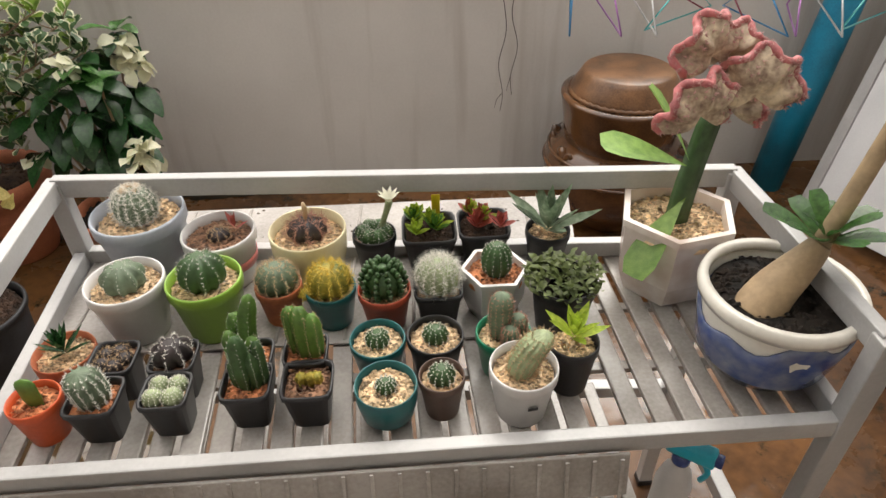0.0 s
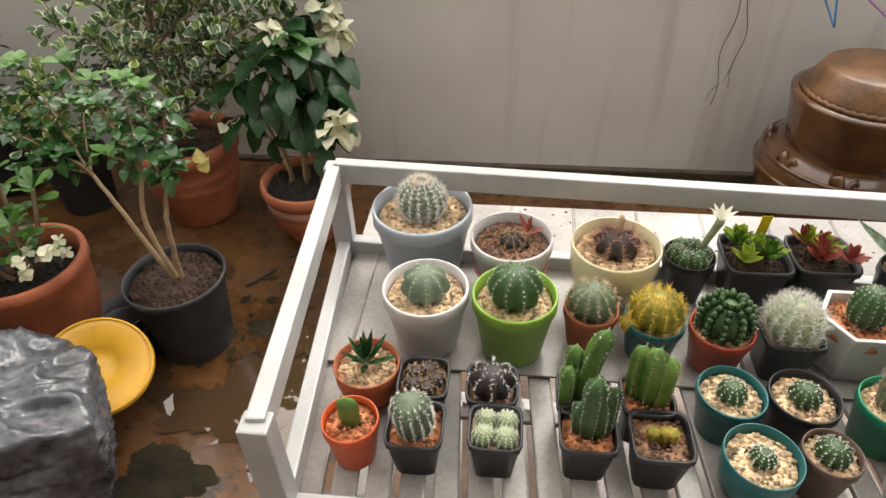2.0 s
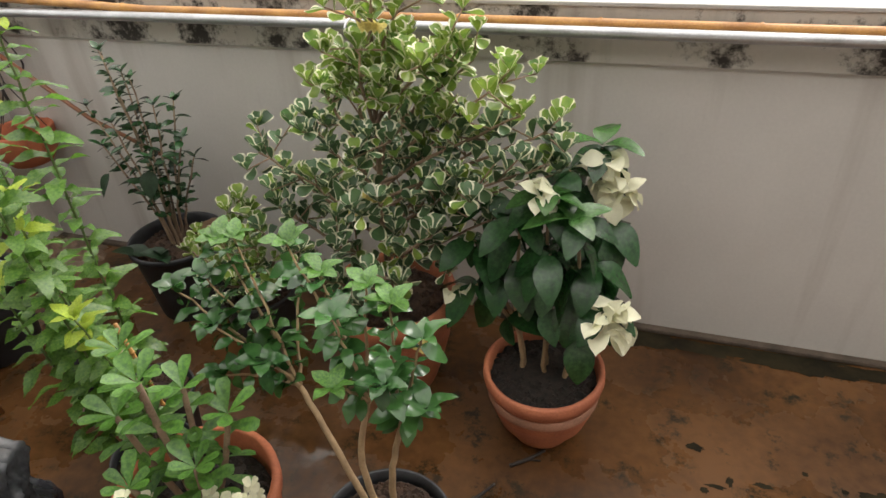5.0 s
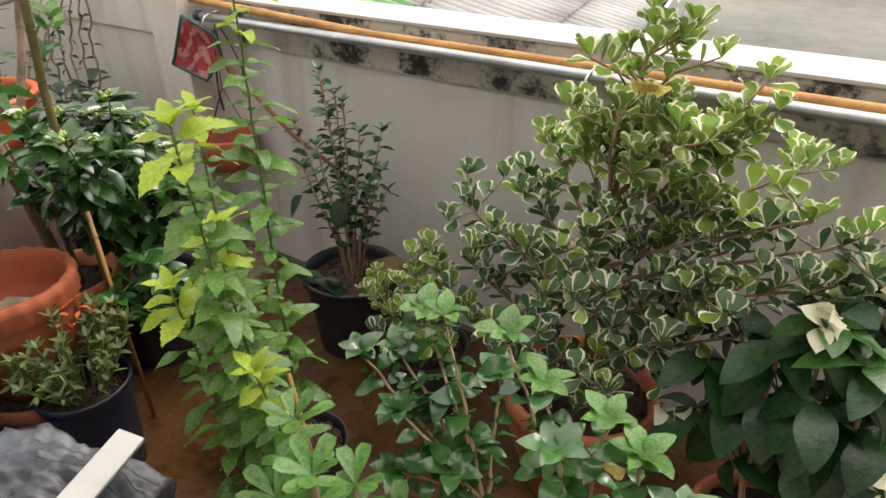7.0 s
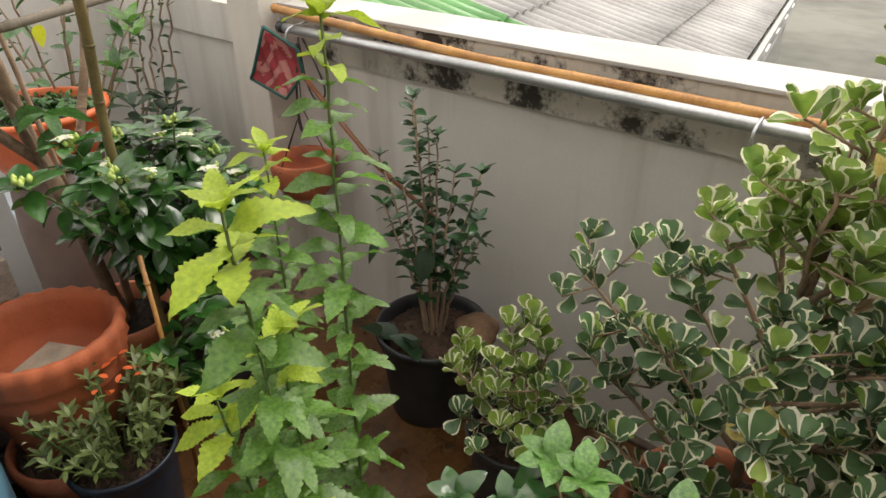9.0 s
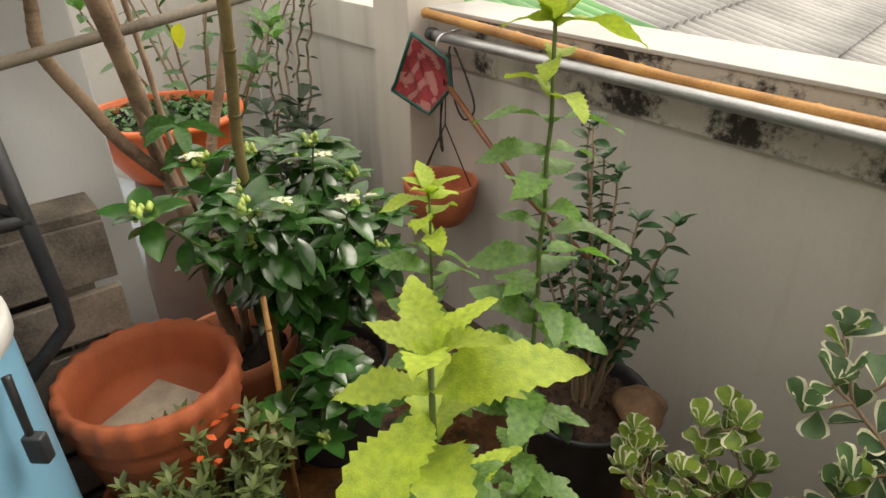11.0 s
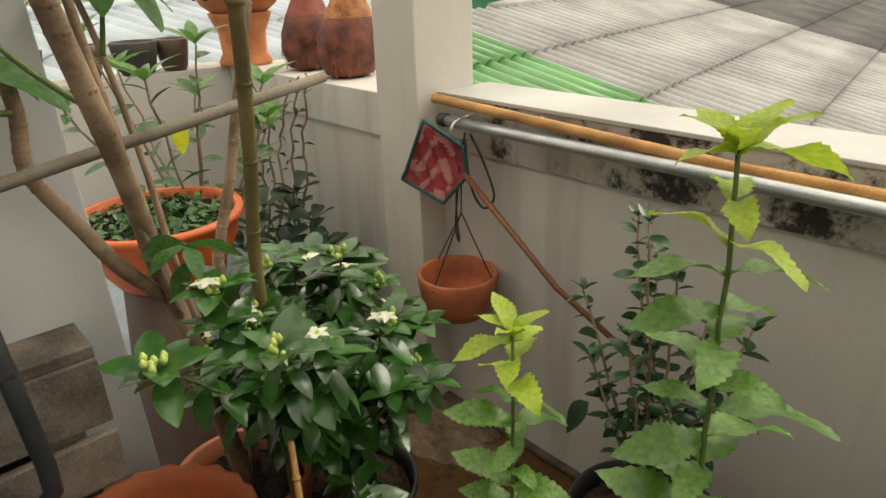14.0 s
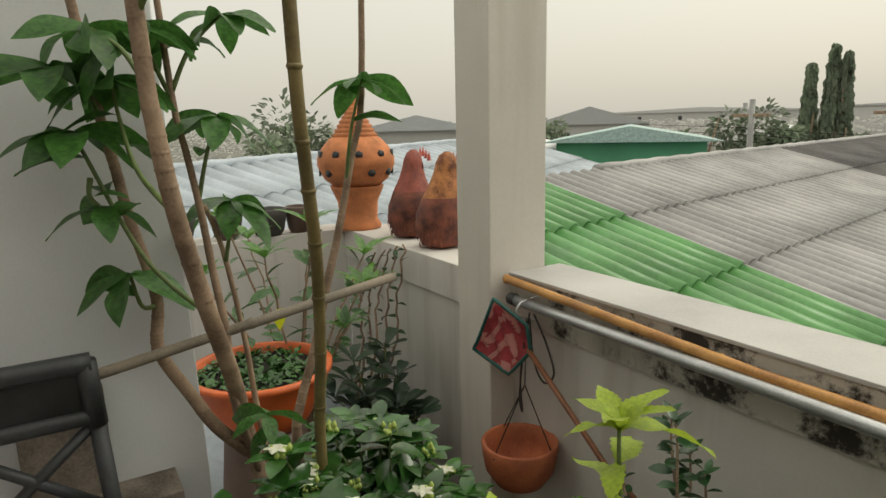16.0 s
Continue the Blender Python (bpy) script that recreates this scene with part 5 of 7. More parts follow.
bristle_pink = M("pale_pink_bristle", (0.62, 0.36, 0.33), 0.6, 0.2, 30, 0)
for c, r, yw, tl, sd in (((-0.028, -0.022, z + 0.178), 0.046, 0.15, 0.25, 0), ((0.050, -0.018, z + 0.190), 0.052, -0.35, 0.15, 2), ((-0.004, 0.016, z + 0.232), 0.044, 0.25, 0.05, 4), ((0.034, 0.022, z + 0.226), 0.036, -0.6, 0.0, 6), ((0.052, 0.014, z + 0.158), 0.040, -0.9, -0.2, 8)):
    f_, e_ = crest(c, r, yw, tl, sd)
    lobe = part("crest", f_, CREST, o, "cupped tan-pink crested lobe")
    part("crest_edge", tubes([e_], 7), CREST_EDGE, lobe, "frilled pink-red edge")
    dots = [((p[0] + g.uniform(-0.003, 0.003), p[1] - 0.003, p[2] + g.uniform(-0.004, 0.003)), (g.uniform(-1, 1), g.uniform(-1, 0.2), 0.7)) for p in e_ for _ in range(4)]
    Mc = Vector(c)
    dots += [((Mc.x + (p[0] - Mc.x) * q, Mc.y - 0.014 + (p[1] - Mc.y) * q, Mc.z + (p[2] - Mc.z) * q), (g.uniform(-0.5, 0.5), -1, 0.3)) for p in e_[::2] for q in (0.86, 0.68, 0.5)]
    stuff(part("bristle", spiny(dots, 0.006, 7, g, 0.8, 0.0007), bristle_pink, lobe))

# blue and white pot with the swollen-stem plant
o, z, g = nursery_pot((2.675, 0.631), 0.088, 0.128, POT_BLUEW, "white glazed pot painted with blue scenery holding a swollen-trunk desert rose", "potted plant", style="bowl", gravel=SOIL, name="potted_desert_rose", fill=0.88)
part("rim", lathe([(0.083, 0.116), (0.0915, 0.112), (0.0935, 0.12), (0.091, 0.1295), (0.082, 0.129), (0.08, 0.12)], 40, ring=True), POT_BLUEW, o)
bmB = lathe([(0.0555, 0.006), (0.0775, 0.034), (0.0885, 0.082), (0.0897, 0.099), (0.0870, 0.099), (0.07, 0.03), (0.052, 0.006)], 48, ring=True)
for v in bmB.verts:
    if v.co.z > 0.05:
        a = math.atan2(v.co.y, v.co.x)
        v.co.z += 0.012 * math.sin(3 * a) + 0.008 * math.sin(7 * a + 1)
part("painted_scene", bmB, M("brushed_cobalt_glaze", (0.025, 0.05, 0.18), 0.18, 0.5, 20, 0.04, fine=70, dark=(0.20, 0.23, 0.31)), o, "cobalt blue painted scenery")
tg = pebbles(0, 0, z, 0.075, 260, 0.005, g)
tagged(part("crumbled_soil", tg, SOIL, o, smooth=False), kind="stuff")
cdx = smooth_path([(-0.030, -0.012, z - 0.016), (-0.012, -0.004, z + 0.012), (0.016, 0.005, z + 0.042), (0.032, 0.008, z + 0.068)], 0.030, 0.012, 10)
part("caudex", tubes([[(p[0], p[1], p[2], p[3] * (1 + 0.10 * math.sin(3.0 * k / len(cdx)))) for k, p in enumerate(cdx)]], 22), CAUDEX, o, "swollen tan trunk")
part("scarred_stem", tubes([smooth_path([(0.03, 0.008, z + 0.06), (0.055, 0.02, z + 0.13), (0.085, 0.03, z + 0.26), (0.1, 0.03, z + 0.34)], 0.011, 0.008)]), CAUDEX, o)
sp = cluster((0.034, 0.008, z + 0.066), 9, g, 0.07, 0.5) + cluster((0.034, 0.008, z + 0.074), 5, g, 0.055, 1.2)
leaf_parts(sp, blade(0.4, "spoon", 6, 0.2, 0.2), LEAF_MID, o)

# spray bottle on the lower tier
sb = thing("spray_bottle", (2.59, 0.60, 0.407), "white spray bottle with a turquoise trigger head", "spray bottle", rz=-40)
part("bottle", lathe([(0.03, 0), (0.034, 0.006), (0.034, 0.10), (0.026, 0.135), (0.014, 0.155), (0.012, 0.17)], 24), POT_WHITE, sb)
part("collar", lathe([(0.016, 0.165), (0.017, 0.168), (0.017, 0.187), (0.014, 0.19)], 20), GLAZE_BLUE, sb)
hd = part("head", boxed((0.085, 0.028, 0.034), (0.012, 0, 0.207), (0, -6, 0), 0.007), TURQ, sb)
part("nozzle", boxed((0.016, 0.02, 0.02), (0.058, 0, 0.212), (0, -6, 0), 0.004), GLAZE_BLUE, hd)
part("trigger", tubes([smooth_path([(0.03, 0, 0.2), (0.048, 0, 0.17), (0.04, 0, 0.14)], 0.006, 0.005)]), TURQ, sb)

# glazed dragon jar by the wall
jar = thing("water_jar", (2.965, 2.225, 0), "large brown-glazed stoneware water jar with a domed lid", "water jar")
part("body", lathe([(0.15, 0), (0.175, 0.02), (0.25, 0.13), (0.290, 0.25), (0.288, 0.31), (0.262, 0.355), (0.222, 0.375), (0.19, 0.38)], 56, wob=0.02), GLAZED_JAR, jar)
for zz, rr in ((0.285, 0.291), (0.338, 0.276)):
    part("ridge", tubes([[(rr * math.cos(a * 0.1745), rr * math.sin(a * 0.1745), zz, 0.008) for a in range(37)]]), GLAZED_JAR, jar)
for a in range(15, 360, 45):
    c, q = radians(a), []
    for k in range(13):
        th = c + 0.028 * k
        rr = 0.268 - 0.016 * abs(k - 6) / 6
        q.append((rr * math.cos(th), rr * math.sin(th), 0.345 + 0.026 * math.sin(k * 0.9), 0.019 - 0.0011 * k))
    part("lug", tubes([q], 10), GLAZED_JAR, jar, "twisting moulded dragon-body lug")
part("collar", lathe([(0.205, 0.362), (0.212, 0.37), (0.226, 0.44), (0.240, 0.53), (0.247, 0.556), (0.246, 0.566), (0.225, 0.570), (0.205, 0.562), (0.19, 0.50)], 56, wob=0.01), GLAZED_JAR, jar, "olive-brown glazed collar")
lid = part("lid", lathe([(0.205, 0.566), (0.214, 0.574), (0.210, 0.592), (0.178, 0.642), (0.170, 0.656), (0.160, 0.660), (0.03, 0.652)], 56, wob=0.012), GLAZED_LID, jar, "worn tan-brown flat-topped lid")
part("frill", tubes([[(0.212 * math.cos(k * 6.2832 / 88), 0.212 * math.sin(k * 6.2832 / 88), 0.572 + 0.005 * (k % 2), 0.009) for k in range(89)]], 6), GLAZED_LID, lid)
# dry roots trailing from the line
for dx, dz, wv in ((0.0, 0.0, 0.012), (0.045, 0.07, -0.014)):
    tw = thing("dry_root", (2.50 + dx, 2.365, 0.44 + dz), "thin dark dry root trailing down from the line", "root", "trailing roots")
    part("strand", tubes([smooth_path([(-0.02 + dx, -0.02, 0.52), (wv, 0, 0.34), (-wv, 0.004, 0.2), (wv * 0.6, 0, 0.08), (0, 0, 0)], 0.0018, 0.0012, 6)], 5), ROPE, tw)
    part("rootlet", tubes([smooth_path([(wv * 0.6, 0, 0.08), (-0.015, 0.002, 0.05), (-0.022, 0.004, 0.015)], 0.0012, 0.0008)], 5), ROPE, tw)
for (x_, y_), (u_, v_) in (((0.841, 1.713), (0.92, 1.815)), ((0.948, 1.885), (1.035, 1.965))):
    tw = thing("fallen_twig", (x_, y_, 0.006), "short black wet twig lying on the floor", "twig", "fallen twigs")
    part("stick", tubes([smooth_path([(0, 0, 0), ((u_ - x_) * 0.5 + 0.008, (v_ - y_) * 0.5, 0.003), (u_ - x_, v_ - y_, 0)], 0.006, 0.004)], 6), ROPE, tw)
    part("shred", tubes([smooth_path([((u_ - x_) * 0.4, (v_ - y_) * 0.4, 0.002), ((u_ - x_) * 0.6 + 0.03, (v_ - y_) * 0.5, 0.0)], 0.004, 0.002)], 5), ROPE, tw)


# ---- pots and plants on the floor ----
def big_pot(at, r, h, material, label, category, name="potted_plant", foot=0.62, soil=SOIL, style="plain", fill=0.86, rz=0.0, seed=1):
    ob = thing(name, at, label, category, rz=rz)
    if style == "banded":
        prof = [(r * foot, 0), (r * (foot + 0.02), 0.01), (r * 0.78, h * 0.3), (r * 0.86, h * 0.48), (r * 0.875, h * 0.5), (r * 0.87, h * 0.53), (r * 0.905, h * 0.62), (r * 0.92, h * 0.64), (r * 0.91, h * 0.68), (r * 0.93, h * 0.8), (r * 0.99, h * 0.83), (r * 1.01, h * 0.9), (r * 1.0, h * 0.98), (r * 0.97, h), (r * 0.92, h * 0.99), (r * 0.89, h * 0.9), (r * 0.85, h * 0.7)]
        bm = lathe(prof, 48, wob=0.012, seed=seed)
    elif style == "nursery":
        prof = [(r * 0.76, 0), (r * 0.77, 0.008), (r * 0.93, h * 0.86), (r * 0.94, h * 0.9), (r * 1.0, h * 0.92), (r * 1.015, h * 0.97), (r * 1.0, h), (r * 0.955, h * 0.995), (r * 0.93, h * 0.9), (r * 0.88, h * 0.6)]
        bm = lathe(prof, 44)
    else:
        prof = [(r * foot, 0), (r * 0.7, h * 0.15), (r * 0.92, h * 0.6), (r * 0.97, h * 0.88), (r * 1.03, h * 0.92), (r * 1.03, h), (r * 0.93, h), (r * 0.9, h * 0.85), (r * 0.8, h * 0.4)]
        bm = lathe(prof, 44, wob=0.01, seed=seed)
    part("pot", bm, material, ob)
    rng = random.Random(seed)
    zs = h * fill
    if soil:
        q = r * 0.9
        part("soil", lathe([(q * 0.6, zs - 0.05), (q * 0.985, zs - 0.02), (q * 0.97, zs - 0.004), (q * 0.5, zs + 0.006), (q * 0.1, zs + 0.01)], 30, wob=0.03, seed=seed), soil, ob)
        tagged(part("crumbled_soil", pebbles(0, 0, zs, q * 0.93, 420, 0.013, rng, 0.8), soil, ob, smooth=False), kind="stuff")
    return ob, zs, rng


PALE_STREAK = M("pale_lime_streaks", (0.52, 0.27, 0.18), 0.85, 0.3, 7, 0.3)

# white-bracted shrub
o, z, g = big_pot((1.005, 2.06, 0), 0.172, 0.255, TERRA_W, "terracotta pot with a white-bracted broad-leaved shrub", "potted shrub", style="banded", seed=3, foot=0.52)
part("lime_band", lathe([(0.1515, 0.150), (0.1615, 0.163), (0.1615, 0.188), (0.159, 0.193), (0.142, 0.163)], 44, wob=0.012, seed=3, ring=True), PALE_STREAK, o)
stems, spots, fresh = [], [], []
for tx, ty, tz, bx in ((0.09, 0.22, 0.84, 0.06), (0.02, 0.16, 0.80, 0.0), (-0.02, 0.08, 0.76, 0.0), (-0.18, 0.12, 0.72, -0.06), (-0.22, 0.08, 0.60, -0.06), (-0.21, 0.05, 0.47, -0.06), (0.13, 0.16, 0.66, 0.06), (0.11, 0.04, 0.60, 0.06), (0.0, 0.0, 0.64, 0.0), (-0.09, 0.06, 0.70, -0.06), (0.07, 0.03, 0.73, 0.06), (0.15, -0.02, 0.52, 0.06)):
    pth = smooth_path([(bx, ty * 0.2, z - 0.01), (bx * 1.1 + tx * 0.1, ty * 0.35, z + 0.15), (tx, ty, tz)], 0.0075, 0.004, 5, 0.003, g)
    stems.append(pth)
    spots += along(pth, 0.62, 0.075, g, 2, 1.0, -0.7, 0.150, 0.3, 0.5, 0.2)
    spots += cluster((tx, ty, tz), 4, g, 0.12, -0.55)
for tx, ty, tz, n in ((0.09, 0.22, 0.85, 3), (-0.02, 0.06, 0.775, 5), (0.05, 0.02, 0.74, 4)):
    fresh += cluster((tx, ty, tz), n, g, 0.12, 0.1)
stem_parts(stems, BARK_T, o)
MUSS = blade(0.60, "oval", 9, 0.24, 0.45, wave=0.022)
leaf_parts(spots, MUSS, LEAF_DARK, o)
leaf_parts(fresh, MUSS, LEAF_MID, o, label="fresh light green leaf")
for bx, by, bz, n, sp_r in ((0.10, 0.19, 0.80, 26, 0.035), (0.14, 0.17, 0.75, 20, 0.03), (-0.02, 0.04, 0.795, 7, 0.02), (0.165, -0.04, 0.50, 26, 0.03), (-0.26, 0.05, 0.45, 6, 0.03)):
    leaf_parts([((bx + g.uniform(-sp_r, sp_r), by + g.uniform(-sp_r, sp_r), bz + g.uniform(-sp_r, sp_r)), (g.uniform(-1, 1), g.uniform(-1, 0.3), g.uniform(-0.9, 0.6)), 0.064 * g.uniform(0.7, 1.15), g.uniform(-1, 1)) for k in range(n)], blade(0.8, "oval", 5, 0.3, 0.3, wave=0.06), PETAL_Y, o, "bract", "creamy white bract")

VAR = blade(0.86, "spoon", 7, 0.55, -0.05, margin=1, wave=0.03)


def variegated(at, r, h, material, label, tips, n_twig, seed, trunk_top, style="banded", leaf=0.056):
    o, z, g = big_pot(at, r, h, material, label, "potted ficus", "potted_ficus", style=style, soil=SOIL_B, seed=seed)
    stems, spots = [], []
    main = smooth_path([(0, 0, z - 0.02), (0.01, 0, z + (trunk_top - z) * 0.5), (0.03, 0.01, trunk_top)], 0.013, 0.005, 6)
    stems.append(main)
    for tx, ty, tz in tips:
        s0 = min(trunk_top - 0.03, max(z + 0.03, tz - 0.22))
        pth = smooth_path([(0.01, 0, s0), (tx * 0.55, ty * 0.55, s0 + (tz - s0) * 0.55), (tx, ty, tz)], 0.006, 0.003, 4, 0.006, g)
        stems.append(pth)
        spots += along(pth, 0.25, 0.021, g, 1, 0.9, 0.55, leaf, 0.3, 0.6)
        spots += cluster((tx, ty, tz), 5, g, leaf, 0.8)
        for k in range(n_twig):
            q = pth[g.randrange(len(pth) // 3, len(pth))]
            e = (q[0] + g.uniform(-0.09, 0.09), q[1] + g.uniform(-0.09, 0.07), q[2] + g.uniform(-0.03, 0.10))
            tp = [(q[0], q[1], q[2], 0.003), (*e, 0.002)]
            stems.append(tp)
            spots += along(tp, 0.35, 0.024, g, 1, 0.9, 0.4, leaf * 0.95, 0.3, 0.6)
            spots += cluster(e, 4, g, leaf * 0.9, 0.7)
    stem_parts(stems[: 1 + len(tips)], BARK, o, 6, "branch")
    stuff(part("twig_work", tubes(stems[1 + len(tips):], 5), BARK, o))
    hi = [s for s in spots if s[0][2] > trunk_top * 0.78 or g.random() < 0.16]
    lo = [s for s in spots if s not in hi]
    stuff(part("foliage", leaves(lo, VAR), [LEAF_VAR_C, LEAF_VAR_E], o, "grey-green leaves edged in cream"))
    stuff(part("young_foliage", leaves(hi, VAR), [LEAF_VAR_L, LEAF_VAR_E], o, "lime leaves edged in cream"))
    return o, z, g


tips = [(-0.40, 0.05, 0.76), (-0.33, -0.02, 0.62), (-0.28, -0.10, 0.50), (-0.25, 0.10, 0.86), (-0.18, -0.05, 0.74), (-0.16, 0.05, 0.98), (-0.08, -0.12, 0.60), (-0.06, 0.02, 1.05), (0.0, 0.08, 1.16), (0.06, 0.0, 1.26), (0.10, 0.06, 1.22), (0.14, -0.05, 1.10), (0.18, 0.06, 1.02), (0.24, 0.04, 0.92), (0.27, -0.06, 0.78), (0.31, 0.05, 0.86), (0.20, -0.12, 0.66), (0.08, -0.16, 0.76), (0.02, -0.15, 0.88), (-0.12, -0.16, 0.48), (0.12, -0.18, 0.52), (0.33, -0.02, 0.66), (-0.02, 0.14, 0.8), (0.16, 0.14, 0.76), (0.22, 0.0, 1.12), (0.02, -0.06, 1.12), (0.06, 0.02, 0.96), (0.40, 0.02, 0.95), (0.46, 0.04, 0.90), (0.43, -0.02, 0.82), (0.50, 0.03, 0.80), (0.34, 0.10, 1.0), (0.26, 0.08, 1.06)]
o, z, g = variegated((0.50, 2.17, 0), 0.205, 0.36, TERRA_W, "terracotta pot with a tall cream-variegated ficus bush", tips, 5, 11, 1.18, leaf=0.053)
leaf_parts([((0.042 + g.uniform(-0.03, 0.03), -0.13, 0.755 + g.uniform(-0.04, 0.04)), (g.uniform(-1, 1), -0.8, g.uniform(-1, 0.4)), 0.05, 0) for _ in range(5)] + [((0.05 + g.uniform(-0.05, 0.05), -0.1, 1.17), (0.3, -0.7, 0.7), 0.042, 0.4) for _ in range(4)] + [((0.16, -0.2, 0.42), (0.3, -0.7, -0.7), 0.06, 0.3), ((0.19, -0.19, 0.38), (-0.3, -0.7, -0.9), 0.06, 0.3)], VAR, [LEAF_YELLOW, LEAF_YELLOW], o, "yellow_leaf", "yellowed leaf")
tips2 = [(-0.17, -0.02, 0.40), (-0.14, -0.1, 0.44), (-0.07, 0.04, 0.52), (-0.03, -0.08, 0.50), (0.05, 0.03, 0.50), (0.09, -0.06, 0.47), (0.14, 0.02, 0.43), (0.04, -0.14, 0.38), (-0.08, -0.14, 0.34), (0.15, -0.1, 0.36), (-0.2, 0.04, 0.36)]
variegated((-0.02, 2.19, 0), 0.135, 0.25, BLACKP2, "black plastic pot with a small cream-variegated ficus", tips2, 2, 12, 0.45, "nursery", 0.05)

# glossy shrub in a black pot
o, z, g = big_pot((0.767, 1.452, 0), 0.152, 0.285, BLACKP2, "black plastic pot with a young glossy-leaved shrub on bare stems", "potted shrub", style="nursery", soil=SOIL_B, fill=0.92, seed=21)
stems, spots, shoots = [], [], []
JASM = blade(0.62, "oval", 8, 0.22, 0.4, serr=0.03, wave=0.05)
forks = {0: ((-0.10, 0.03, 0.46), (-0.20, 0.09, 0.58)), 1: ((-0.04, 0.02, 0.46), (-0.03, 0.07, 0.60)), 2: ((0.03, 0.01, 0.46), (0.05, 0.04, 0.58))}
for k, (q, e) in forks.items():
    stems.append(smooth_path([(0.01 * k, 0, z - 0.01), q, e], 0.0085, 0.006, 6, 0.002, g))
for tx, ty, tz, k in ((-0.36, 0.20, 0.86, 0), (-0.41, 0.21, 0.845, 0), (-0.44, 0.17, 0.77, 0), (-0.53, 0.16, 0.73, 0), (-0.27, 0.26, 0.72, 0), (-0.39, 0.10, 0.70, 0), (-0.36, 0.05, 0.61, 0), (-0.26, 0.07, 0.65, 0), (-0.24, 0.21, 0.86, 1), (-0.15, 0.17, 0.83, 1), (-0.08, 0.07, 0.81, 1), (-0.03, 0.13, 0.85, 1), (0.03, 0.10, 0.84, 2), (0.10, 0.07, 0.80, 2), (0.12, 0.01, 0.69, 2), (0.05, 0.0, 0.74, 2), (-0.06, 0.0, 0.70, 1), (0.08, 0.06, 0.62, 2)):
    e = forks[k][1]
    pth = smooth_path([e, ((e[0] + tx) / 2, (e[1] + ty) / 2, (e[2] + tz) / 2 + 0.01), (tx, ty, tz)], 0.0045, 0.002, 5, 0.003, g)
    stems.append(pth)
    spots += along(pth, 0.2, 0.034, g, 2, 0.95, 0.15, 0.056, 0.35, 0.6)
    (shoots if tz > 0.82 or g.random() < 0.2 else spots).extend(cluster((tx, ty, tz), 5, g, 0.052, 0.5))
stem_parts(stems, BARK_T, o)
stuff(part("foliage", leaves(spots, JASM), leafmat("blue_green_leaf", (0.085, 0.22, 0.055), (0.04, 0.125, 0.035), 0.2, 0.3, 0.8), o))
leaf_parts(shoots, JASM, LEAF_BRIGHT, o, "shoot_leaf", "fresh light green leaf")

# crown of thorns in terracotta
o, z, g = big_pot((0.375, 1.357, 0), 0.175, 0.395, TERRA, "large terracotta pot with pale-flowered crown of thorns", "potted plant", style="plain", seed=31)
stems, spots = [], []
for tx, ty, tz in ((-0.1, -0.02, 0.62), (0.02, 0.05, 0.66), (0.08, -0.04, 0.55), (-0.04, -0.1, 0.52), (0.1, 0.06, 0.60), (-0.12, 0.06, 0.72), (0.0, -0.02, 0.74)):
    pth = smooth_path([(tx * 0.3, ty * 0.3, z), (tx * 0.7, ty * 0.7, z + (tz - z) * 0.5), (tx, ty, tz)], 0.008, 0.006, 4)
    stems.append(pth)
    spots += along(pth, 0.25, 0.02, g, 1, 1.0, 0.4, 0.07, 0.3, 0.4)
    spots += cluster((tx, ty, tz), 6, g, 0.065, 0.5)
stem_parts(stems, BARK, o)
leaf_parts(spots, blade(0.45, "spoon", 6, 0.25, 0.2), LEAF_BRIGHT, o)
for k in range(17):
    c = (0.13 + g.uniform(-0.055, 0.06), -0.055 + g.uniform(-0.075, 0.06), 0.46 + g.uniform(-0.035, 0.055))
    if k > 11:
        c = (-0.02 + g.uniform(-0.06, 0.06), -0.12 + g.uniform(-0.03, 0.03), 0.52 + g.uniform(-0.04, 0.03))
    d = Vector((g.uniform(-0.2, 0.6), -0.8, g.uniform(0.2, 0.9)))
    u = d.orthogonal().normalized()
    v = d.cross(u).normalized()
    part("flower", leaves([(c, u * math.cos(q) + v * math.sin(q) + d * 0.2, 0.021, 0) for q in (0, 1.57, 3.14, 4.71)], blade(1.2, "oval", 4, 0.2, 0.1)), PETAL_Y, o, "pale cream flower")

# tall serrated-leaf stems
SERR = blade(0.50, "oval", 22, 0.22, 0.55, serr=0.10, wave=0.055)


LEAF_SERR = leafmat("serrated_leaf", (0.15, 0.29, 0.045), (0.065, 0.165, 0.026), 0.26, 0.45, 0.8)


def tall_leafy(at, label, stems_def, seed, pot=None, size=0.10):
    if pot:
        o, z, g = big_pot(at, pot[0], pot[1], BLACKP2, label, "potted shrub", style="nursery", soil=SOIL_B, seed=seed)
    else:
        o, z, g = thing("potted_shrub", at, label, "potted shrub"), 0.0, random.Random(seed)
    stems, spots, young = [], [], []
    for pts, sz, dens in stems_def:
        pth = smooth_path([(p[0] - at[0], p[1] - at[1], p[2]) for p in pts], 0.0036, 0.002, 6, 0.002, g)
        stems.append(pth)
        sp = along(pth, 0.16, dens, g, 2, 1.0, 0.5, sz, 0.3, 0.5, 0.15)
        top = pth[-1][2]
        for s in sp:
            (young if s[0][2] > top - 0.09 else spots).append(s)
        young += cluster(pth[-1], 5, g, sz * 0.6, 1.4)
    stem_parts(stems, STEM_G, o, 6)
    leaf_parts(spots, SERR, LEAF_SERR, o)
    leaf_parts(young, SERR, LEAF_LIME, o, label="bright lime young leaf")
    return o


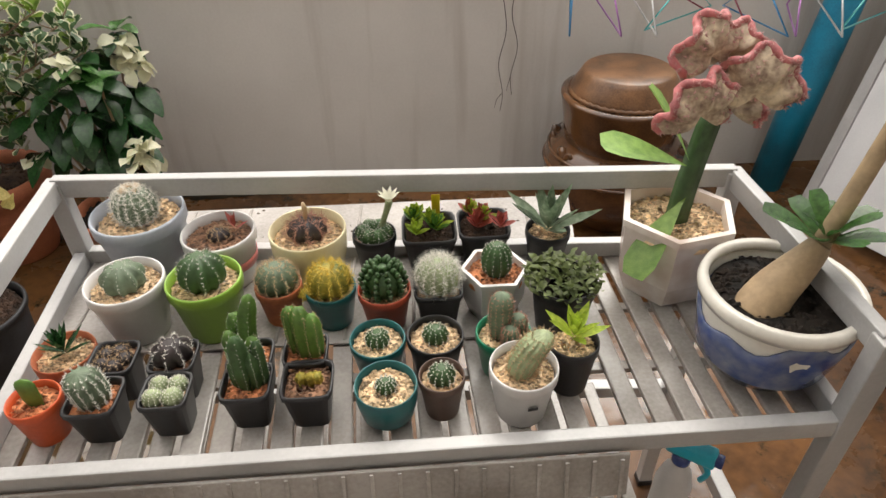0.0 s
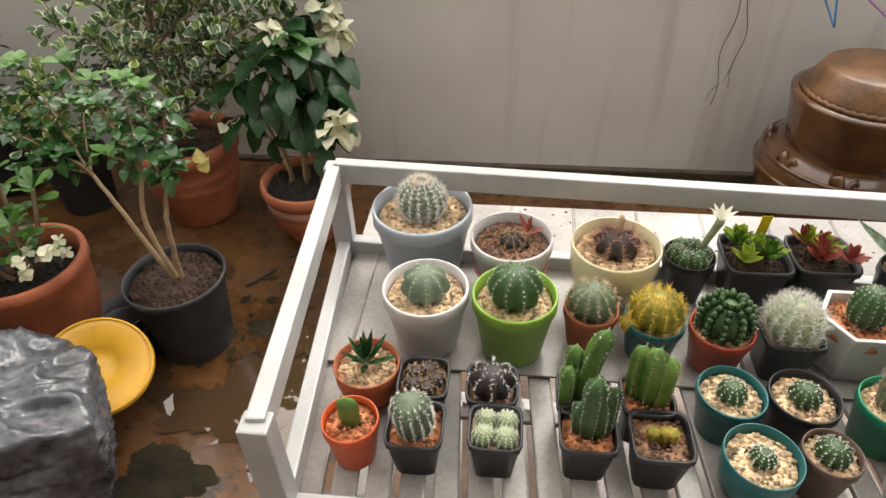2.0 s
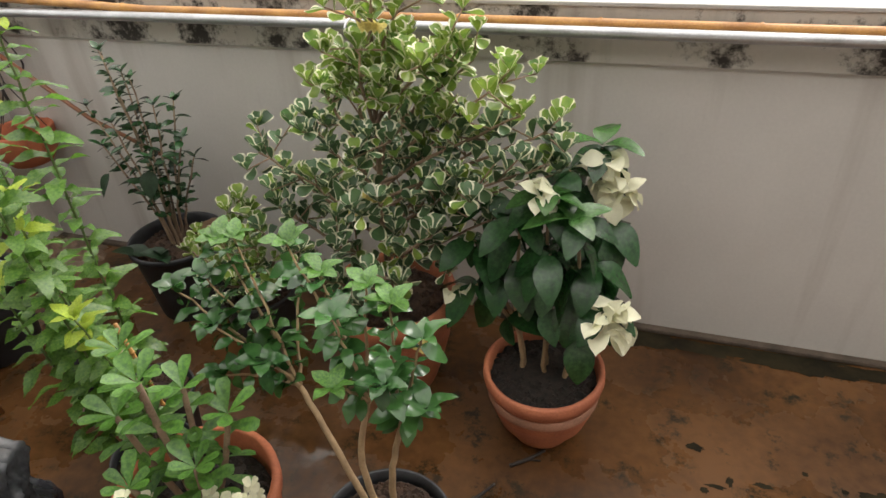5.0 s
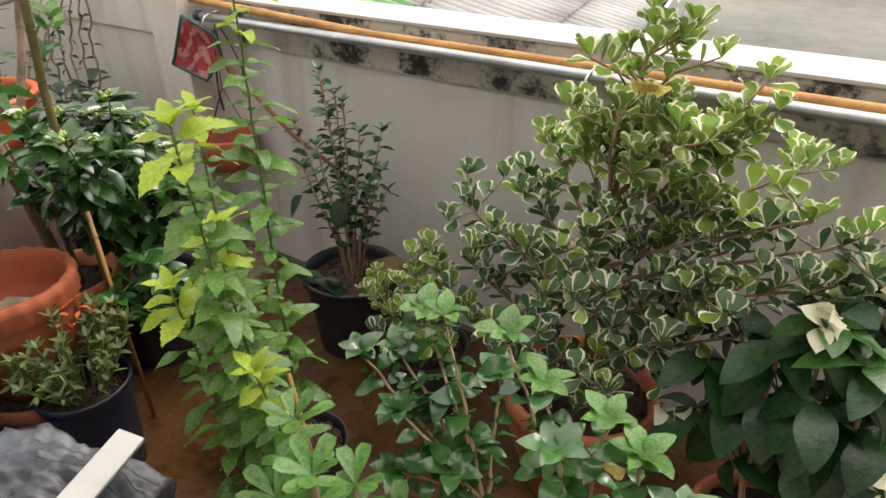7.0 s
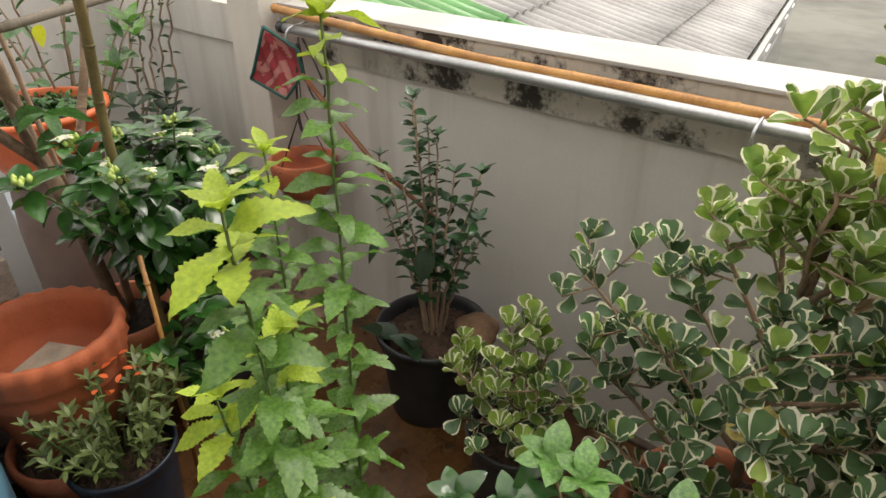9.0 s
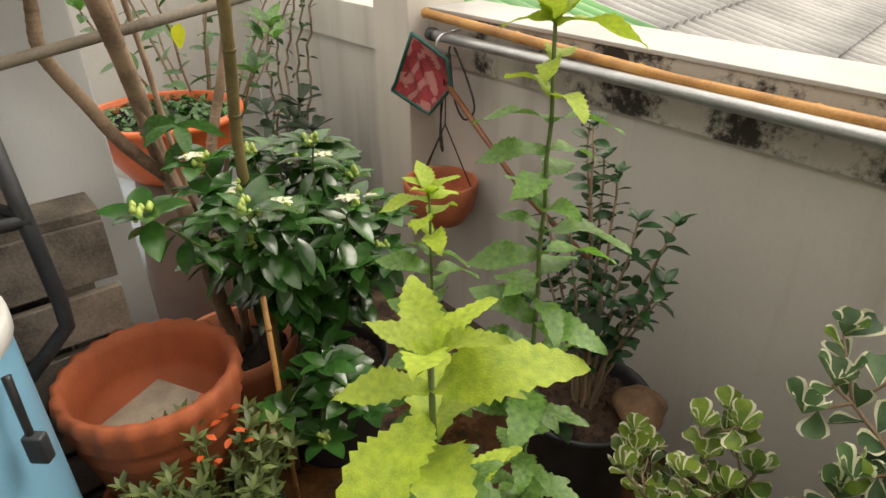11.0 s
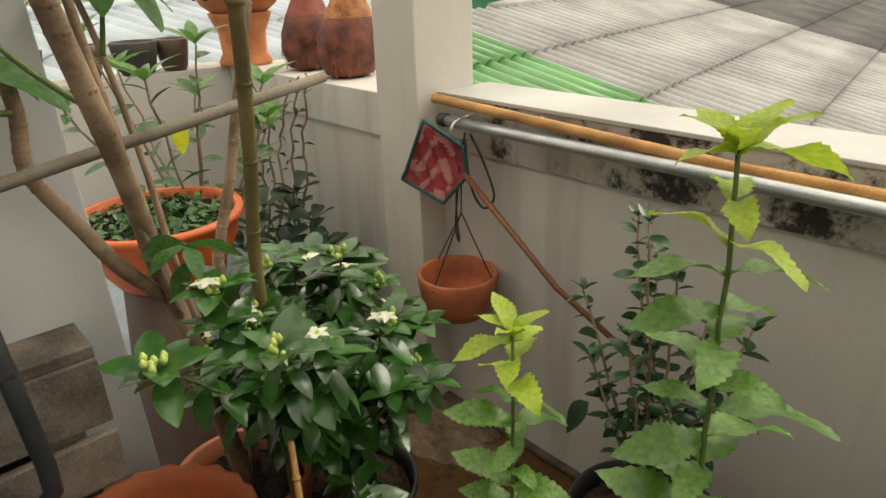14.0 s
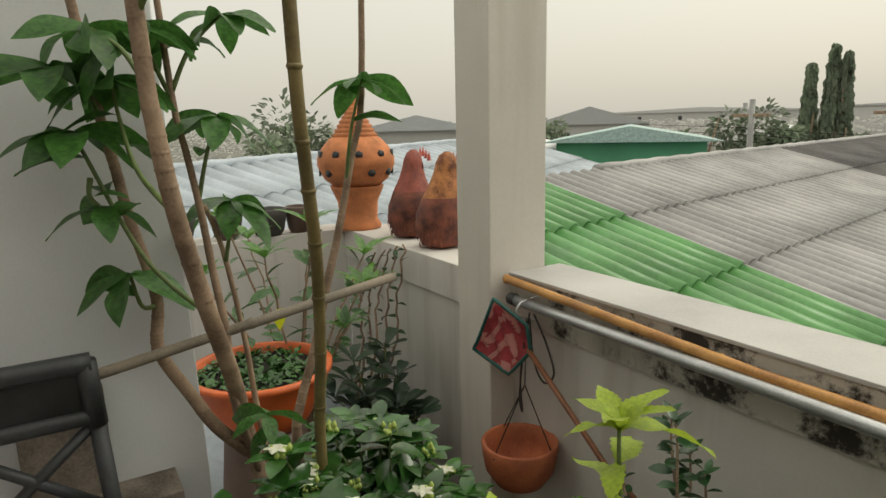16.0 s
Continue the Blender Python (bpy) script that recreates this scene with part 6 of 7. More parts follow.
tall_leafy((-0.08, 1.70, 0), "black pot with a tall leafy shoot of toothed bright green leaves", [([(-0.08, 1.70, 0.2), (-0.09, 1.71, 0.7), (-0.10, 1.72, 1.1), (-0.115, 1.735, 1.335)], 0.085, 0.030)], 41, (0.12, 0.22))
tall_leafy((0.07, 1.52, 0), "black pot with bushy toothed bright green shoots", [([(0.08, 1.50, 0.2), (0.08, 1.46, 0.7), (0.08, 1.425, 1.21)], 0.085, 0.022), ([(0.08, 1.47, 0.2), (-0.02, 1.46, 0.5), (-0.06, 1.44, 0.86)], 0.085, 0.026), ([(0.12, 1.47, 0.2), (0.2, 1.45, 0.5), (0.17, 1.42, 0.78)], 0.075, 0.022), ([(0.1, 1.49, 0.2), (0.03, 1.52, 0.55), (0.02, 1.5, 0.98)], 0.08, 0.022)], 42, (0.11, 0.22))
tall_leafy((-0.34, 1.78, 0), "black pot with a slim toothed-leaf shoot", [([(-0.34, 1.78, 0.2), (-0.35, 1.77, 0.6), (-0.36, 1.77, 1.06)], 0.085, 0.034)], 43, (0.11, 0.2))
st = thing("bamboo_stake", (0.12, 1.60, 0), "short split bamboo stake among the shoots", "stake")
part("cane", tubes([[(0, 0, 0, 0.006), (-0.05, -0.03, 0.62, 0.005)]], 6), BAMBOO, st)
for q in (0.25, 0.55, 0.85):
    part("node_ring", tubes([[(-0.05 * q, -0.03 * q, 0.62 * q - 0.003, 0.006), (-0.05 * q, -0.03 * q, 0.62 * q, 0.0072), (-0.05 * q, -0.03 * q, 0.62 * q + 0.003, 0.006)]], 8), BAMBOO, st)

# shrub with a stone in its black pot
o, z, g = big_pot((-0.44, 2.33, 0), 0.178, 0.31, BLACKP2, "black plastic pot with a dark small-leaved citrus shrub", "potted shrub", style="nursery", soil=SOIL_B, seed=51)
stems, spots = [], []
for tx, ty, tz in ((-0.22, 0.02, 0.80), (-0.14, 0.08, 0.98), (-0.08, 0.02, 1.0), (-0.02, 0.05, 0.90), (0.06, 0.03, 0.82), (0.14, 0.04, 0.84), (0.16, 0.0, 0.72), (-0.16, -0.03, 0.68), (0.05, -0.05, 0.66), (-0.1, 0.1, 0.9), (0.1, 0.1, 0.6), (-0.06, -0.05, 0.78)):
    pth = smooth_path([(tx * 0.15, ty * 0.2, z - 0.01), (tx * 0.35, ty * 0.5, z + (tz - z) * 0.4), (tx, ty, tz)], 0.006, 0.0025, 5, 0.004, g)
    stems.append(pth)
    spots += along(pth, 0.38, 0.018, g, 1, 0.95, 0.4, 0.052, 0.35, 0.6)
    spots += cluster((tx, ty, tz), 4, g, 0.042, 0.7)
stem_parts(stems, BARK, o)
stuff(part("foliage", leaves(spots, blade(0.5, "oval", 6, 0.25, 0.2)), LEAF_DARK, o))
leaf_parts([((-0.08 + 0.03 * k, -0.12 + 0.02 * (k % 3), z + 0.02), (g.uniform(-1, 1), -0.4, 0.5), 0.10, 0.3) for k in range(5)] + [((0.04, -0.06, 0.62), (0.2, -0.6, -0.8), 0.10, 0.2), ((-0.12, -0.08, 0.6), (-0.4, -0.6, -0.8), 0.09, 0.2)], blade(0.6, "ovate", 7), LEAF_SHADED, o, "big_leaf")
stn = thing("stone", (-0.315, 2.40, 0.305), "rough brown stone resting on the pot's soil", "stone")
bm = bmesh.new()
bmesh.ops.create_icosphere(bm, subdivisions=3, radius=0.06)
for v in bm.verts:
    v.co *= 1 + 0.3 * noise.noise(v.co * 22)
    v.co.x *= 1.15
    v.co.z *= 0.75
part("rock", bm, STONE, stn)

# yellow lid, dark pots and grey plastic bag
ydisc = thing("yellow_lid", (0.662, 1.145, 0.20), "yellow plastic drum lid leaning on a wrapped bundle", "lid")
bm = lathe([(0.02, 0.0), (0.125, 0.0), (0.138, 0.006), (0.14, 0.02), (0.134, 0.026), (0.12, 0.02), (0.06, 0.018), (0.055, 0.010), (0.02, 0.010)], 44)
bmesh.ops.transform(bm, matrix=pose(0, 0, 0, 24, 14, 20), verts=bm.verts)
part("disc", bm, YELLOWP, ydisc)
rimy = lathe([(0.134, 0.004), (0.1425, 0.006), (0.1445, 0.016), (0.141, 0.027), (0.134, 0.029)], 44, ring=True)
bmesh.ops.transform(rimy, matrix=pose(0, 0, 0, 24, 14, 20), verts=rimy.verts)
part("rim", rimy, YELLOWP, ydisc)
for px, py, pr in ((0.575, 1.415, 0.085), (0.60, 1.35, 0.09)):
    bp2 = thing("empty_pot", (px, py, 0), "stacked empty black nursery pot on its side", "flower pot", "stacked empty pots")
    bm = lathe([(pr * 0.7, 0), (pr * 0.95, 0.12), (pr, 0.125), (pr, 0.15), (pr * 0.92, 0.15), (pr * 0.66, 0.01)], 28)
    part("shell", bm, BLACKP, bp2)


def crumple(w, d, h, at, rot, seed, name, label, holder=None):
    bm = bmesh.new()
    bmesh.ops.create_icosphere(bm, subdivisions=6, radius=1.0)
    for v in bm.verts:
        c = v.co.copy()
        m = max(abs(c.x), abs(c.y), abs(c.z))
        c = c.lerp(c / m * 0.92, 0.6)
        c.x, c.y, c.z = c.x * w / 2, c.y * d / 2, c.z * h / 2
        sd = Vector((seed, seed * 2.3, 0))
        u = Vector((c.x * 9 + c.z * 5, c.y * 26 - c.z * 9, c.z * 12))
        fold = 0.045 * abs(noise.noise(c * 6 + sd)) + 0.016 * abs(noise.noise(u + sd)) + 0.011 * abs(noise.noise(u * 2.6 + sd * 3)) + 0.004 * abs(noise.noise(u * 6 + sd))
        v.co = c * (1 + 0.10 * noise.noise(c * 5 + sd)) - c.normalized() * fold * 1.5
    bmesh.ops.transform(bm, matrix=pose(0, 0, h / 2, *rot), verts=bm.verts)
    lowest = min(v.co.z for v in bm.verts)
    bmesh.ops.translate(bm, vec=(0, 0, -lowest), verts=bm.verts)
    ob = thing(name, at, label, "plastic bag")
    part("film", bm, GREYBAG, ob)
    return ob


crumple(0.56, 0.50, 0.46, (0.56, 0.88, 0), (0, 12, 35), 2, "plastic_bundle", "bundle wrapped in crumpled clear grey plastic")


# ---- the far corner ----
sack = crumple(0.50, 0.34, 0.53, (-0.25, 1.17, 0), (0, 8, 20), 7, "black_sack", "full glossy grey-black sack with a white band")
part("band", boxed((0.06, 0.30, 0.012), (0.14, 0.02, 0.520), (0, 14, 20), 0.003), POT_WHITE, sack, "white woven band")

# small flowering shrub
o, z, g = big_pot((-0.66, 1.455, 0), 0.125, 0.33, M("blue_black_plastic", (0.012, 0.018, 0.032), 0.4, 0.3, 12, 0.1), "dark blue-black pot with a small narrow-leaved flowering shrub", "potted shrub", style="nursery", soil=SOIL_B, seed=61)
stems, spots = [], []
for k in range(60):
    a, q = g.uniform(0, 6.28), 0.17 * math.sqrt(g.random())
    tz = z + 0.27 - q * 0.5 + g.uniform(-0.06, 0.03)
    pth = smooth_path([(q * 0.3 * math.cos(a), q * 0.3 * math.sin(a), z - 0.01), (q * 0.7 * math.cos(a), q * 0.7 * math.sin(a), (z + tz) / 2), (q * math.cos(a), q * math.sin(a), tz)], 0.0035, 0.002, 3)
    stems.append(pth)
    spots += along(pth, 0.35, 0.018, g, 1, 0.9, 0.5, 0.034, 0.3, 0.5) + cluster(pth[-1], 5, g, 0.032, 0.7)
stem_parts(stems, STEM_G, o, 5)
stuff(part("foliage", leaves(spots, blade(0.34, "lance", 5, 0.2, 0.15)), LEAF_OLIVE, o))
leaf_parts([((g.uniform(-0.1, 0.1), g.uniform(-0.02, 0.12), z + 0.27), (g.uniform(-1, 1), g.uniform(-1, 1), 0.5), 0.022, 0) for _ in range(14)], blade(0.6, "oval", 4), PETAL_RED, o, "red_petal")
leaf_parts([((-0.10 + g.uniform(-0.05, 0.05), -0.1 + g.uniform(-0.04, 0.04), z + 0.12 + g.uniform(-0.05, 0.05)), (g.uniform(-1, 1), -1, g.uniform(-1, 0.5)), 0.024, 0) for _ in range(12)], blade(0.4, "oval", 4), PETAL_Y, o, "dry_petal")

# stacked terracotta tubs
low_tub, z, g = big_pot((-0.845, 1.425, 0), 0.165, 0.285, TERRA_W, "weathered terracotta tub under another", "flower pot", "terracotta_tub", style="banded", soil=SOIL_B, fill=0.96, seed=71)
tub = thing("terracotta_tub", (-0.845, 1.425, 0.285), "empty orange terracotta tub with a thumbed rim and a tile inside", "flower pot")
bm = lathe([(0.10, 0), (0.115, 0.005), (0.150, 0.16), (0.156, 0.20), (0.163, 0.21), (0.158, 0.225), (0.166, 0.25), (0.175, 0.262), (0.171, 0.285), (0.178, 0.30), (0.174, 0.325), (0.160, 0.328), (0.150, 0.30), (0.143, 0.235), (0.137, 0.205), (0.04, 0.20)], 120)
for v in bm.verts:
    if v.co.z > 0.25:
        a = math.atan2(v.co.y, v.co.x)
        v.co.z += 0.0015 * math.sin(22 * a)
        if v.co.xy.length > 0.165:
            v.co.xy *= 1 + 0.018 * math.sin(22 * a)
part("shell", bm, M("bright_terracotta", (0.37, 0.095, 0.036), 0.75, 0.25, 7, 0.2), tub)
part("tile", boxed((0.17, 0.17, 0.012), (0.01, -0.01, 0.212), (2, -3, 25), 0.003), M("pale_dusty_tile", (0.42, 0.36, 0.28), 0.8), tub, "pale square tile")

# blue drum with black clamp
drum = thing("blue_drum", (-0.745, 1.06, 0), "pale blue plastic drum with a white lid and black clamp", "drum")
part("shell", lathe([(0.165, 0), (0.178, 0.015), (0.185, 0.4), (0.18, 0.84), (0.172, 0.87)], 44), BLUEP, drum)
part("lid", lathe([(0.182, 0.862), (0.187, 0.868), (0.187, 0.895), (0.178, 0.902), (0.165, 0.893), (0.02, 0.890)], 44), POT_WHITE, drum, "white lid")
cl = part("clamp", tubes([smooth_path([(0.12, 0.155, 0.85), (0.138, 0.155, 0.81), (0.150, 0.155, 0.75)], 0.007, 0.006)]), BLACKP, drum)
part("latch", boxed((0.03, 0.02, 0.05), (0.153, 0.158, 0.735), (0, 0, 48), 0.004), BLACKP2, cl)

# grey pallet boards against the partition
pal = thing("wooden_pallet", (-1.115, 1.19, 0), "grey weathered wooden pallet standing against the partition", "pallet")
for zc, hh, dx in ((0.13, 0.10, 0), (0.26, 0.10, 0.0), (0.39, 0.10, 0), (0.53, 0.105, 0.0), (0.66, 0.105, 0.004), (0.80, 0.13, 0.0)):
    part("board", boxed((0.022, 0.56, hh), (0.075 + dx, -0.02, zc), (0, 0, 0), 0.003), OLDWOOD, pal, smooth=False)
for yy in (-0.24, -0.02, 0.18):
    part("bearer", boxed((0.07, 0.07, 0.86), (0.028, yy, 0.43), (0, 0, 0), 0.004), OLDWOOD, pal, smooth=False)
part("top_board", boxed((0.115, 0.56, 0.022), (0.02, -0.02, 0.876), (0, 0, 0), 0.003), OLDWOOD, pal, smooth=False)
part("back_board", boxed((0.02, 0.16, 1.12), (-0.02, 0.06, 0.56), (0, 0, 0), 0.003), OLDWOOD, pal, smooth=False)

# folded black plastic chair
chair = thing("folding_chair", (0, 0, 0), "folded black plastic chair with a cross-braced back", "chair")


def stile(z, u):
    """Point of the chair's leaning back at height z, u = 0 at one side and 1 at the other."""
    x = -0.97 + 0.03 * z if z > 0.7 else -0.955 - 0.02 * (0.7 - z)
    y = 1.328 - 0.052 * (z - 0.74) if z > 0.7 else 1.2 + 0.125 * max(0, (z - 0.58) / 0.12)
    return (x, y - 0.43 * u, z)


for u in (0, 1):
    part("leg", tubes([[(*stile(z, u), 0.015) for z in (0.0, 0.3, 0.55, 0.58, 0.65, 0.7, 0.76, 0.9, 1.13)]], 8), BLACKP2, chair)
for z0, z1, nm in ((1.222, 1.252, "top_rail"), (1.125, 1.15, "back_rail"), (0.93, 0.955, "back_rail")):
    part(nm, tubes([[(*stile((z0 + z1) / 2, u), (z1 - z0) * 0.62) for u in (-0.02, 0.05, 0.5, 0.95, 1.02)]], 10), BLACKP2, chair)
for u in (0, 1):
    part("panel_side", tubes([[(*stile(z, u), 0.018) for z in (1.12, 1.2, 1.242)]], 10), BLACKP2, chair)
c_ = stile(1.19, 0.5)
part("back_panel", boxed((0.008, 0.43, 0.105), c_, (0, 2, 0), 0.003), BLACKP, chair)
for u in (0.02, 0.52):
    part("brace", tubes([[(*stile(1.12, u), 0.010), (*stile(0.955, u + 0.46), 0.010)]], 6), BLACKP2, chair)
    part("brace", tubes([[(*stile(0.955, u), 0.010), (*stile(1.12, u + 0.46), 0.010)]], 6), BLACKP2, chair)

# orange-jasmine bush
o, z, g = big_pot((-1.00, 1.90, 0), 0.17, 0.32, BLACKP2, "black pot with a flowering orange-jasmine bush", "potted shrub", style="nursery", soil=SOIL_B, seed=81)
stems, spots, buds = [], [], []
tipsj = []
for k in range(34):
    a, q = g.uniform(0, 6.28), math.sqrt(g.random())
    tx, ty = 0.0 + 0.28 * q * math.cos(a), -0.04 + 0.24 * q * math.sin(a)
    tipsj.append((tx, ty, 0.94 - 0.22 * q * q + g.uniform(-0.16, 0.02)))
tipsj += [(0.30, -0.20, 0.93), (0.25, -0.26, 0.86), (0.18, -0.30, 0.95), (0.34, -0.18, 0.58), (0.38, -0.16, 0.50), (0.33, -0.28, 0.5), (0.38, -0.22, 0.42), (0.1, -0.22, 0.9), (0.40, -0.12, 0.46)]
NEAR_BLOOMS = [(0.30, -0.44, 0.99), (0.146, -0.244, 0.91), (0.34, -0.29, 0.97), (0.133, -0.289, 0.99), (0.165, -0.063, 0.99), (0.25, -0.03, 0.87)]
for tx, ty, tz in tipsj + NEAR_BLOOMS:
    s0 = z + g.uniform(0, 0.15)
    pth = smooth_path([(tx * 0.1, ty * 0.1, s0), (tx * 0.55, ty * 0.55, s0 + (tz - s0) * 0.6), (tx, ty, tz)], 0.005, 0.002, 4, 0.006, g)
    stems.append(pth)
    spots += along(pth, 0.4, 0.034, g, 2, 0.95, 0.1, 0.078, 0.35, 0.6) + cluster((tx, ty, tz), 6, g, 0.072, 0.15)
    if g.random() < 0.6 or (tx, ty, tz) in NEAR_BLOOMS:
        buds.append((tx, ty, tz))
stem_parts(stems, STEM_G, o, 6)
stuff(part("foliage", leaves(spots, blade(0.52, "oval", 7, 0.25, 0.25)), LEAF_JAS, o))
for k, b in enumerate(buds):
    bb = []
    for _ in range(9):
        c = Vector(b) + Vector((g.uniform(-0.016, 0.016), g.uniform(-0.016, 0.016), g.uniform(0, 0.026)))
        bb.append([(c.x, c.y, c.z - 0.007, 0.003), (c.x, c.y, c.z, 0.0062), (c.x, c.y, c.z + 0.008, 0.002)])
    part("bud", tubes(bb, 6), BUD_G, o, "pale green buds")
    if k % 2 == 0:
        part("flower", leaves([((b[0] + dx, b[1] - 0.01, b[2] + 0.022 + dx * 0.4), (math.cos(q + 40 * dx), math.sin(q + 40 * dx), 0.35), 0.021, 0) for dx in (-0.014, 0.012) for q in (0, 1.26, 2.5, 3.77, 5.0)], blade(0.6, "oval", 4, 0.2, 0.3)), PETAL_W, o, "white five-petalled flower")
cane = thing("bamboo_stake", (-0.72, 1.64, 0), "slim tan cane in the jasmine bush", "stake")
part("cane", tubes([[(0, 0, 0, 0.007), (-0.01, 0.0, 0.75, 0.006)]], 8), BAMBOO, cane)
for q in (0.3, 0.6, 0.9):
    part("node_ring", tubes([[(-0.01 * q, 0, 0.75 * q - 0.003, 0.007), (-0.01 * q, 0, 0.75 * q, 0.0082), (-0.01 * q, 0, 0.75 * q + 0.003, 0.007)]], 8), BAMBOO, cane)

# bare-trunked tree in a terracotta tub
o, z, g = big_pot((-1.14, 1.70, 0), 0.16, 0.38, TERRA_W, "terracotta tub with a branching grey-barked tree", "potted tree", "potted_tree", style="plain", seed=91)
W = lambda *p: tuple((q[0] + 1.14, q[1] - 1.70, q[2]) for q in p)
trunks = [smooth_path(W((-1.14, 1.70, 0.34), (-1.12, 1.665, 0.6), (-1.10, 1.64, 0.754), (-1.09, 1.60, 0.955), (-1.03, 1.572, 1.085), (-0.95, 1.54, 1.19), (-0.88, 1.505, 1.30), (-0.84, 1.470, 1.44), (-0.81, 1.449, 1.543), (-0.80, 1.436, 1.648), (-0.80, 1.43, 1.74), (-0.80, 1.41, 2.3)), 0.029, 0.018, 4),
          smooth_path(W((-1.095, 1.605, 0.90), (-1.06, 1.53, 1.00), (-1.05, 1.483, 1.092), (-1.05, 1.443, 1.17), (-1.05, 1.432, 1.215), (-1.05, 1.441, 1.287), (-1.05, 1.434, 1.35), (-1.05, 1.41, 1.461), (-1.05, 1.395, 1.565), (-1.05, 1.38, 1.663), (-1.06, 1.33, 2.1)), 0.021, 0.012, 4),
          smooth_path(W((-1.16, 1.74, 0.34), (-1.15, 1.732, 0.852), (-1.15, 1.748, 0.96), (-1.15, 1.79, 1.085), (-1.15, 1.83, 1.235), (-1.15, 1.87, 1.37), (-1.15, 1.918, 1.564), (-1.15, 1.95, 1.706), (-1.15, 1.97, 2.2)), 0.019, 0.010, 4),
          smooth_path(W((-1.09, 1.62, 0.85), (-1.02, 1.56, 1.10), (-1.0, 1.557, 1.223), (-1.0, 1.542, 1.353), (-1.0, 1.529, 1.483), (-1.0, 1.514, 1.588), (-1.0, 1.498, 1.704), (-1.0, 1.48, 2.1)), 0.013, 0.008, 4),
          smooth_path(W((-1.12, 1.66, 0.78), (-1.1, 1.629, 1.011), (-1.1, 1.619, 1.138), (-1.1, 1.601, 1.283), (-1.1, 1.581, 1.397), (-1.04, 1.545, 1.48)), 0.010, 0.007, 4)]
knots = []
for pth in trunks[:3]:
    for k in range(2, len(pth) - 1, 1):
        x0, y0, z0, r0 = pth[k]
        if g.random() < 0.55:
            knots.append([(x0, y0, z0 - 0.006, r0 * 1.0), (x0, y0, z0, r0 * 1.14), (x0, y0, z0 + 0.006, r0 * 1.0)])
trunks = [[(p[0], p[1], p[2], p[3] * 0.7) for p in t] for t in trunks]
stem_parts(trunks, BARK, o, 12, "trunk")
stuff(part("scarred_bark", tubes([[(p[0], p[1], p[2], p[3] * 0.66) for p in t] for t in knots], 10), BARK, o))
spots, twigs = [], []
LANCE = blade(0.48, "oval", 9, 0.25, 0.4, wave=0.02)
for path_, n, size in ((((-0.88, 1.505, 1.30), (-0.95, 1.42, 1.40), (-1.0, 1.35, 1.58), (-1.0, 1.335, 1.63)), 8, 0.125),
                       (((-0.83, 1.46, 1.49), (-0.92, 1.42, 1.56), (-0.97, 1.405, 1.65), (-0.98, 1.40, 1.72)), 7, 0.115),
                       (((-1.05, 1.44, 1.29), (-1.02, 1.41, 1.30), (-1.0, 1.394, 1.37)), 5, 0.125),
                       (((-1.0, 1.35, 1.55), (-0.99, 1.345, 1.52), (-0.98, 1.36, 1.50)), 4, 0.11),
                       (((-1.0, 1.527, 1.49), (-1.0, 1.55, 1.58), (-1.0, 1.576, 1.655)), 7, 0.115),
                       (((-1.1, 1.59, 1.35), (-1.1, 1.605, 1.42), (-1.1, 1.612, 1.48)), 8, 0.125),
                       (((-1.15, 1.90, 1.50), (-1.12, 1.905, 1.62), (-1.1, 1.93, 1.735)), 6, 0.125),
                       (((-0.80, 1.43, 1.70), (-0.88, 1.41, 1.76), (-0.95, 1.37, 1.80)), 7, 0.125),
                       (((-1.05, 1.38, 1.66), (-1.02, 1.36, 1.70), (-1.0, 1.31, 1.74)), 7, 0.125),
                       (((-1.0, 1.50, 1.68), (-1.0, 1.47, 1.76), (-0.98, 1.45, 1.81)), 7, 0.125),
                       (((-1.0, 1.50, 1.70), (-1.0, 1.54, 1.78), (-1.0, 1.60, 1.84)), 7, 0.115),
                       (((-1.1, 1.66, 0.95), (-1.0, 1.63, 1.0), (-0.95, 1.61, 1.05)), 5, 0.09),
                       (((-0.80, 1.43, 1.80), (-0.72, 1.47, 1.90), (-0.66, 1.50, 1.95)), 6, 0.11)):
    pth = smooth_path(W(*path_), 0.0055, 0.003, 5)
    twigs.append(pth)
    spots += along(pth, 0.6, 0.07, g, 1, 0.8, 0.2, size * 0.8, 0.3, 0.5) + [(p, d, q, g.uniform(-0.9, 0.9)) for p, d, q, tw in cluster(pth[-1], n, g, size, -0.45)]
stem_parts(twigs, STEM_G, o, 6, "twig")
leaf_parts(spots, LANCE, leafmat("tree_leaf", (0.075, 0.19, 0.04), (0.035, 0.10, 0.022), 0.3, 0.4), o)

stk = thing("bamboo_stake", (-0.97, 1.745, 0), "tall green-brown bamboo stake standing in the bush", "stake")
cane_ = smooth_path([(0, 0, 0), (0.02, -0.01, 0.5), (0.055, -0.035, 0.95), (0.13, -0.05, 1.20), (0.21, -0.075, 1.40), (0.27, -0.105, 1.56), (0.31, -0.127, 1.72), (0.36, -0.15, 2.2)], 0.0125, 0.0105, 5)
part("cane", tubes([cane_], 10), BAMBOO_S, stk)
for k in range(3, len(cane_) - 1, 3):
    x0, y0, z0, r0 = cane_[k]
    part("node_ring", tubes([[(x0, y0, z0 - 0.005, r0 * 1.02), (x0, y0, z0, r0 * 1.2), (x0, y0, z0 + 0.005, r0 * 1.02)]], 10), BAMBOO_S, stk)
hp = thing("horizontal_pole", (-1.003, 1.945, 1.283), "weathered grey bamboo pole tied across the trunks", "pole")
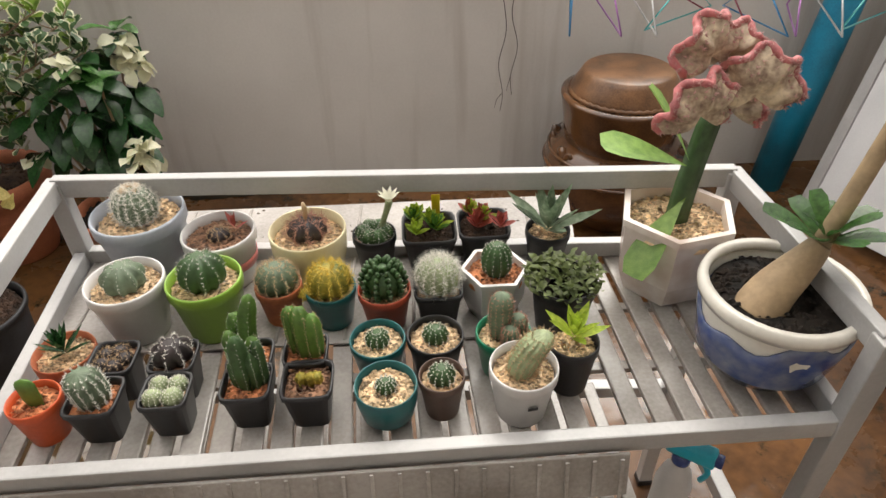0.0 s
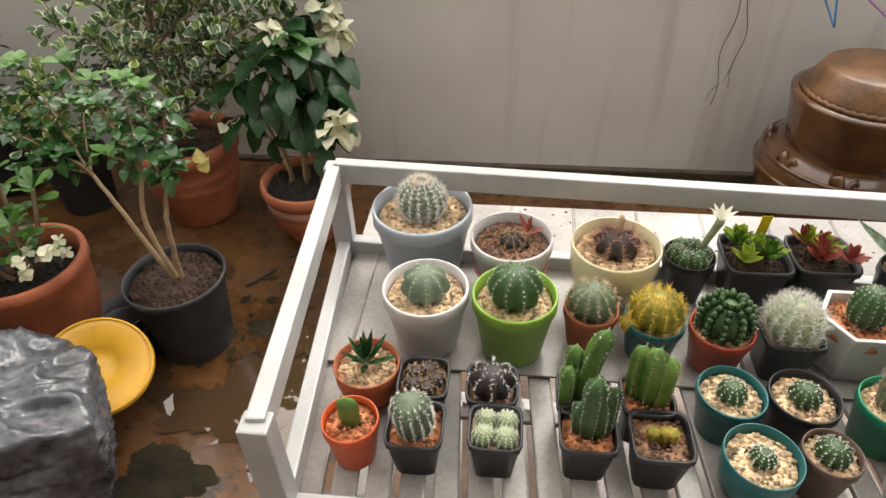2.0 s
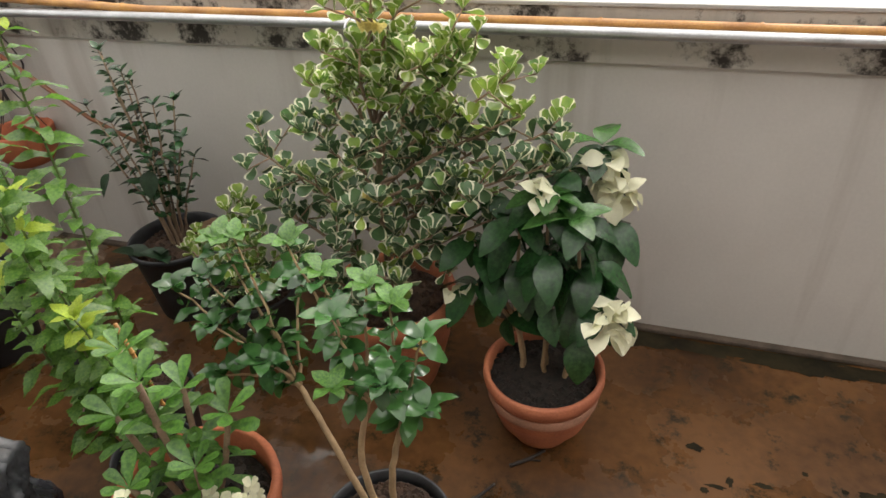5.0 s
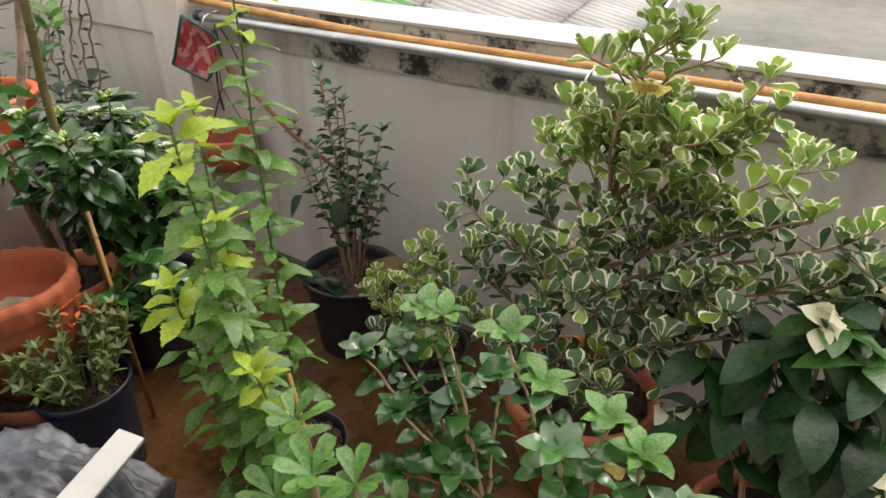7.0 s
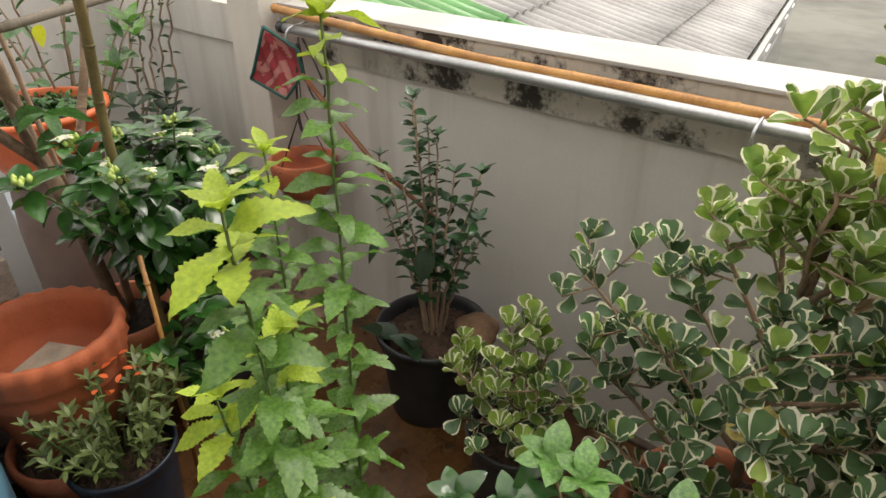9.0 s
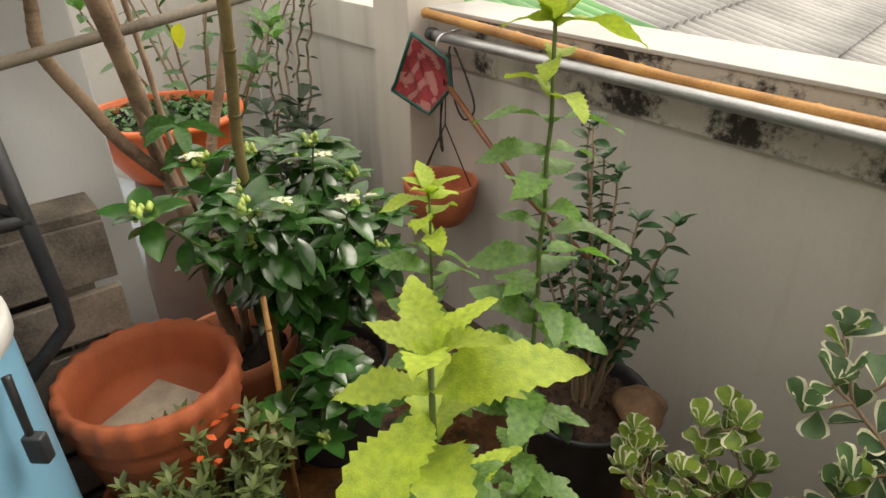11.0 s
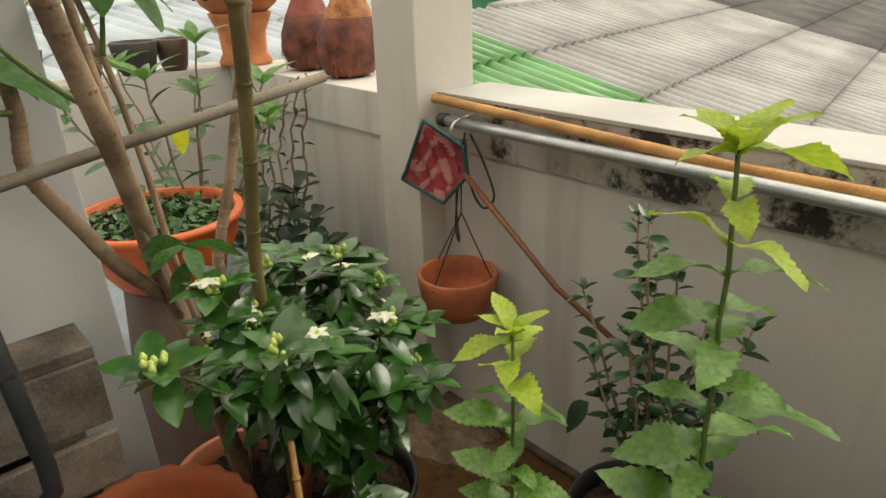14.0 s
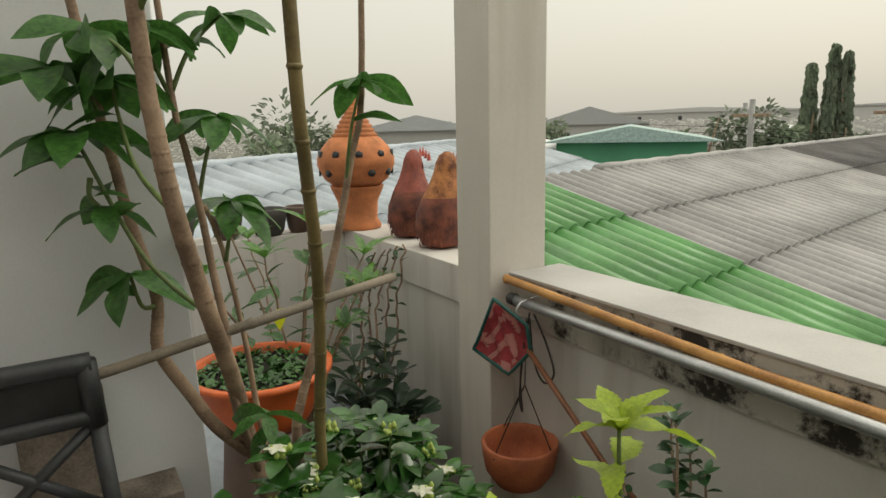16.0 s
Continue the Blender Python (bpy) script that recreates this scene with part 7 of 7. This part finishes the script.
part("cane", tubes([[(0, 0, 0, 0.0105), (0.001, -0.33, -0.05, 0.0105), (0.001, -0.335, -0.05, 0.0125), (0.001, -0.345, -0.052, 0.0105), (0.002, -0.66, -0.1, 0.011), (0.002, -0.67, -0.1, 0.0125), (0.002, -0.68, -0.102, 0.011), (0.003, -1.1, -0.165, 0.011)]], 10), BAMBOO_G, hp)

# orange tub of water plants, raised on an upturned pot
stand = thing("upturned_pot", (-1.70, 1.80, 0), "dark upturned clay pot used as a stand", "flower pot")
part("shell", lathe([(0.19, 0), (0.2, 0.01), (0.19, 0.06), (0.13, 0.67), (0.05, 0.68)], 36), POT_BROWN, stand)
part("rim", lathe([(0.195, 0.004), (0.208, 0.01), (0.208, 0.045), (0.195, 0.055), (0.185, 0.03)], 36, ring=True), POT_BROWN, stand)
o, z, g = big_pot((-1.70, 1.80, 0.68), 0.225, 0.19, ORANGE, "bright orange tub of green water plants on a stand", "flower pot", "orange_tub", style="plain", soil=SOIL, seed=95)
spots = []
for k in range(420):
    a, q = g.uniform(0, 6.28), 0.2 * math.sqrt(g.random())
    spots.append(((q * math.cos(a), q * math.sin(a), z + 0.01), (g.uniform(-1, 1), g.uniform(-1, 1), g.uniform(0.1, 0.9)), 0.03 * g.uniform(0.6, 1.3), 0))
stuff(part("foliage", leaves(spots, blade(0.6, "oval", 4)), LEAF_MID, o))

# dark plants and climbers in the corner
o, z, g = big_pot((-1.95, 2.34, 0), 0.17, 0.34, BLACKP, "black pot with a dark leathery-leaved plant in the corner", "potted plant", style="nursery", seed=97)
stems, spots = [], []
for k in range(15):
    a, q = g.uniform(0, 6.28), 0.26 * math.sqrt(g.random())
    t_ = (q * math.cos(a) + 0.02, q * 0.7 * math.sin(a), z + 0.38 + g.uniform(-0.2, 0.08))
    pth = smooth_path([(0, 0, z), (t_[0] * 0.4, t_[1] * 0.4, (z + t_[2]) / 2), t_], 0.006, 0.003, 4)
    stems.append(pth)
    spots += along(pth, 0.4, 0.05, g, 1, 0.9, 0.4, 0.10, 0.3, 0.5) + cluster(t_, 5, g, 0.11, 0.5)
stem_parts(stems, STEM_G, o, 6)
leaf_parts(spots, blade(0.5, "spoon", 7), LEAF_SHADED, o)
o, z, g = big_pot((-2.0, 2.02, 0), 0.16, 0.34, BLACKP, "black pot with a slender light green sapling against the wall", "potted shrub", style="nursery", seed=98)
stems, spots, lite = [], [], []
for tx, ty, tz in ((0.3, -0.18, 1.22), (0.1, 0.05, 1.28), (-0.1, 0.1, 1.10), (0.2, 0.2, 1.05), (0.25, 0.1, 0.92), (-0.2, -0.1, 1.2), (0.05, -0.25, 1.32), (0.15, -0.35, 1.15), (0.0, 0.3, 1.12), (-0.1, 0.35, 0.95)):
    pth = smooth_path([(0, 0, z), (tx * 0.3, ty * 0.3, z + (tz - z) * 0.5), (tx, ty, tz)], 0.008, 0.003, 5, 0.008, g)
    stems.append(pth)
    spots += along(pth, 0.5, 0.06, g, 1, 0.9, 0.4, 0.085, 0.3, 0.6)
    lite += cluster((tx, ty, tz), 6, g, 0.12, 0.7)
stem_parts(stems, BARK, o, 6)
leaf_parts(spots, blade(0.42, "oval", 7), LEAF_MID, o)
leaf_parts(lite, blade(0.3, "lance", 7, 0.2, 0.4), LEAF_BRIGHT, o, "young_leaf")
part("yellow_leaf", leaves([((0.78, -0.28, 1.19), (0.15, -0.35, -0.9), 0.055, 0.2)], blade(0.7, "ovate", 7)), leafmat("single_yellow_leaf", (0.62, 0.66, 0.03), (0.55, 0.58, 0.02), 0.4, 0.35), o)
vine = thing("climbing_vine", (-2.55, 2.45, 0), "dark twisted vine climbing the corner wall", "vine")
vs_, spots = [], []
for k in range(5):
    pts = [(0.0 + 0.05 * k, 0, 0.2), (0.1 + 0.08 * k, 0.04, 0.6), (0.02 + 0.10 * k, 0.08, 0.85), (0.22 + 0.07 * k, 0.08, 1.05 + 0.02 * k)]
    pth = smooth_path(pts, 0.007, 0.004, 6, 0.012, g)
    vs_.append(pth)
    spots += along(pth, 0.35, 0.07, g, 1, 0.9, 0.1, 0.05, 0.4, 0.6)
stem_parts(vs_, BARK, vine, 6)
leaf_parts(spots, blade(0.55, "ovate", 6), LEAF_DARK, vine)

# hand net, cords and hanging bowl on the column
net = thing("fishing_net", (-1.245, 2.49, 0.97), "hand net with a red mesh, dark green frame and wooden handle", "net")
ring = [(-0.075, -0.03, 0.10), (0.045, 0.01, 0.035), (0.058, 0.015, -0.05), (-0.02, -0.01, -0.145), (-0.15, -0.06, -0.085), (-0.135, -0.055, -0.06), (-0.075, -0.03, 0.10)]
rp_ = []
for a, b in zip(ring, ring[1:]):
    for k in range(4):
        t = k / 4
        rp_.append(tuple(a[i] + (b[i] - a[i]) * t for i in range(3)) + (0.006,))
rp_.append((*ring[-1], 0.006))
part("frame", tubes([rp_], 8), NET_RIM, net)
V, Fc, Mi = [], [], []
N_ = 14
R6 = [Vector(p) for p in ring[:-1]]
ctr = sum(R6, Vector()) / 6
for j in range(N_ + 1):
    for k in range(48):
        f = k / 48 * 6
        i0 = int(f)
        e = R6[i0].lerp(R6[(i0 + 1) % 6], f - i0)
        p = ctr.lerp(e, j / N_)
        V.append((p.x, p.y + 0.02 * (1 - (j / N_) ** 2) + 0.006 * math.sin(p.x * 160 + p.z * 60), p.z))
for j in range(N_):
    for k in range(48):
        a = j * 48 + k
        b = j * 48 + (k + 1) % 48
        Fc.append((a, b, b + 48, a + 48))
        c_ = V[a]
        wv = math.sin(c_[2] * 70 + 4 * math.sin(c_[0] * 45) + 1.5)
        Mi.append(1 if wv > 0.35 and c_[0] < 0.0 else 0)
part("mesh_bag", (V, Fc, Mi), [NET_RED, NET_PINK], net, "folded red and pink mesh")
part("handle", tubes([[(0.05, 0.012, -0.045, 0.009), (0.38, 0.03, -0.30, 0.0085), (0.68, 0.06, -0.46, 0.008)]], 8), M("varnished_handle", (0.20, 0.075, 0.03), 0.4, 0.3, 20), net)
bowl = thing("hanging_bowl", (-1.215, 2.485, 0.46), "round terracotta bowl hung from cords on the column", "hanging pot")
part("shell", lathe([(0.045, 0), (0.08, 0.012), (0.112, 0.06), (0.122, 0.115), (0.125, 0.15), (0.119, 0.156), (0.110, 0.15), (0.105, 0.1), (0.07, 0.025), (0.02, 0.016)], 40), TERRA, bowl)
for a in (170, 20, 280):
    c, s = 0.12 * math.cos(radians(a)), 0.12 * math.sin(radians(a))
    part("cord", tubes([[(c, s, 0.14, 0.0022), (-0.0, 0.02, 0.34, 0.0022), (-0.005, 0.03, 0.56, 0.0022)]], 5), ROPE, bowl)
    part("hole", tubes([[(c * 1.03, s * 1.03, 0.135, 0.005), (c * 0.98, s * 0.98, 0.135, 0.005)]], 8), BLACKP, bowl)

# figures and finial on the sill
def rooster(at, rz, body, hackle, label):
    """A perched fowl figure: plump body, feathered neck, small head with a comb; one mesh."""
    rng = random.Random(int(at[0] * 100))
    prof = [(0.05, 0), (0.095, 0.012), (0.125, 0.08), (0.122, 0.15), (0.098, 0.22), (0.070, 0.28), (0.054, 0.33), (0.047, 0.37), (0.034, 0.40), (0.012, 0.415)]
    rear = lambda z: 0.25 * max(0.0, z - 0.1) * 0.35
    V, Fc, Mi = [], [], []
    for r, z in prof:
        for i in range(24):
            a = 2 * math.pi * i / 24
            V.append((0.86 * r * math.cos(a), r * math.sin(a) + rear(z), z))
    for k in range(len(prof) - 1):
        for i in range(24):
            j = (i + 1) % 24
            Fc.append((k * 24 + i, k * 24 + j, (k + 1) * 24 + j, (k + 1) * 24 + i))
            Mi.append(0 if prof[k][1] < 0.2 else 1)
    Fc.append(tuple(range(23, -1, -1)))
    Mi.append(0)
    spots, kind = [], []
    for k in range(520):
        z = 0.03 + 0.37 * rng.random()
        r = np.interp(z, [p[1] for p in prof], [p[0] for p in prof])
        a = rng.uniform(0, 6.283)
        up_ = z > 0.19 + rng.uniform(-0.03, 0.03)
        spots.append(((0.84 * r * math.cos(a), 0.98 * r * math.sin(a) + rear(z), z), (0.16 * math.cos(a), 0.16 * math.sin(a), -1), (0.040 if up_ else 0.034) * rng.uniform(0.7, 1.2), rng.uniform(-0.2, 0.2)))
        kind.append(1 if up_ else 0)
    lv, lf, lm = leaves(spots, blade(0.34, "lance", 4, 0.3, 0.08), lambda i: kind[i])
    o_ = len(V)
    V += [tuple(p) for p in lv]
    Fc += [tuple(q + o_ for q in f) for f in lf]
    Mi += lm
    for k in range(5):
        o_, y0, z0 = len(V), 0.045 + 0.022 * k, 0.405 - 0.012 * abs(k - 1.5)
        V += [(-0.006, y0, z0 - 0.02), (0.006, y0, z0 - 0.02), (0.006, y0 + 0.024, z0 - 0.02), (-0.006, y0 + 0.024, z0 - 0.02), (0, y0 + 0.012, z0 + 0.028)]
        Fc += [(o_, o_ + 1, o_ + 4), (o_ + 1, o_ + 2, o_ + 4), (o_ + 2, o_ + 3, o_ + 4), (o_ + 3, o_, o_ + 4)]
        Mi += [2] * 4
    ob = part("rooster_figure", (V, Fc, Mi), [body, hackle, COMB])
    ob.matrix_world = pose(*at, 0, 0, rz)
    return tagged(ob, label, "statue", "rooster figures on the sill")


COMB = M("red_comb_paint", (0.42, 0.07, 0.045), 0.6, 0.3, 20, 0.3)
rooster((-2.40, 2.76, 1.091), 20, ROOSTER_A, M("crimson_brown_paint", (0.30, 0.075, 0.05), 0.6, 0.4, 24, 0.4), "dark red-brown rooster figure on the sill")
rooster((-2.08, 2.74, 1.091), -10, ROOSTER_A, ROOSTER_B, "rust-necked brown rooster figure on the sill")
fin = thing("clay_finial", (-2.80, 2.66, 1.091), "pierced orange clay lantern with a pointed top on the sill", "clay lantern")
part("foot", lathe([(0.115, 0), (0.12, 0.015), (0.10, 0.05), (0.105, 0.14), (0.135, 0.21), (0.14, 0.225), (0.11, 0.225)], 36), CLAY, fin)
bd = part("body", lathe([(0.12, 0.225), (0.165, 0.26), (0.20, 0.33), (0.20, 0.37), (0.175, 0.42), (0.13, 0.47), (0.06, 0.50)], 40), CLAY, fin)
for zz in (0.30, 0.39):
    for k in range(10):
        a = k * 0.628 + (0.3 if zz > 0.35 else 0)
        rr = 0.187 if zz < 0.35 else 0.19
        part("piercing", tubes([[(rr * math.cos(a) * 0.97, rr * math.sin(a) * 0.97, zz, 0.022), (rr * math.cos(a) * 1.03, rr * math.sin(a) * 1.03, zz, 0.020)]], 6), BLACKP2, bd)
tiers = []
for k in range(9):
    r0, zz = 0.125 - 0.0125 * k, 0.455 + 0.022 * k
    tiers += [(r0, zz), (r0 * 1.06, zz + 0.01), (r0 * 0.9, zz + 0.02)]
part("spire", lathe(tiers + [(0.012, 0.68), (0.004, 0.72)], 28), CLAY, fin, "ringed pointed top")
for k, (x_, y_, w_) in enumerate(((-2.88, 2.2, 0.12), (-2.9, 2.0, 0.10), (-2.9, 1.75, 0.14), (-2.88, 2.36, 0.09), (-2.9, 1.5, 0.12))):
    sp2 = thing("clay_pot", (x_, y_, 1.091), "small grimy dark clay pot on the sill", "flower pot", "pots on the sill")
    part("shell", lathe([(w_ * 0.5, 0), (w_ * 0.62, 0.02), (w_ * 0.75, 0.09), (w_ * 0.8, 0.13), (w_ * 0.7, 0.135), (w_ * 0.6, 0.1)], 24, wob=0.04, seed=k), POT_BROWN if k % 2 else M("grey_black_clay", (0.06, 0.055, 0.05), 0.8), sp2)
